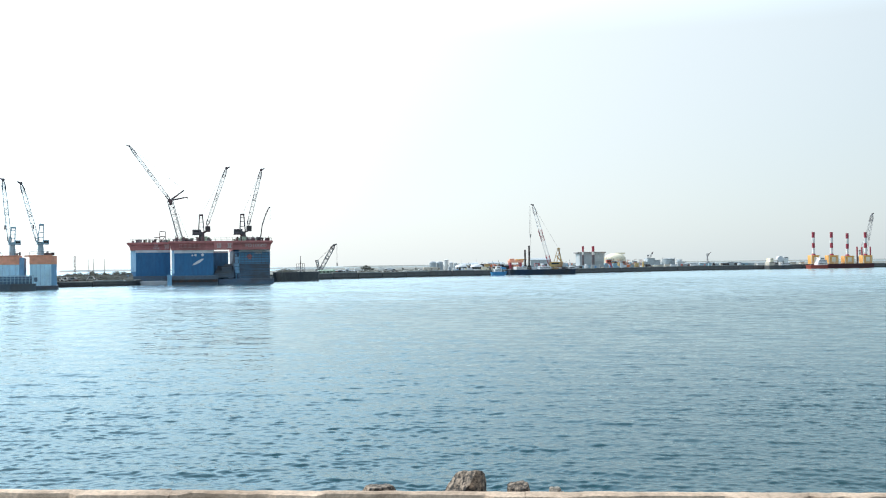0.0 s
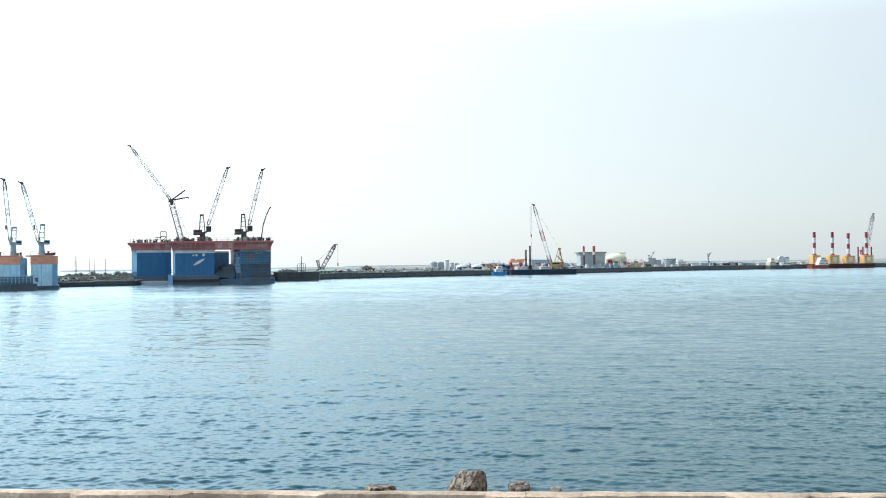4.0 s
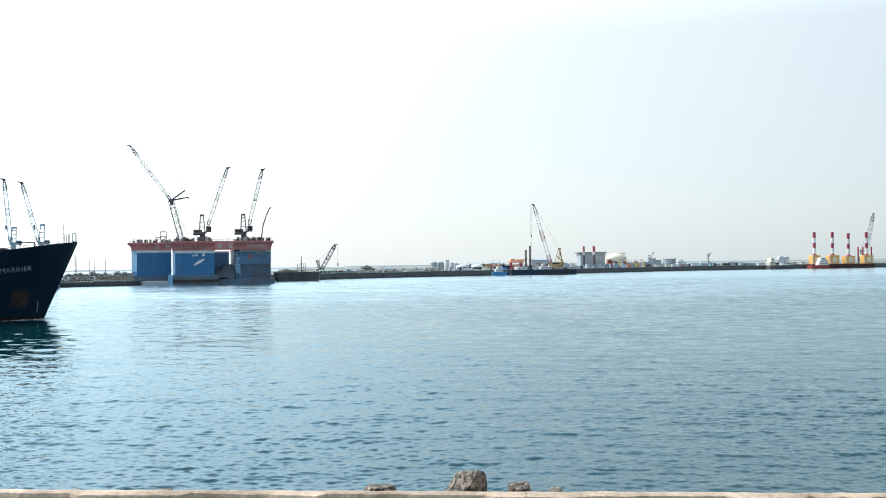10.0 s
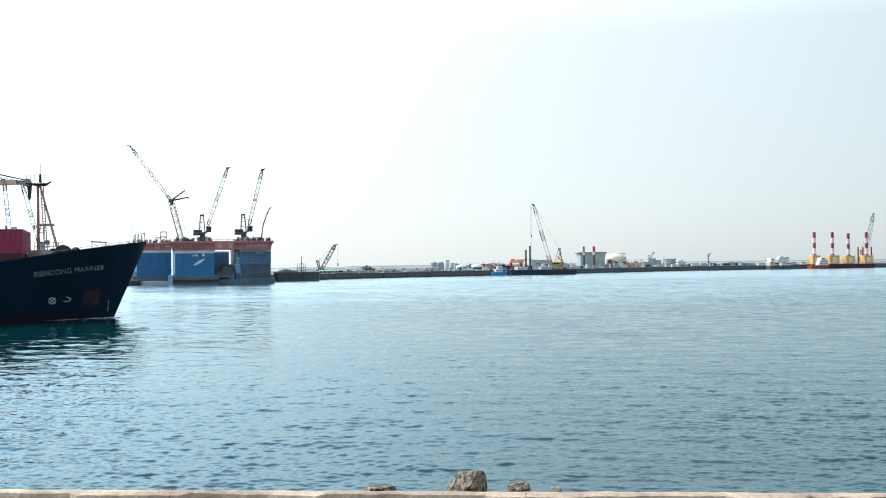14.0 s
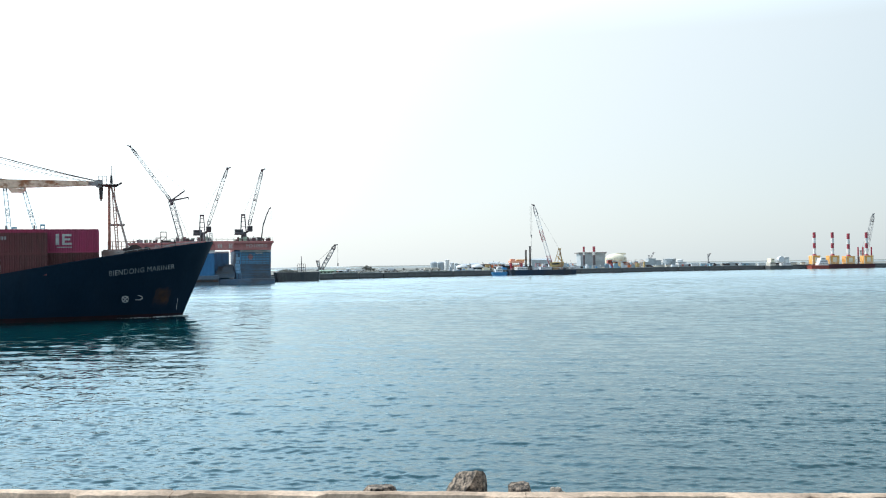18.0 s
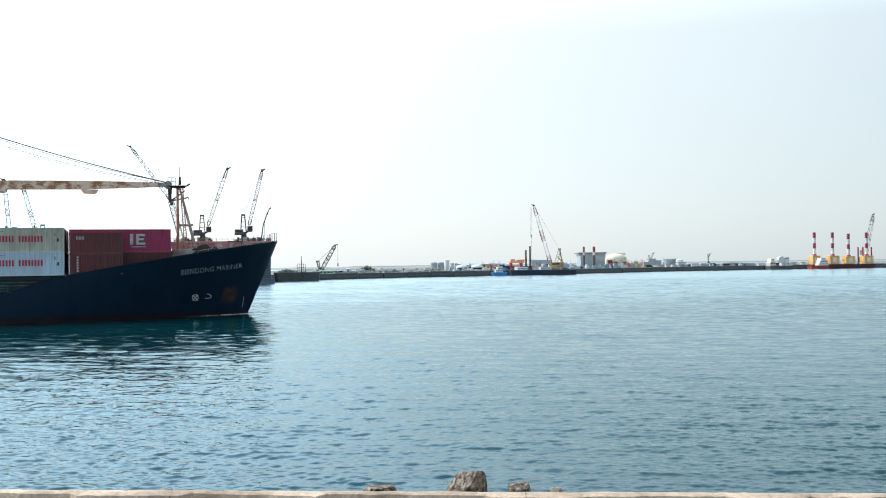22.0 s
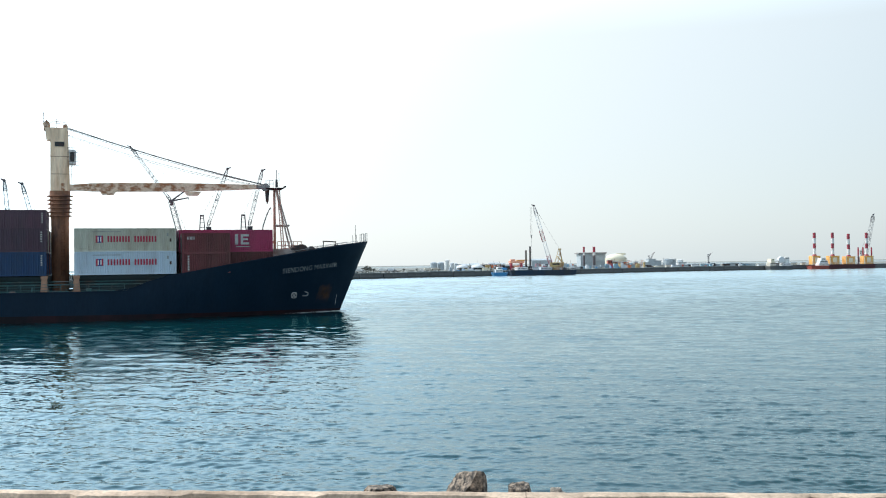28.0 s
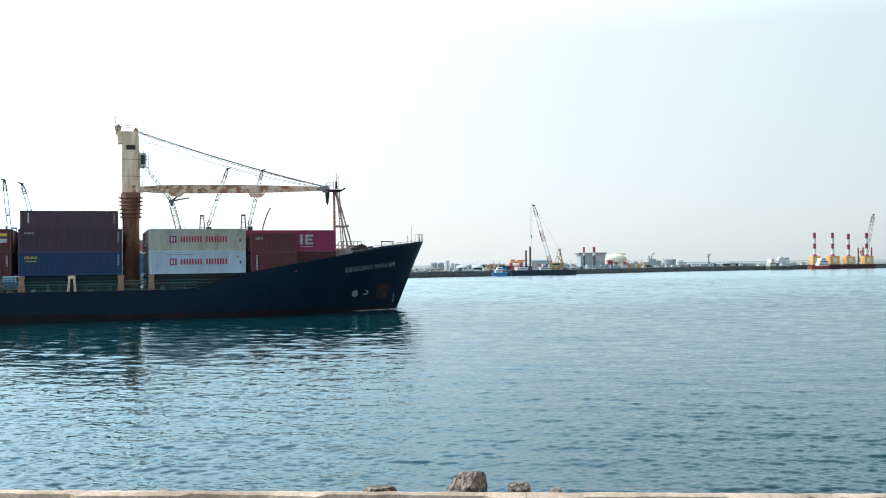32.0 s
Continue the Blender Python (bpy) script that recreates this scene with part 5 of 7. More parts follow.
for k in range(11):
    z = 2.0 + 0.95 * k
    bm = bmesh.new()
    box(bm, 7.24, 17.90, 2.72, 3.02, z, z + 0.22)
    part("rib", bm, "pontoon", wing2)
# patchy pale pieces whose colour holds the sunlight on this corner
bm = bmesh.new()
x0 = 4.83
rng = random.Random(6)
for k in range(9):
    z = 1.5 + 1.25 * k
    a = x0 + rng.uniform(0.0, 0.5)
    wedge(bm, [(a + 2.0, 2.92, z), (a + 0.3, 5.0, z), (a + 0.3, 5.2, z), (a + 2.1, 3.1, z)], [(a + 2.0, 2.92, z + 1.1), (a + 0.3, 5.0, z + 1.1), (a + 0.3, 5.2, z + 1.1), (a + 2.1, 3.1, z + 1.1)])
part("corner_panel", bm, "dock_light", wing2)
bm = bmesh.new()
cx, cz = 10.66, 10.92
tube(bm, (cx, 2.85, cz - 0.8), (cx, 2.93, cz - 0.8), 1.0, n=16)
part("emblem", bm, "dock_red", wing2)
bm = bmesh.new()
box(bm, cx + 1.8, cx + 4.6, 2.84, 2.92, cz + 0.3, cz + 1.2)
part("sign", bm, "dock_white", wing2)
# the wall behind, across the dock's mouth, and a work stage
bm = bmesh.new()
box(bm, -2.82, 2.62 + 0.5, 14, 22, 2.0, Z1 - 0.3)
# lighter blue makes up in colour for the shade on this wall
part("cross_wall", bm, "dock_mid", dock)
bm = bmesh.new()
box(bm, -2.82, 2.62 + 0.5, 13.9, 14.3, Z1 - 0.95, Z1 - 0.3)
part("white_band", bm, "dock_white", dock)
bm = bmesh.new()
for k in range(4):
    box(bm, -2.41 + 0.5 * k, 5.03, 3 + 2.5 * k, 5.5 + 2.5 * k, 2.5, 4.0 + 0.9 * k)
part("work_stage", bm, "pontoon", dock)
bm = bmesh.new()
for k in range(3):
    box(bm, 0.40 + 0.6 * k, 4.43, 6 + 2 * k, 9 + 2 * k, 2.5, 6.2 + 0.6 * k, 0.1)
part("stair_tower", bm, "pontoon", dock)
# red flared deck edge, over both wings
bm = bmesh.new()
flare_band(bm, -17.30, -2.21, -0.3, 66, Z1, ZT, 0.9, 0.0, 0.9)
flare_band(bm, 4.63, 18.10, -0.3, 66, Z1, ZT, 0.0, 0.9, 0.9)
box(bm, -2.21 + 0.003, 4.63 - 0.003, -1.2, 0.2, Z1 + 0.02, ZT - 0.004)
band = part("deck_edge", bm, "dock_red", dock, "faded red flared deck edge with white lettering")


def dock_sign(body, px, z, size, parent, y, material="sign_pale"):
    bm = letters(body, size)
    for v in bm.verts:
        v.co = (px + v.co.x * 1.12, y, z + v.co.y)
    return part("lettering", bm, material, parent)


dock_sign("FD10000", 8.95, Z1 + 0.9, 1.78, band, -1.42)
def worn_sign(x, w, material, bars, uprights):
    """A worn, unreadable character: plain bars of its size."""
    bm = bmesh.new()
    for dz, q in bars:
        box(bm, x + w * (0.5 - q / 2), x + w * (0.5 + q / 2), -1.36, -0.30, Z1 + dz, Z1 + dz + 0.19)
    for u in uprights:
        box(bm, x + w * u - 0.10, x + w * u + 0.10, -1.355, -0.30, Z1 + 0.75, Z1 + 2.25)
    part("lettering", bm, material, band)


for k, a in enumerate((319, 327.5, 336, 344, 352)):
    worn_sign(-78.45 + a * 0.20, 1.2, "sign_dim", ((0.85, 1.0), (1.4, 0.7 + 0.3 * (k % 2)), (2.0, 0.9)), (0.5,) if k % 2 else (0.25, 0.75))
for k, a in enumerate((386, 405)):
    worn_sign(-78.45 + a * 0.20, 1.75, "sign_pale", ((0.7, 0.8 + 0.2 * k), (1.15, 0.6), (1.6, 1.0 - 0.2 * k), (2.1, 0.9)), (0.3, 0.7) if k else (0.5, 0.15, 0.85))
deck_rail(dock, -17.70, 18.51, -0.8, ZT)
deck_clutter(dock, -17.50, -2.62, 0.5, 12, ZT, 34, 2, 1.5)
deck_clutter(dock, 5.03, 18.10, 0.5, 12, ZT, 28, 3, 1.5)

# neighbouring dock
dock2 = thing("floating_dock", "blue floating dock with red deck edge and white pontoon", "floating dock", (-111.46, 382, 0), 15.0)
ZA1, ZAT = 13.10, 16.09
bm = bmesh.new()
box(bm, -6.84, 7.46, -1.5, 70, -1, 1.36, 0.1)
part("pontoon", bm, "dock_white", dock2, "grimy white pontoon edge")
bm = bmesh.new()
box(bm, -8.91, 7.46, 1.0, 70, 1.36, 3.28, 0.1)
part("pontoon_deck", bm, "pontoon", dock2)
bm = bmesh.new()
box(bm, -8.71, -7.05, -1.0, 1.0, 1.6, 3.49 + 0.4, 0.1)
for k in (0, 1):
    box(bm, -8.71 + 1.0 * k, -8.71 + 0.4 + 1.0 * k, -0.8, 0.8, -1, 1.6)
part("mooring_block", bm, "dock_light", dock2)
bm = bmesh.new()
chamfer_wall(bm, -7.05, 7.46, 2, 66, 3.06, ZA1, 2.0)
wing = part("wing_wall", bm, "dock_blue", dock2)
bm = bmesh.new()
box(bm, -7.05 + 1.9, 7.46, 1.92, 2.4, ZA1 - 0.9, ZA1 + 0.05)
part("white_band", bm, "dock_white", wing)
# the lit side of this wall, put into a paler blue
bm = bmesh.new()
x0 = -7.05
wedge(bm, [(x0 + 2.0, 1.92, 5.0), (x0, 4.7, 5.0), (x0, 4.9, 5.0), (x0 + 2.0, 2.1, 5.0)], [(x0 + 2.0, 1.92, ZA1 - 0.1), (x0, 4.7, ZA1 - 0.1), (x0, 4.9, ZA1 - 0.1), (x0 + 2.0, 2.1, ZA1 - 0.1)])
part("corner_panel", bm, "dock_light", wing)
bm = bmesh.new()
flare_band(bm, -7.05, 7.46, 2.0, 66, ZA1, ZAT, 1.3, 0.3, 0.9)
band = part("deck_edge", bm, "dock_red", dock2)
for a, body in ((268, "品"), (286.5, "質")):
    dock_sign(body, -54.94 + a * 0.21, ZA1 + 0.55, 2.0, band, 0.85)
deck_rail(dock2, -7.46, 7.46, 1.4, ZAT)
deck_clutter(dock2, -6.63, 7.26, 3, 12, ZAT, 24, 5, 1.3)
bm = bmesh.new()
a, b = 3.73, 5.80
for x in (a, b):
    for y in (6, 9):
        tube(bm, (x, y, ZAT), (x, y, 20.36), 0.14, n=6)
for z in (20.36, 18.43):
    for y in (6, 9):
        tube(bm, (a, y, z), (b, y, z), 0.14, n=6)
tube(bm, (a, 6, ZAT), (b, 6, 18.43), 0.1, n=5)
tube(bm, (a - 2, 6, 18.00), (a, 6, 18.00), 0.2, n=5)
part("deck_gantry", bm, "crane_dark", dock2)

# cranes on the big dock


CRANE_ONE = jib_crane("pale lattice crane with long raised jib on the dock", (-96.84, 372, ZT), TB, (0.95, 9), None, (-3.76, 15.05), (-3.76, 15.26), (-17.97, 35.11), "crane_pale", "crane_pale", 1.0, 22, 0, 0.075, True)
bm = bmesh.new()
ax, az = -3.76, 15.26
box(bm, ax - 0.35, ax + 0.85, -0.6, 0.6, az - 1.7, az - 0.2, 0.15)
box(bm, ax - 0.9, ax + 0.6, -0.5, 0.5, az - 0.6, az + 0.5, 0.15)
part("slewing_head", bm, "crane_dark", CRANE_ONE)
for dx in (-0.75, 0.75):
    bm = bmesh.new()
    tube(bm, (dx, -0.5, 0), (ax + 0.3 + dx * 0.9, -0.5, az - 2.0), 0.12, n=6)
    part("ladder_chord", bm, "crane_pale", CRANE_ONE)
# its back masts and stays
bm = bmesh.new()
ax, az = -3.76, 15.26
tube(bm, (ax, 0, az), (1.25, 0, 19.02), 0.34, 0.26, n=6)
tube(bm, (ax, 0, az), (2.51, 0, 16.51), 0.34, 0.24, n=6)
tube(bm, (2.51, 0, 16.51), (2.51, 0, 15.67), 0.12, n=5)
tube(bm, (1.25, 0, 19.02), (-17.97, 0, 35.11), 0.03, n=4)
tube(bm, (-1.67, 0, 12.12), (2.93, 0, 0.3), 0.05, n=4)
tube(bm, (-1.6, -1.2, 0.02), (-1.6, 1.2, 0.02), 0.02, n=4)
part("back_mast", bm, "crane_dark", CRANE_ONE)
for px, tipx, tipy, hx in ((356, 404, 296, 0), (429, 466, 300, 0)):
    d = 374
    k = d / 1780
    jib_crane("dark slewing dock crane with raised lattice jib", ((px - 784) * k + 0.3, d, ZT), TB, (0.85, 17 * k), (-16 * k, -1 * k, 12 * k, 21 * k), (-1 * k, 46 * k), (9 * k, 28 * k), ((tipx - 4 - px) * k, (426 - tipy) * k), "crane_dark", "crane_pale", 1.15, 18, 0, 0.08, cab=(6 * k, 15 * k, 17 * k, 27 * k), leg=2.6)
# a light davit crane at the corner
bm = bmesh.new()
small = thing("davit_crane", "slender grey davit crane at the dock's corner", "crane", (-68.31, 376, ZT), TB, "harbour cranes")
pts = [(0, 0), (0.84, 5.91), (2.11, 9.72), (3.17, 12.04), (3.80, 12.67)]
for p, q in zip(pts, pts[1:]):
    tube(bm, (p[0], 0, p[1]), (q[0], 0, q[1]), 0.28, 0.2, n=6)
part("arm", bm, "crane_dark", small)
bm = bmesh.new()
tube(bm, (pts[-1][0], 0, pts[-1][1]), (pts[-1][0], 0, 7.60), 0.04, n=4)
part("hook_rope", bm, "rope", small)

# orange and sky-blue dock with its barge
TC = 21.5
dock3 = thing("floating_dock", "orange and sky-blue floating dock with two wing walls", "floating dock", (-126.56, 318, 0), TC)
zb, zo, zt = 1.22, 8.01, 10.69
def wing_block(x0, x1, y0, y1, zlow):
    bm = bmesh.new()
    box(bm, x0, x1, y0, y1, zlow, zo)
    w = part("wing_wall", bm, "dock_sky", dock3, "sky-blue wing wall under an orange band")
    bm = bmesh.new()
    box(bm, x0 - 0.08, x1 + 0.08, y0 - 0.08, y1, zo, zt, 0.08)
    box(bm, x0 - 0.3, x1 + 0.3, y0 - 0.3, y1, zt, zt + 0.25)
    part("orange_band", bm, "dock_orange", w)
    bm = bmesh.new()
    for k in range(5):
        x = x0 + (x1 - x0) * (k + 0.5) / 5
        box(bm, x - 0.04, x + 0.04, y0 - 0.02, y0, zlow + 0.2, zo - 0.1)
    part("weld_seam", bm, "dock_light", w)
    deck_rail(w, x0, x1, y0 - 0.2, zt + 0.25)
    return w


wing_block(-3.82, 2.49, 0, 40, zb)
# flank in a darker blue than the front: its shade put into colour
bm = bmesh.new()
wedge(bm, [(2.49, 0.01, zb), (4.15, 3.5, zb), (4.15, 40, zb), (2.49, 40, zb)], [(2.49, 0.01, zo), (4.15, 3.5, zo), (4.15, 40, zo), (2.49, 40, zo)])
part("wing_flank", bm, "dock_light", dock3)
bm = bmesh.new()
wedge(bm, [(2.49 + 0.1, 0.0, zo), (4.15 + 0.1, 3.5, zo), (4.15, 40, zo), (2.49, 40, zo)], [(2.49 + 0.1, 0.0, zt), (4.15 + 0.1, 3.5, zt), (4.15, 40, zt), (2.49, 40, zt)])
part("orange_flank", bm, "dock_orange", dock3)
wing_block(-16.78, -6.98, 4, 40, zb)
# darker blue again for the shaded flank of the second wing
bm = bmesh.new()
box(bm, -6.98, -5.48, 4.02, 40, zb, zt - 0.5)
part("wing_flank", bm, "dock_light", dock3)
bm = bmesh.new()
box(bm, -5.48, -3.82, 6, 7.5, zt - 0.2, zt + 0.25)
part("walkway", bm, "dock_orange", dock3)
bm = bmesh.new()
box(bm, -27.58, 4.65, -2.5, 42, -1, 1.22, 0.1)
part("pontoon", bm, "pontoon", dock3)
deck_clutter(dock3, -15.95, 3.82, 5, 10, zt + 0.2, 14, 9, 1.2)
barge = thing("work_barge", "dark steel work barge moored before the dock", "barge", (-131.41, 306, 0), TC)
bm = bmesh.new()
wedge(bm, [(-24, -4, -1), (6.71, -4, -1), (6.71, 4, -1), (-24, 4, -1)], [(-24, -4.3, 2.06), (7.03, -4.3, 2.06), (7.03, 4, 2.06), (-24, 4, 2.06)])
part("hull", bm, "pontoon", barge)
bm = bmesh.new()
z0 = 2.06
for k in range(26):
    x = -20 + 1.05 * k
    tube(bm, (x, -3.9, z0), (x, -3.9, z0 + 2.6), 0.09, n=5)
for h in (0.9, 1.7, 2.5):
    tube(bm, (-20, -3.9, z0 + h), (6.4, -3.9, z0 + h), 0.08, n=5)
part("bulwark_rail", bm, "crane_teal", barge)
bm = bmesh.new()
box(bm, -20, 5.8, -2.5, 2.5, z0, z0 + 2.3, 0.1)
box(bm, 6.5, 7.4, -3.4, 2.0, z0 + 0.6, z0 + 1.9, 0.1)
part("deck_house", bm, "dock_dirty", barge)
for px, top, tx, ty in ((22, 403, 5, 318), (72, 399, 38, 325)):
    d = 322
    k = d / 1780
    c = jib_crane("grey-blue dock crane with steep lattice jib", ((px - 784) * k, d, zt + 0.2), TC, (0.75, 22 * k), (-6 * k, 5 * k, 20 * k, 24 * k), (2 * k, (452 - top) * k), (-4 * k, 22 * k), ((tx - px) * k + 0.5, (452 - ty) * k), "crane_teal", "crane_teal", 1.15, 18, 0, 0.09, cab=(4 * k, 14 * k, 19 * k, 27 * k), leg=1.7)
    bm = bmesh.new()
    box(bm, -13 * k, -10.5 * k, -0.5, 0.5, 46 * k, 54 * k, 0.1)
    part("counterweight", bm, "crane_dark", c)


# ---- the far shore: sheds, tanks, vessels, cranes, trees ----
G = QUAY_TOP - 0.02
GL = LOW_TOP - 0.02


def shed(name, label, cat, x, y, w, d, h, material, gable=0.0, windows=0, storeys=1, turn=0.0, roof="grey_clad", z=None):
    """A building with roof edge, doors and rows of windows on its front."""
    b = thing(name, label, cat, (x, y, G if z is None else z), turn, "buildings on the far shore")
    bm = bmesh.new()
    box(bm, -w / 2, w / 2, 0, d, -0.3, h)
    wall = part("wall", bm, material, b)
    bm = bmesh.new()
    if gable:
        wedge(bm, [(-w / 2 - 0.3, -0.3, h), (w / 2 + 0.3, -0.3, h), (w / 2 + 0.3, d + 0.3, h), (-w / 2 - 0.3, d + 0.3, h)], [(-w / 2 - 0.3, d * 0.45, h + gable), (w / 2 + 0.3, d * 0.45, h + gable), (w / 2 + 0.3, d * 0.55, h + gable), (-w / 2 - 0.3, d * 0.55, h + gable)])
    else:
        box(bm, -w / 2 - 0.25, w / 2 + 0.25, -0.25, d + 0.25, h, h + 0.35)
    part("roof", bm, roof, b)
    for s in range(storeys):
        for k in range(windows):
            bm = bmesh.new()
            cw = w / windows
            x0 = -w / 2 + cw * (k + 0.2)
            z0 = h * (s + 0.3) / storeys
            box(bm, x0, x0 + cw * 0.6, -0.06, 0.02, z0, z0 + h / storeys * 0.45)
            part("window", bm, "glass", wall)
    return b


def tank(label, x, y, r, h, material, dome=0.0, z=None):
    t = thing("storage_tank", label, "tank", (x, y, G if z is None else z), group="tanks on the far shore")
    bm = bmesh.new()
    prof = [(r, -0.2), (r, h)]
    turned(bm, prof, 32)
    shell = part("shell", bm, material, t)
    bm = bmesh.new()
    if dome:
        turned(bm, [(r * math.cos(a) + 0.02, h + dome * math.sin(a)) for a in [radians(8 * k) for k in range(11)]], 32)
    else:
        turned(bm, [(r + 0.15, h), (r + 0.15, h + 0.3), (0.4, h + 0.7)], 32)
    part("roof", bm, material, t)
    if r < 3.5:
        return t
    bm = bmesh.new()
    for k in range(24):
        a = k * math.pi / 12
        tube(bm, (r * math.cos(a), r * math.sin(a), h), (r * math.cos(a), r * math.sin(a), h + 1.1), 0.06, n=4)
    part("rim_rail", bm, "grey_steel", t)
    bm = bmesh.new()
    for k in range(14):
        a, b = -2.2 + 0.1 * k, -2.2 + 0.1 * (k + 1)
        tube(bm, ((r + 0.3) * math.cos(a), (r + 0.3) * math.sin(a), h * k / 14), ((r + 0.3) * math.cos(b), (r + 0.3) * math.sin(b), h * (k + 1) / 14), 0.12, n=5)
    part("stair", bm, "grey_steel", shell)
    return t


def banded(parent, r, bands, x=0.0, y=0.0, n=14):
    """A tower of coloured bands: (z0, z1, material)."""
    for z0, z1, m in bands:
        bm = bmesh.new()
        tube(bm, (x, y, z0), (x, y, z1), r, n=n)
        part("band", bm, m, parent)


def vessel(name, label, x, y, length, beam, depth, material, houses, turn=0.0, masts=()):
    """A moored boat or barge: raked hull, deck houses (x0, x1, z0, z1, material), masts."""
    v = thing(name, label, "vessel", (x, y, 0), turn, "moored vessels")
    bm = bmesh.new()
    l, b = length / 2, beam / 2
    low = [(-l + 1.0, -b * 0.85, -1), (l - 2.0, -b * 0.85, -1), (l - 0.8, 0, -1), (l - 2.0, b * 0.85, -1), (-l + 1.0, b * 0.85, -1)]
    top = [(-l, -b, depth), (l - 1.5, -b, depth), (l, 0, depth * 1.12), (l - 1.5, b, depth), (-l, b, depth)]
    wedge(bm, low, top)
    hullp = part("hull", bm, material, v)
    bm = bmesh.new()
    n = max(4, int(length / 2.5))
    for k in range(n + 1):
        px = -l + 0.3 + (length - 2.2) * k / n
        tube(bm, (px, -b + 0.1, depth), (px, -b + 0.1, depth + 1.0), 0.05, n=4)
    tube(bm, (-l + 0.3, -b + 0.1, depth + 1.0), (l - 1.9, -b + 0.1, depth + 1.0), 0.05, n=4)
    part("rail", bm, "white", hullp)
    for x0, x1, z0, z1, m in houses:
        bm = bmesh.new()
        box(bm, x0, x1, -b * 0.7, b * 0.7, z0, z1, 0.1)
        h = part("deck_house", bm, m, v)
        if z1 - z0 > 1.2:
            bm = bmesh.new()
            box(bm, x0 + 0.3, x1 - 0.3, -b * 0.7 - 0.04, -b * 0.7 + 0.02, z1 - 0.85, z1 - 0.45)
            part("window_band", bm, "glass", h)
    for mx, mz in masts:
        bm = bmesh.new()
        tube(bm, (mx, 0, depth), (mx, 0, mz), 0.12, 0.06, n=6)
        tube(bm, (mx - 0.8, 0, depth + (mz - depth) * 0.7), (mx + 0.8, 0, depth + (mz - depth) * 0.7), 0.06, n=5)
        part("mast", bm, "white", v)
    return v


def vehicle(label, x, y, length, height, material, truck=False, turn=0.0):
    c = thing("truck" if truck else "parked_car", label, "truck" if truck else "car", (x, y, GL if x < -90 else G), turn, "vehicles on the far shore")
    bm = bmesh.new()
    l = length / 2
    if truck:
        box(bm, -l, l * 0.45, -1.2, 1.2, 0.9, height, 0.08)
        box(bm, l * 0.5, l, -1.15, 1.15, 0.6, height * 0.85, 0.15)
    else:
        wedge(bm, [(-l, -0.85, 0.35), (l, -0.85, 0.35), (l, 0.85, 0.35), (-l, 0.85, 0.35)], [(-l, -0.85, 0.9), (l, -0.85, 0.8), (l, 0.85, 0.8), (-l, 0.85, 0.9)])
        wedge(bm, [(-l * 0.85, -0.82, 0.9), (l * 0.45, -0.82, 0.85), (l * 0.45, 0.82, 0.85), (-l * 0.85, 0.82, 0.9)], [(-l * 0.6, -0.7, height), (l * 0.1, -0.7, height), (l * 0.1, 0.7, height), (-l * 0.6, 0.7, height)])
    part("body", bm, material, c)
    bm = bmesh.new()
    if truck:
        box(bm, l * 0.6, l * 0.9, -1.17, -1.14, height * 0.5, height * 0.75)
    else:
        box(bm, -l * 0.5, l * 0.15, -0.82, -0.74, 0.98, height - 0.1)
    part("window", bm, "glass", c)
    for sx in (-0.6, 0.6):
        for sy in (-0.8, 0.8):
            bm = bmesh.new()
            tube(bm, (sx * l, sy - 0.12, 0.34), (sx * l, sy + 0.12, 0.34), 0.36 if not truck else 0.45, n=10)
            part("wheel", bm, "dark_steel", c)
    return c


TREE_MESH = []


def tree_kind(seed):
    rng = random.Random(seed)
    bm = bmesh.new()
    tube(bm, (0, 0, -0.2), (0.1, 0, 1.6), 0.16, 0.11, n=6)
    for k in range(5):
        a = k * 1.3 + rng.random()
        tube(bm, (0.1, 0, 1.3), (math.cos(a) * 0.9, math.sin(a) * 0.9, 2.3 + rng.random()), 0.08, 0.03, n=5)
    crown = bmesh.new()
    for k in range(420):
        a, q = rng.random() * 6.28, rng.random() ** 0.5
        lobe = 1 + 0.3 * math.sin(3 * a + seed) + 0.2 * math.sin(5 * a)
        z = 1.5 + 2.1 * rng.random()
        w = 1.5 * lobe * math.sin(min(1.0, (z - 1.2) / 2.6) * math.pi) ** 0.6
        c = Vector((math.cos(a) * q * w, math.sin(a) * q * w, z + 0.35 * math.sin(2 * a + seed)))
        n = Vector((rng.gauss(0, 1), rng.gauss(0, 1), rng.gauss(0, 1))).normalized()
        u = n.orthogonal().normalized() * rng.uniform(0.12, 0.26)
        v = n.cross(u) * rng.uniform(0.6, 1.2)
        crown.faces.new([crown.verts.new(c + p) for p in (u, v, -u, -v)])
    return bm, crown


for s in range(4):
    a, b = tree_kind(s)
    TREE_MESH.append((part("trunk", a, "bark"), part("crown", b, "leaf")))


def tree(x, y, k, size, turn, label="low wind-bent coastal tree with grey-green leaves"):
    t = thing("tree", label, "tree", (x, y, GL if x < -90 else G), turn, "trees on the far shore")
    t.scale = (size * 1.15, size * 1.15, size)
    for p in TREE_MESH[k]:
        again(p.name.split(".")[0], p, t)


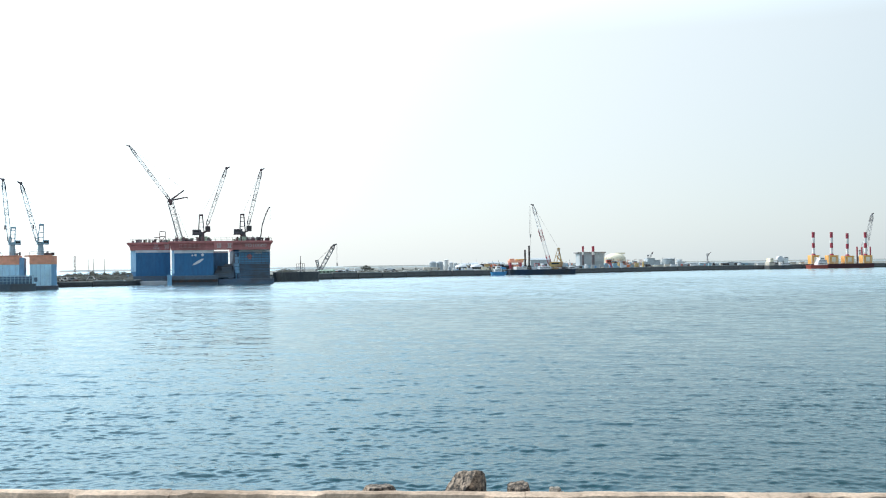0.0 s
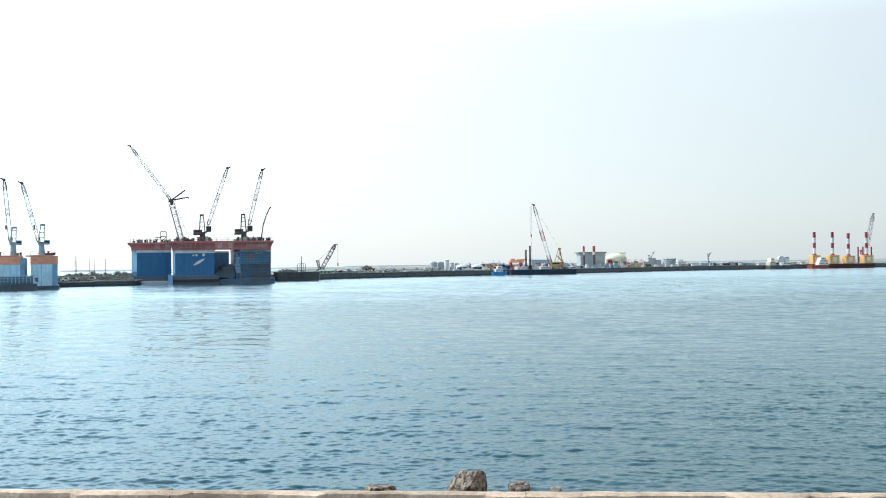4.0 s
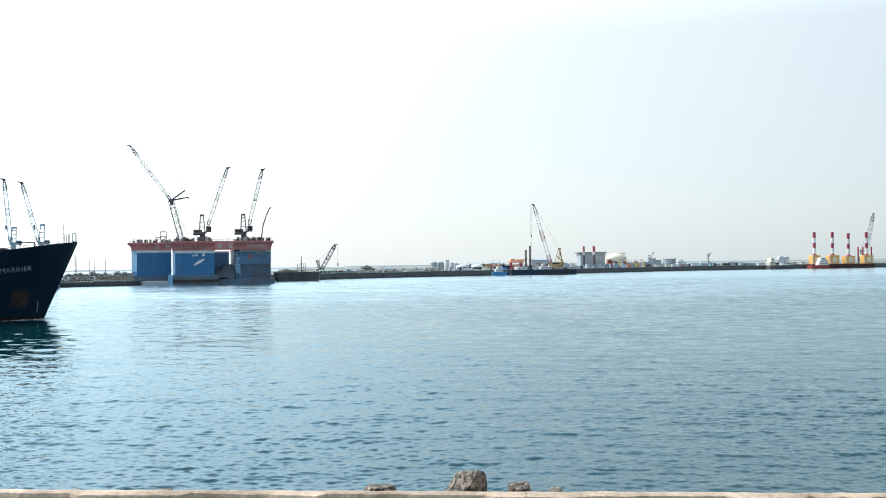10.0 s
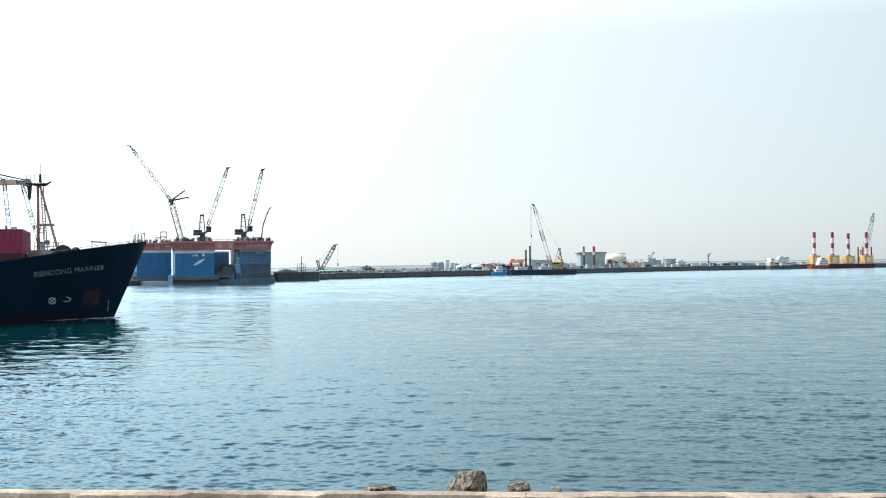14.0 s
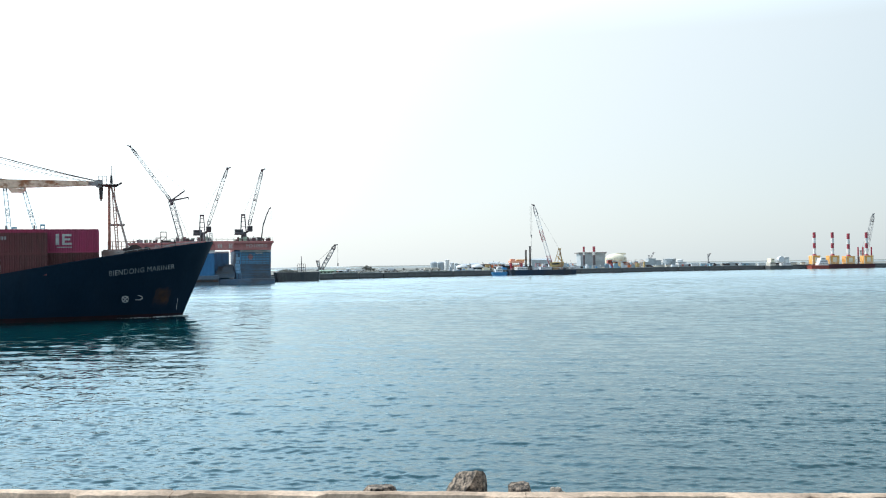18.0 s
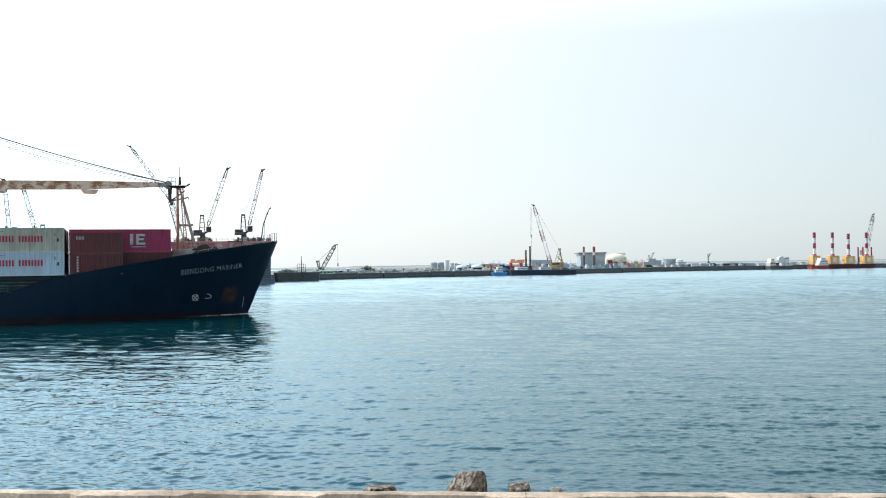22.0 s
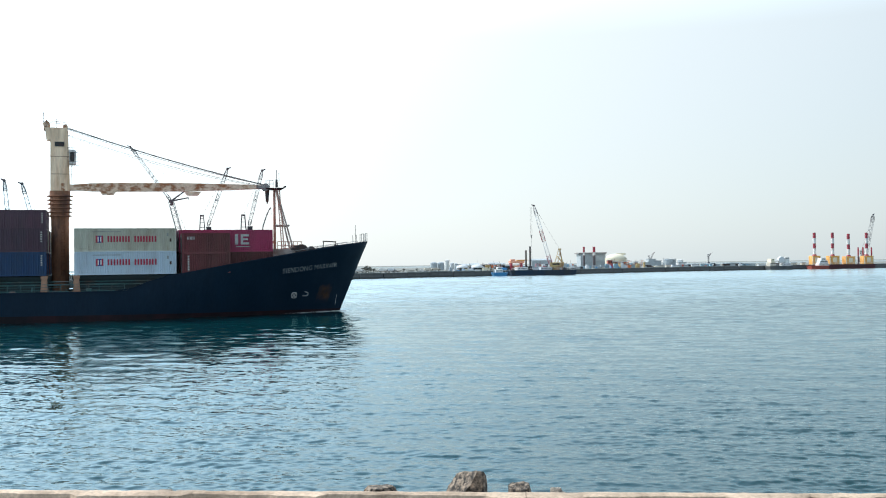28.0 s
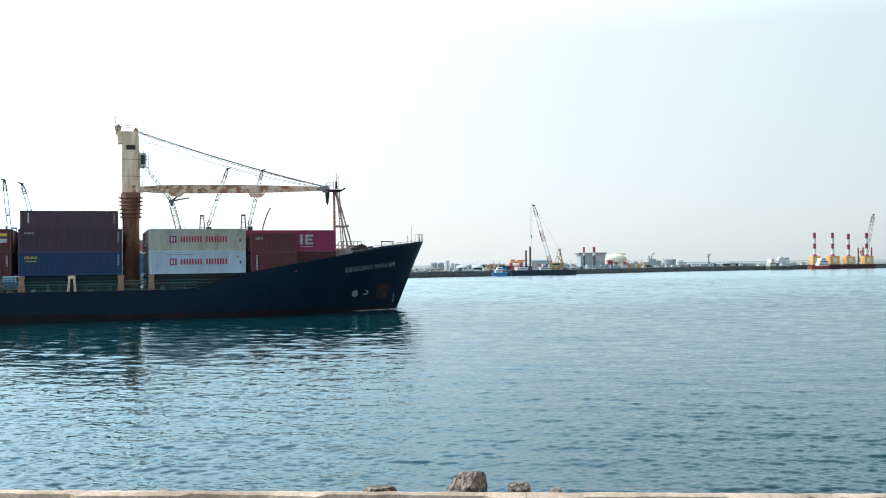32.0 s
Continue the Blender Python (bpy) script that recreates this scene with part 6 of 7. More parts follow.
for i, (px, d, sz) in enumerate([(108, 372, .8), (113, 380, 1.0), (119, 376, .9), (126, 385, 1.0), (134, 378, 1.1), (141, 384, .9), (148, 372, .8), (155, 390, 1.2), (163, 384, 1.0), (170, 380, .9), (178, 388, 1.1), (186, 382, .9), (193, 376, .8), (200, 388, 1.2), (207, 380, 1.0), (214, 386, 1.1), (221, 378, 1.0), (228, 385, 1.1),
                                 (491, 446, .9), (497, 448, 1.1), (503, 452, 1.2), (509, 447, 1.1), (515, 452, .9), (520, 449, .8), (640, 520, 1.3), (646, 522, 1.7), (652, 520, 1.4), (658, 524, 1.0), (634, 522, .9), (672, 560, 1.0), (690, 570, .9), (712, 580, .8), (735, 585, .8)]):
    tree((px - 784) * d / 1780, d + 4, i % 4, sz * (0.74 if px < 300 else 0.55), i * 67)
# the four patterns stand among them
for k, (px, d) in enumerate(((111, 390), (146, 392), (183, 394), (211, 393))):
    t = thing("tree", "low wind-bent coastal tree with grey-green leaves", "tree", ((px - 784) * d / 1780, d + 4, GL), 40 * k, "trees on the far shore")
    t.scale = (0.75, 0.75, 0.65)
    for p in TREE_MESH[k]:
        p.parent = t

# low scrub along the quay behind the docks
bm = bmesh.new()
rng = random.Random(12)
for k in range(5200):
    px = rng.uniform(100, 235) if k < 4100 else rng.uniform(490, 760)
    d = (rng.uniform(366, 400) if k < 4100 else shore_y((px - 784) * 0.27) + rng.uniform(6, 60))
    c = Vector(((px - 784) * d / 1780, d, (GL if px < 300 else G) + rng.uniform(0.0, 2.0 if px < 300 else 1.1)))
    u = Vector((rng.gauss(0, 1), rng.gauss(0, 1), rng.gauss(0, 1))).normalized() * rng.uniform(0.15, 0.4)
    v = u.orthogonal().normalized() * rng.uniform(0.15, 0.4)
    bm.faces.new([bm.verts.new(c + p) for p in (u, v, -u, -v)])
tagged(part("scrub", bm, "leaf"), "low grey-green scrub on the harbour ground", "scrub", kind="stuff")

# cars and vans behind the quay on the left
for px, d, m, h in ((117, 368, "white", 1.5), (124, 369, "white", 1.6), (131, 368, "grey_steel", 1.5), (163, 370, "white", 1.8), (158, 372, "grey_steel", 1.5), (180, 372, "dark_steel", 1.5), (111, 370, "dark_steel", 1.5)):
    vehicle("white parked car on the harbour ground" if m == "white" else "grey parked car on the harbour ground", (px - 784) * d / 1780, d, 4.4, h, m, turn=5)
for px, d, h, w in ((132, 420, 25, 0.7), (165, 470, 20, 0.5), (185, 470, 18, 0.5), (157, 480, 19, 0.4)):
    p = thing("radio_mast" if w > 0.6 else "lamp_mast", "slim grey lattice mast on the shore" if w > 0.6 else "thin grey lamp mast on the shore", "mast", ((px - 784) * d / 1780, d, GL))
    bm = bmesh.new()
    if w > 0.6:
        lattice(bm, (0, 0, 0), (0, 0, h * d / 1780 + 4.2), w, 0.5, w * 0.7, 10, 0.05)
    else:
        tube(bm, (0, 0, 0), (0, 0, h * d / 1780 + 4.2), 0.16, 0.08, n=6)
    part("pole", bm, "crane_dark", p)

# dark moored pontoon right of the docks, with a mast and a crawler crane behind
vessel("dumb_barge", "long dark moored barge beside the quay", -62.61, 431, 19.72, 9, 3.84, "quay", [], 18)
t = thing("signal_mast", "dark signal mast with a lattice cross stage", "mast", (-62.51, 441, G))
bm = bmesh.new()
tube(bm, (0, 0, 0), (0, 0, 8.16), 0.28, 0.12, n=8)
part("pole", bm, "crane_dark", t)
bm = bmesh.new()
for z in (1.73, 3.21, 4.70):
    tube(bm, (-1.73, 0, z), (1.73, 0, z), 0.08, n=5)
for x in (-1.73, -0.74, 0.87, 1.73):
    tube(bm, (x, 0, 0), (x, 0, 4.70), 0.09, n=5)
part("stage", bm, "crane_dark", t)
jib_crane("pale lattice crawler crane with lowered jib on the shore", (-59.18, 480, G), 0, (1.2, 1.4), (-1.61, 1.07, 1.2, 2.15), (-1.07, 5.91), (0.54, 1.61), (7.25, 13.43), "grey_steel", "crane_pale", 1.6, 14, 9.13, 0.14)
shed("shed", "pale green sheet-metal shed on the quay", "shed", -55.52, 476, 7.16, 8, 1.33, "green_roof", 0.6, 4, roof="green_roof")
for px, w, h, m, lab in ((593, 8, 4, "orange", "small rust-orange hut on the quay"), (600, 6, 5, "crane_dark", "small dark hut on the quay"), (607, 7, 4, "dock_white", "small white hut on the quay"), (613, 5, 8, "dock_white", "white site cabin on the quay"), (621, 9, 4, "beige", "beige site hut on the quay")):
    d = 482
    shed("site_hut", lab, "hut", (px - 784) * d / 1780, d + 2, w * d / 1780, 4, h * d / 1780, m, 0.3, 2)
for px, d, m, tr, lab in ((634, 492, "white", True, "white truck parked on the quay"), (676, 505, "white", True, "white truck parked on the quay"), (683, 507, "white", False, "white parked car on the quay"), (690, 508, "dock_white", True, "white truck parked on the quay"), (697, 508, "grey_steel", False, "grey parked car on the quay"), (757, 515, "beige", True, "beige truck parked on the quay"), (764, 516, "white", False, "white parked car on the quay"), (770, 517, "beige", True, "beige truck parked on the quay"), (745, 514, "white", False, "white parked car on the quay")):
    vehicle(lab, (px - 784) * d / 1780, d + 3, 4.6 if tr else 3.6, 2.1 if tr else 1.4, m, tr, 8)
# distant low bank behind
bm = bmesh.new()
for i in range(60):
    x0, x1 = -480 + 32 * i, -480 + 32 * (i + 1) + 0.4
    h0 = 1.6 + 1.2 * noise.noise(Vector((i * 0.37, 0, 0)))
    h1 = 1.6 + 1.2 * noise.noise(Vector(((i + 1) * 0.37, 0, 0)))
    wedge(bm, [(x0, 1250, G - 0.5), (x1, 1250, G - 0.5), (x1, 1300, G - 0.5), (x0, 1300, G - 0.5)], [(x0, 1262, G + h0), (x1, 1262, G + h1), (x1, 1288, G + h1), (x0, 1288, G + h0)])
tagged(part("far_bank", bm, "bank"), "low hazy bank beyond the harbour", "bank", kind="structure")

# grey silos and tanks
tank("blue-grey silo with rounded top", -6.61, 640, 2.23, 6.93 - G, "grey_clad", 1.15)
tank("blue-grey silo with rounded top", -2.23, 643, 2.16, 7.05 - G, "grey_clad", 0.93)
tank("tall white storage tank", 1.87, 650, 1.53, 8.65 - G, "white")
tank("pale round storage tank", 5.15, 655, 1.31, 6.78 - G, "dock_white")
tank("grey round storage tank", 7.89, 660, 1.10, 6.37 - G, "grey_clad")
for px, w, h, m, lab in ((811, 10, 10, "dock_white", "white flat-roofed harbour office"), (823, 12, 9, "beige", "beige low harbour building"), (838, 14, 10, "dock_white", "white low harbour warehouse"), (854, 10, 9, "beige", "beige low harbour building"), (872, 15, 11, "dock_white", "white low harbour warehouse"), (886, 12, 10, "beige", "beige low harbour warehouse"), (1000, 16, 7, "grey_clad", "grey low harbour shed"), (1013, 9, 6, "beige", "beige small harbour hut"), (918, 10, 8, "beige", "beige low harbour building")):
    d = 600
    shed("harbour_building", lab, "building", (px - 784) * d / 1780, d, w * d / 1780, 10, h * d / 1780, m, 0.8 if w > 11 else 0, 0)
# covered boats and white vessels on the quay side
for px in (815, 842):
    d = 531
    cover = thing("domed_shelter", "white domed shelter with a dark window band on the quay", "shelter", ((px - 783) * d / 1780, d, G + 1.86), 12, "domed shelters")
    cover.scale = (1.33, 1.33, 1.33)
    bm = bmesh.new()
    turned(bm, [(2.5 * math.cos(a) ** 1.5 + 0.02, 1.3 * math.sin(a)) for a in [radians(9 * q) for q in range(10)]], 20)
    part("dome", bm, "dock_white", cover)
    bm = bmesh.new()
    turned(bm, [(2.0, -0.75), (2.0, -0.02)], 20)
    part("window_band", bm, "glass", cover)
    bm = bmesh.new()
    turned(bm, [(2.4, -1.4), (2.3, -0.76)], 20)
    part("rim", bm, "white", cover)
    bm = bmesh.new()
    tube(bm, (0, 0, 1.25), (0, 0, 3.0), 0.07, 0.04, n=5)
    part("mast", bm, "white", cover)
for px, w, h, m in ((858, 3.5, 11, "barge_red"), (868, 8, 8, "dark_steel"), (851, 4, 7, "dock_white"), (897, 7, 8, "dark_steel"), (880, 6, 6, "crane_teal")):
    d = 535
    shed("stacked_cargo", "stacked cargo boxes on the quay", "cargo", (px - 784) * d / 1780, d + 4, w * d / 1780, 4, h * d / 1780, m, 0, 0)
vessel("harbour_launch", "bright blue harbour launch with white cabin", 28.59, 516, 8.41, 4.5, 1.9, "boat_blue", [(-2.5, 1.2, 1.9, 3.5, "white"), (-1.6, 0.4, 3.5, 4.7, "white")], 10, [(-0.8, 7)])
# crane barge
vessel("crane_barge", "dark blue crane barge with deck cargo", 52.18, 537, 37.27, 14, 2.77, "barge_blue", [(-14.5, -9, 2.77, 2.77 + 1.6, "white"), (-2, 4, 2.77, 2.77 + 1.6, "dock_white"), (14, 17.5, 2.77, 2.77 + 1.3, "dock_white")], 9)
ZB = 2.76
for px, top in ((929, 440), (936.3, 433)):
    p = thing("spud_pile", "tall black steel spud pile on the barge", "pile", ((px - 784) * 539 / 1780, 539, ZB), group="spud piles")
    bm = bmesh.new()
    tube(bm, (0, 0, 0), (0, 0, (475 - top) * 539 / 1780), 0.48, n=14)
    part("shaft", bm, "dark_steel", p)
    bm = bmesh.new()
    box(bm, -0.9, 0.9, -0.9, 0.9, 0, 2.2, 0.1)
    part("guide", bm, "dark_steel", p)
t = thing("portal_frame", "orange and yellow portal frame on the barge", "gantry", (38.71, 540, ZB), 9)
for x in (-3.0, 2.6):
    bm = bmesh.new()
    box(bm, x - 0.5, x + 0.5, -2, 2, 0, 3.8, 0.08)
    part("leg", bm, "red", t)
bm = bmesh.new()
box(bm, -3.8, 4.0, -2.2, 2.2, 3.8, 5.0, 0.1)
box(bm, -3.2, -0.8, -1.5, 1.5, 5.0, 5.9, 0.1)
part("beam", bm, "dock_orange", t)
bm = bmesh.new()
box(bm, 0.2, 5.8, -1.8, 1.8, 5.0, 5.6, 0.1)
part("platform", bm, "yellow", t)
bm = bmesh.new()
box(bm, -1.8, 1.4, -1.5, 1.5, 0, 2.6, 0.1)
part("cabin", bm, "dock_orange", t)
shed("grey_warehouse", "long blue-grey warehouse behind the barge", "warehouse", 62.06, 640, 12.94, 20, 8.16 - G, "grey_clad", 1.0, 0)
k = 538 / 1780
c = jib_crane("yellow crawler crane with red and white lattice jib on the barge", (59.73, 538, ZB), 0, (1.6, 1.5), (-10 * k, 12 * k, 1.3, 13 * k), (7 * k, 36 * k), (-8 * k, 6 * k), (-11.35, (476 - 362) * k), "dusty_yellow", "dock_white", 1.6, 24, 0, 0.065)
bm = bmesh.new()
fa, fb = Vector((-8 * k, 0, 6 * k)), Vector((-11.35, 0, (476 - 364) * k))
lattice(bm, fa.lerp(fb, 0.02) + Vector((0.05, -0.05, 0)), fa.lerp(fb, 0.18), 1.3, 1.8, 1.8, 5, 0.09)
lattice(bm, fa.lerp(fb, 0.42), fa.lerp(fb, 0.60), 1.75, 1.75, 1.75, 5, 0.09)
part("red_boom_section", bm, "red", c)
bm = bmesh.new()
tube(bm, (7 * k, 0, 36 * k), (13 * k, 0, 6 * k), 0.35, n=8)
tube(bm, (12 * k, 0, 12 * k), (3 * k, 0, 24 * k), 0.3, n=8)
box(bm, 10 * k, 14 * k, -1.2, 1.2, 8 * k, 14 * k, 0.2)
part("back_mast", bm, "dusty_yellow", c)
bm = bmesh.new()
for x in (-44 * k, -41.5 * k):
    tube(bm, (x, 0, 112 * k), (x, 0, 62 * k), 0.05, n=4)
tube(bm, (-42.5 * k, 0, 62 * k), (-42.5 * k, 0, 57 * k), 0.4, 0.3, n=8)
tube(bm, (-42.5 * k, 0, 57 * k), (-42.5 * k, 0, 14 * k), 0.04, n=4)
part("hook_rope", bm, "rope", c)
for i, (px, w, h, m, lab) in enumerate(((962, 6, 7, "red", "red winch on the barge deck"), (965, 4, 10, "dark_steel", "dark machinery on the barge deck"), (945, 9, 4, "dock_white", "white deck box on the barge"), (953, 6, 5, "grey_steel", "grey deck box on the barge"), (997, 7, 4, "crane_dark", "dark deck box on the barge"), (1008, 10, 3, "grey_steel", "grey deck box on the barge"))):
    shed("deck_box", lab, "deck box", (px - 784) * k, 537, w * k, 3, h * k, m, 0, 0, z=ZB)

# power station with two stacks, and the domed tank
d = 800
k = d / 1780
p = shed("power_station", "grey-clad power station hall with flat roof", "power station", 118.48, d, 44 * k, 24, 12.97 - G, "grey_clad", 0, 0)
bm = bmesh.new()
box(bm, -26 * k, 24 * k, -1.5, 25.5, 12.97 - G + 0.4, 13.87 - G + 0.4)
part("roof_slab", bm, "grey_steel", p)
for px in (1031.5, 1049.5):
    s = thing("chimney_stack", "dark power station stack with red top band", "chimney", ((px - 784) * 790 / 1780, 790, G), group="power station stacks")
    zt2 = 6.48 + 790 * (463.5 - 436) / 1780 - G
    banded(s, 1.05 if px > 1040 else 0.8, [(-0.2, zt2 * 0.58, "crane_dark"), (zt2 * 0.58 + 0.003, zt2 * 0.73, "white"), (zt2 * 0.73 + 0.003, zt2, "red")])
tank("cream domed gas storage tank", 134.79, 790, 8.33, 8.60 - G, "cream", 4.38)
t = thing("tank_platform", "pale inspection platform on the domed tank's roof", "platform", (138.74, 790, 12.55))
bm = bmesh.new()
box(bm, -3.4, 3.8, -1, 1, -0.6, 0.8, 0.1)
part("cabin", bm, "cream", t)
for i, (px, y0, w, m) in enumerate(((1078, 460, 8, "barge_red"), (1086, 463, 9, "maroon"), (1096, 464, 8, "beige"), (1103, 463, 7, "orange"), (1109, 466, 8, "barge_red"), (1117, 466, 6, "beige"), (1124, 463, 6, "grey_clad"), (1132, 467, 9, "grey_clad"), (1100, 468, 12, "orange"))):
    d = 640
    shed("process_unit", "red and orange process plant unit" if m in ("barge_red", "orange", "maroon") else "grey steel process plant unit", "plant unit", (px - 784) * d / 1780, d, w * d / 1780, 6, 6.48 + d * (467 - 0.01349 * (px - 784) - y0) / 1780 - G, m, 0, 2, 2)
for i in range(26):
    rngx = 1072 + (i * 37) % 62
    d = 630
    q = thing("pipe_rack", "rusty vertical pipe on the process plant", "pipe", ((rngx - 784) * d / 1780, d - 3, G), group="process pipes")
    bm = bmesh.new()
    h = 2.0 + (i * 53 % 17) * 0.18
    tube(bm, (0, 0, 0), (0, 0, h), 0.14, n=6)
    tube(bm, (0, 0, h), (1.6, 0, h), 0.12, n=6)
    part("pipe", bm, ("orange", "grey_steel", "beige")[i % 3], q)
for px, y0, w, m, lab in ((1152, 458, 13, "grey_clad", "blue-grey flat-roofed plant building"), (1163, 461, 10, "grey_clad", "blue-grey flat-roofed plant building"), (1140, 464, 10, "grey_clad", "grey low plant building"), (1206, 464, 14, "dock_white", "white flat-roofed plant building")):
    d = 760
    shed("plant_building", lab, "building", (px - 784) * d / 1780, d, w * d / 1780, 10, 6.48 + d * (467 - 0.01349 * (px - 784) - y0) / 1780 - G, m, 0, 0)
tank("grey storage tank with a dark rim", 170.19, 760, 4.70, 7.60 - G, "grey_clad")
tank("white round storage tank", 180.22, 770, 2.60, 7.07 - G, "white")
jib_crane("small grey crane beyond the plant", (158.90, 780, G), 0, (0.6, 3), (-0.88, 0.88, 3, 5), (0, 8), (0.4, 4), (3.51, 13.05 - G), "crane_pale", "crane_pale", 0.8, 8, 0, 0.06)
jib_crane("small grey tower crane on the breakwater", (199.65, 760, G), 0, (0.22, 10.19 - G), (-0.85, 0.85, 1, 3), (0, 11.04 - G), (0, 9.33 - G), (1.71, 11.90 - G), "crane_pale", "crane_pale", 0.6, 5, 0, 0.06)
shed("site_hut", "long white site hut on the breakwater", "hut", 184.68, 700, 6.29, 5, 1.57, "dock_white", 0.4, 4)
rng = random.Random(31)
for i in range(34):
    px = 1005 + i * 12.5 + rng.uniform(-4, 4)
    if 1352 < px < 1402:
        continue
    d = shore_y((px - 784) * 0.36) + rng.uniform(4, 14)
    w, h = rng.uniform(2.5, 6), rng.uniform(0.9, 2.2)
    shed("quay_stack", "low stack of pale goods on the quay", "cargo", (px - 784) * d / 1780, d, w, 3, h, rng.choice(("dock_white", "grey_clad", "beige", "crane_teal", "dark_steel")), 0, 0)

# dredger and jack-up barge with banded piles
kd = 665 / 1780
vessel("dredger", "sand-coloured dredger moored at the breakwater", 220.77, 662, 46 * kd, 9, 2.4, "quay", [(-21 * kd, -11 * kd, 2.4, 4.8, "beige"), (-19 * kd, -13 * kd, 4.8, 7.2, "cream"), (3 * kd, 17 * kd, 2.4, 4.2, "dock_white"), (6 * kd, 14 * kd, 4.2, 8.0, "white")], 5, [(8 * kd, 10.5)])
t = thing("spoil_drum", "pale round drum screen on the dredger", "drum", (221.14, 661, 4.35), 5)
bm = bmesh.new()
tube(bm, (0, -1.5, 2.1), (0, 1.5, 2.1), 2.1, n=18)
part("drum", bm, "dock_white", t)
kj = 676 / 1780
vessel("jack_up_barge", "long maroon barge carrying yellow foundations", 266.42, 676, 116 * kj, 14, 2.88, "maroon", [], 4)
vessel("tug_boat", "red-hulled support vessel with white superstructure", 247.18, 664, 36 * kj, 8, 2.21, "barge_red", [(-3 * kj, 14 * kj, 2.21, 3.9, "white"), (-1 * kj, 13 * kj, 3.92, 5.6, "dock_white"), (1 * kj, 9 * kj, 5.62, 7.2, "white")], 4, [(5 * kj, 9.6), (11 * kj, 8.0)])
ZJ = 2.87
for px, w, yt, yb, m in ((1439.0, 15, 411, 452, 0), (1471.0, 18, 411, 452, 0), (1499.0, 17, 413, 453, 0), (1531.0, 17, 411, 452, 0)):
    d = 677
    k = d / 1780
    yhp = 467 - 0.01349 * (px - 784)
    zt3 = 6.48 + d * (yhp - yt) / 1780 - ZJ
    zm = 6.48 + d * (yhp - yb) / 1780 - ZJ
    f = thing("pile_foundation", "yellow steel foundation with red and white banded pile", "foundation", ((px - 784 + 0.4) * k, d, ZJ), 4, "foundations on the barge")
    bm = bmesh.new()
    box(bm, -w * k / 2, w * k / 2, -3, 3, 0, zm, 0.15)
    j = part("jacket", bm, "yellow", f)
    for x in (-w * k / 2, w * k / 2 - 0.5):
        bm = bmesh.new()
        box(bm, x, x + 0.5, -3.2, -3.0, 0, zm)
        part("post", bm, "cream", j)
    bm = bmesh.new()
    box(bm, -w * k * 0.2, w * k * 0.22, -3.06, -3.0, zm * 0.25, zm * 0.8)
    part("panel", bm, "cream", j)
    bm = bmesh.new()
    tube(bm, (0, 0, zm), (0, 0, zm + 1.0), 1.5, 1.1, n=16)
    part("collar", bm, "red", f)
    n = zt3 - zm - 1.0
    banded(f, 0.98, [(zm + 1.0, zm + 1.0 + n * 0.27, "white"), (zm + 1.0 + n * 0.27 + .003, zm + 1.0 + n * 0.5, "red"), (zm + 1.0 + n * 0.5 + .003, zm + 1.0 + n * 0.74, "white"), (zm + 1.0 + n * 0.74 + .003, zt3, "red")], n=18)
for px, yt in ((1516.5, 437), (1525, 437), (1540, 437)):
    d = 684
    f = thing("red_pile", "slim red-topped steel pile on the barge", "pile", ((px - 784) * d / 1780, d, ZJ), group="slim piles")
    z = 6.48 + d * (457 - yt) / 1780 - ZJ
    banded(f, 0.5, [(-6, z * 0.5, "crane_dark"), (z * 0.5 + .003, z, "red")], n=12)
jib_crane("grey lattice crane behind the foundation barge", (291.64, 700, G), 0, (1.2, 2), (-3.15, 2.36, 1.5, 5), (-1.57, 9), (1, 3), (7.47, 37.05 - G), "crane_dark", "crane_pale", 2.0, 18, 0, 0.09)

rng = random.Random(77)
labels = {"dock_white": "white crate stack on the quay edge", "grey_clad": "grey crate stack on the quay edge", "beige": "beige crate stack on the quay edge", "dark_steel": "dark machinery lump on the quay edge", "boat_blue": "blue drum stack on the quay edge", "barge_red": "rusty red crate on the quay edge", "cream": "cream crate stack on the quay edge"}
for i in range(90):
    px = rng.choice((rng.uniform(860, 1010), rng.uniform(795, 1020), rng.uniform(795, 930), rng.uniform(1020, 1430)))
    x = (px - 784) * shore_y((px - 784) * 0.3) / 1780
    d = shore_y(x) + rng.uniform(2.5, 9)
    m = rng.choice(("dock_white", "dock_white", "grey_clad", "beige", "dark_steel", "boat_blue", "barge_red", "cream", "dark_steel"))
    c = thing("quay_clutter", labels[m], "cargo", (x, d, G), rng.uniform(-10, 25), "clutter on the quay")
    bm = bmesh.new()
    w, h = rng.uniform(0.8, 3.0), rng.uniform(0.5, 1.8)
    if rng.random() < 0.3:
        turned(bm, [(w * 0.4, -0.05), (w * 0.42, h * 0.5), (w * 0.4, h)], 10)
    else:
        box(bm, -w / 2, w / 2, -0.8, 0.8, -0.05, h, 0.08)
        if rng.random() < 0.5:
            box(bm, -w / 2 + 0.2, w * 0.2, -0.6, 0.6, h, h + rng.uniform(0.3, 0.9), 0.06)
    part("crate", bm, m, c)


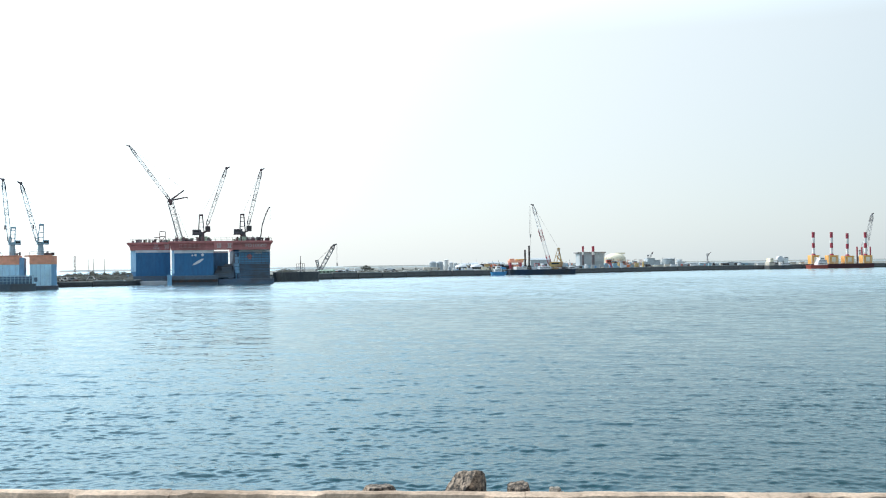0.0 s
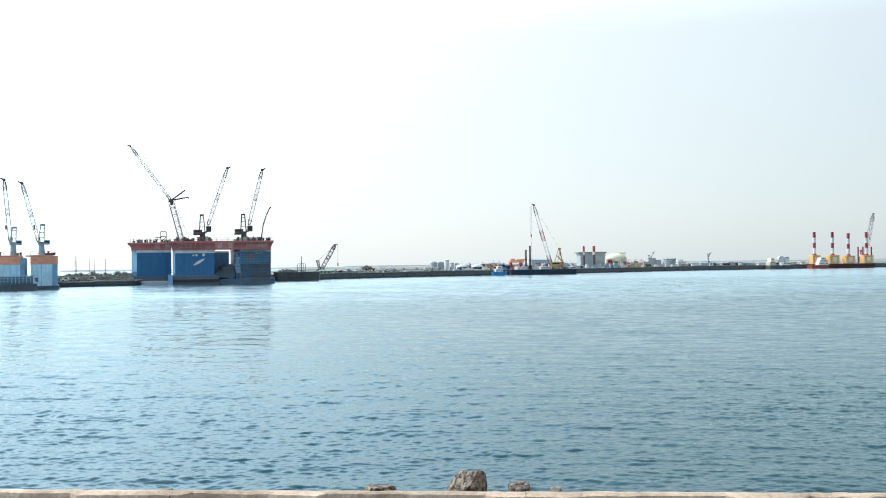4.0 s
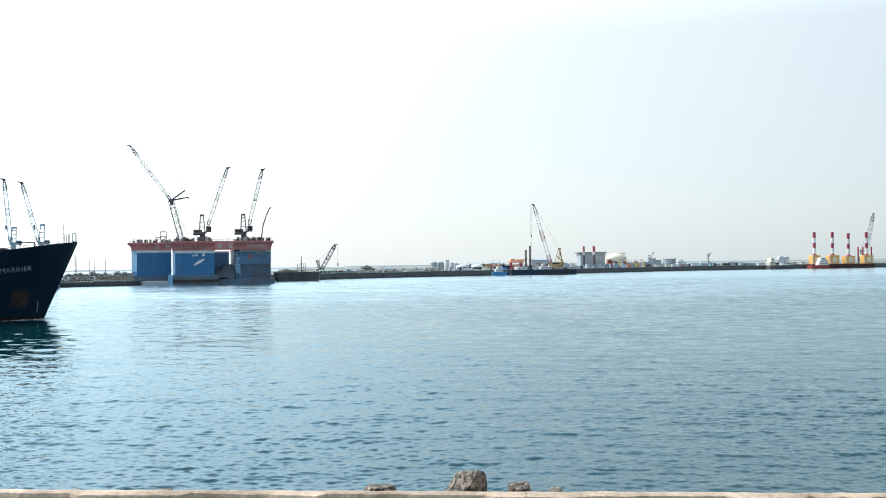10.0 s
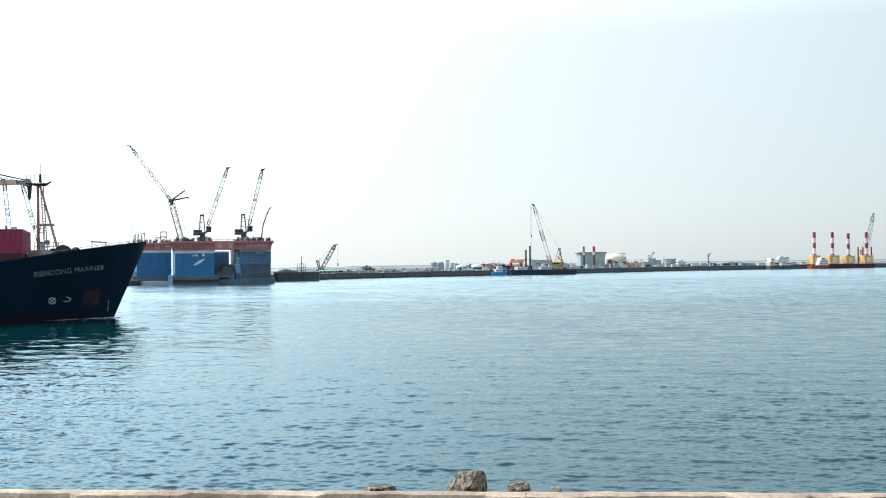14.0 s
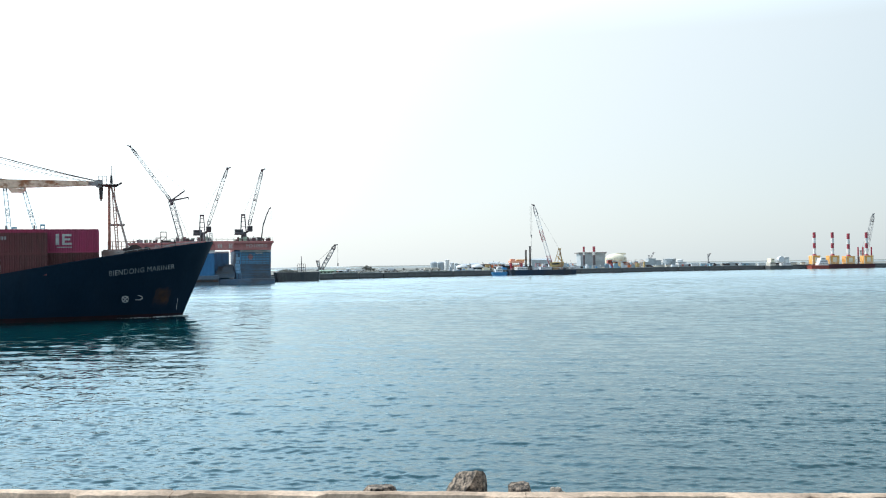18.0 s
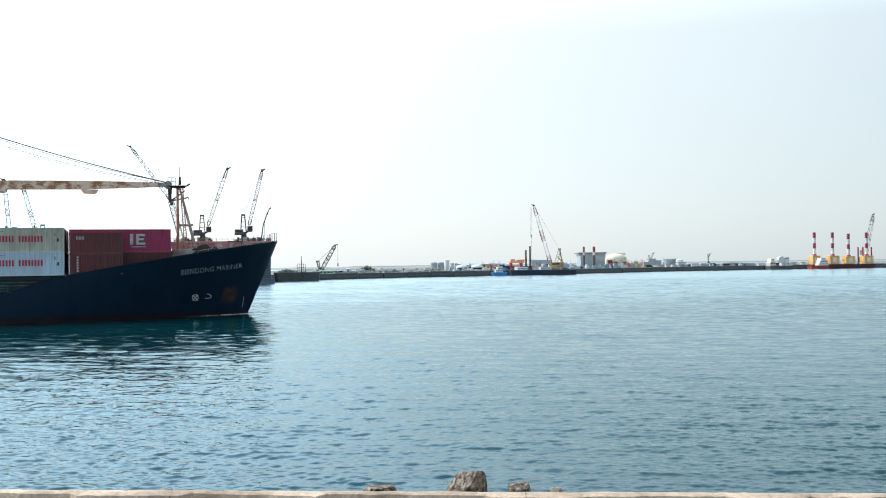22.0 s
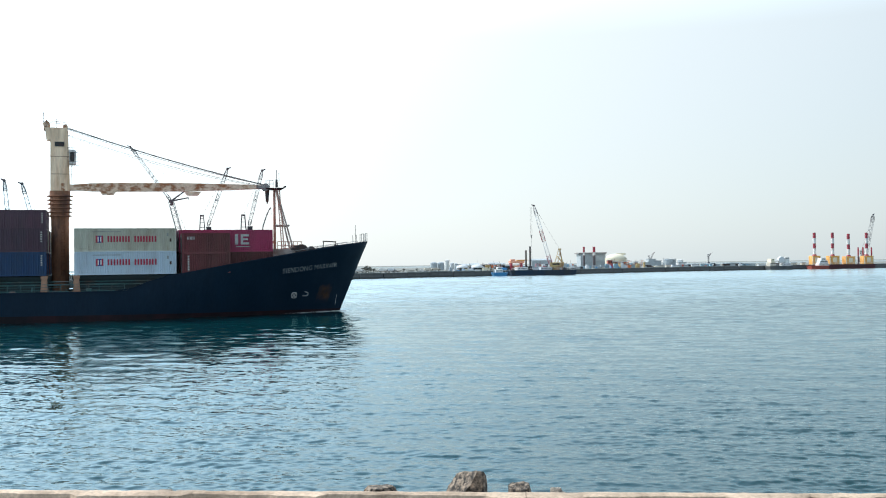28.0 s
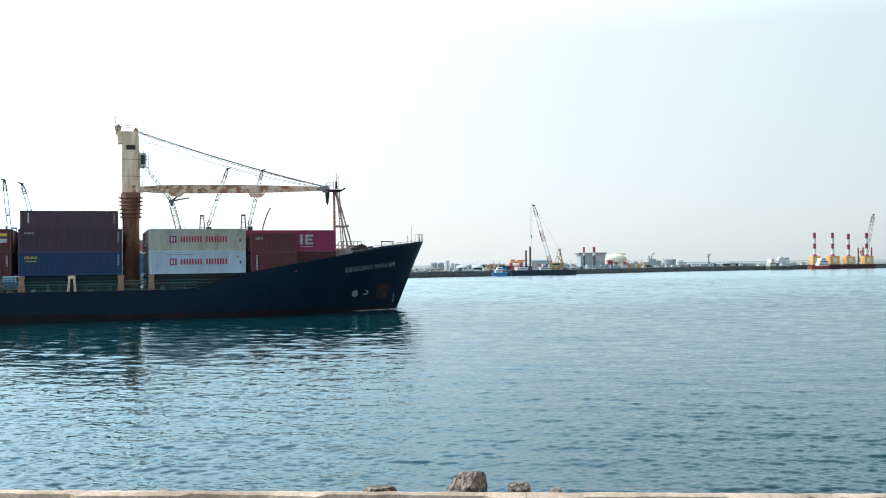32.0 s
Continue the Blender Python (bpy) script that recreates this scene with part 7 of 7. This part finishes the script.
# cargo gear along the working quay: frames, drums and stacked goods
rng = random.Random(58)
gear = {"red": "red steel frame on the working quay", "dock_white": "white goods stack on the working quay", "dusty_yellow": "dusty yellow machine on the working quay", "dark_steel": "dark steel frame on the working quay", "grey_clad": "grey goods stack on the working quay", "orange": "orange machine on the working quay", "crane_teal": "pale blue goods stack on the working quay"}
for i in range(110):
    px = rng.choice((rng.uniform(850, 915), rng.uniform(795, 1015), rng.uniform(940, 1010), rng.uniform(1060, 1140)))
    x = (px - 784) * 0.305
    d = shore_y(x) + rng.uniform(8, 26)
    m = rng.choice(("red", "dock_white", "dock_white", "dusty_yellow", "dark_steel", "dark_steel", "grey_clad", "orange", "crane_teal"))
    c = thing("quay_gear", gear[m], "cargo", ((px - 784) * d / 1780, d, G), rng.uniform(-12, 25), "gear on the working quay")
    w, h = rng.uniform(0.8, 3.4), rng.uniform(1.0, 3.6)
    bm = bmesh.new()
    if m in ("red", "dark_steel") and rng.random() < 0.6:
        for fx in (-w / 2, w / 2):
            for fy in (-0.7, 0.7):
                box(bm, fx - 0.12, fx + 0.12, fy - 0.12, fy + 0.12, -0.05, h)
        box(bm, -w / 2 - 0.12, w / 2 + 0.12, -0.82, 0.82, h, h + 0.3)
        box(bm, -w / 2, w / 2, -0.1, 0.1, h * 0.45, h * 0.45 + 0.2)
        part("frame", bm, m, c)
    else:
        tiers = rng.randint(1, 3)
        for k in range(tiers):
            q = rng.uniform(0.55, 1.0) * w / 2
            o = rng.uniform(-0.2, 0.2)
            box(bm, o - q, o + q, -0.9, 0.9, -0.05 + h * k / tiers, h * (k + 1) / tiers - 0.06, 0.05)
        part("crate", bm, m, c)
        if rng.random() < 0.4:
            bm = bmesh.new()
            tube(bm, (0, 0, h - 0.3), (rng.uniform(-0.8, 0.8), 0, h + rng.uniform(0.6, 2.4)), 0.10, 0.06, n=5)
            part("arm", bm, "dark_steel", c)


# ---- what moves: the ship with its cargo, and the drifting water ----
def motions():
    for ob, local in [(SHIP, Matrix.Identity(4))] + CARGO:
        walk(ob, [(t, pose(x, y, 0, 0, 0, a) @ local) for t, x, y, a in SHIP_ROWS])
    walk(WATER, [(0.0, pose(4.0, 2.0, 0)), (16.0, pose(0, -1.5, 0)), (32.0, pose(-4.0, -5.0, 0))])


motions()
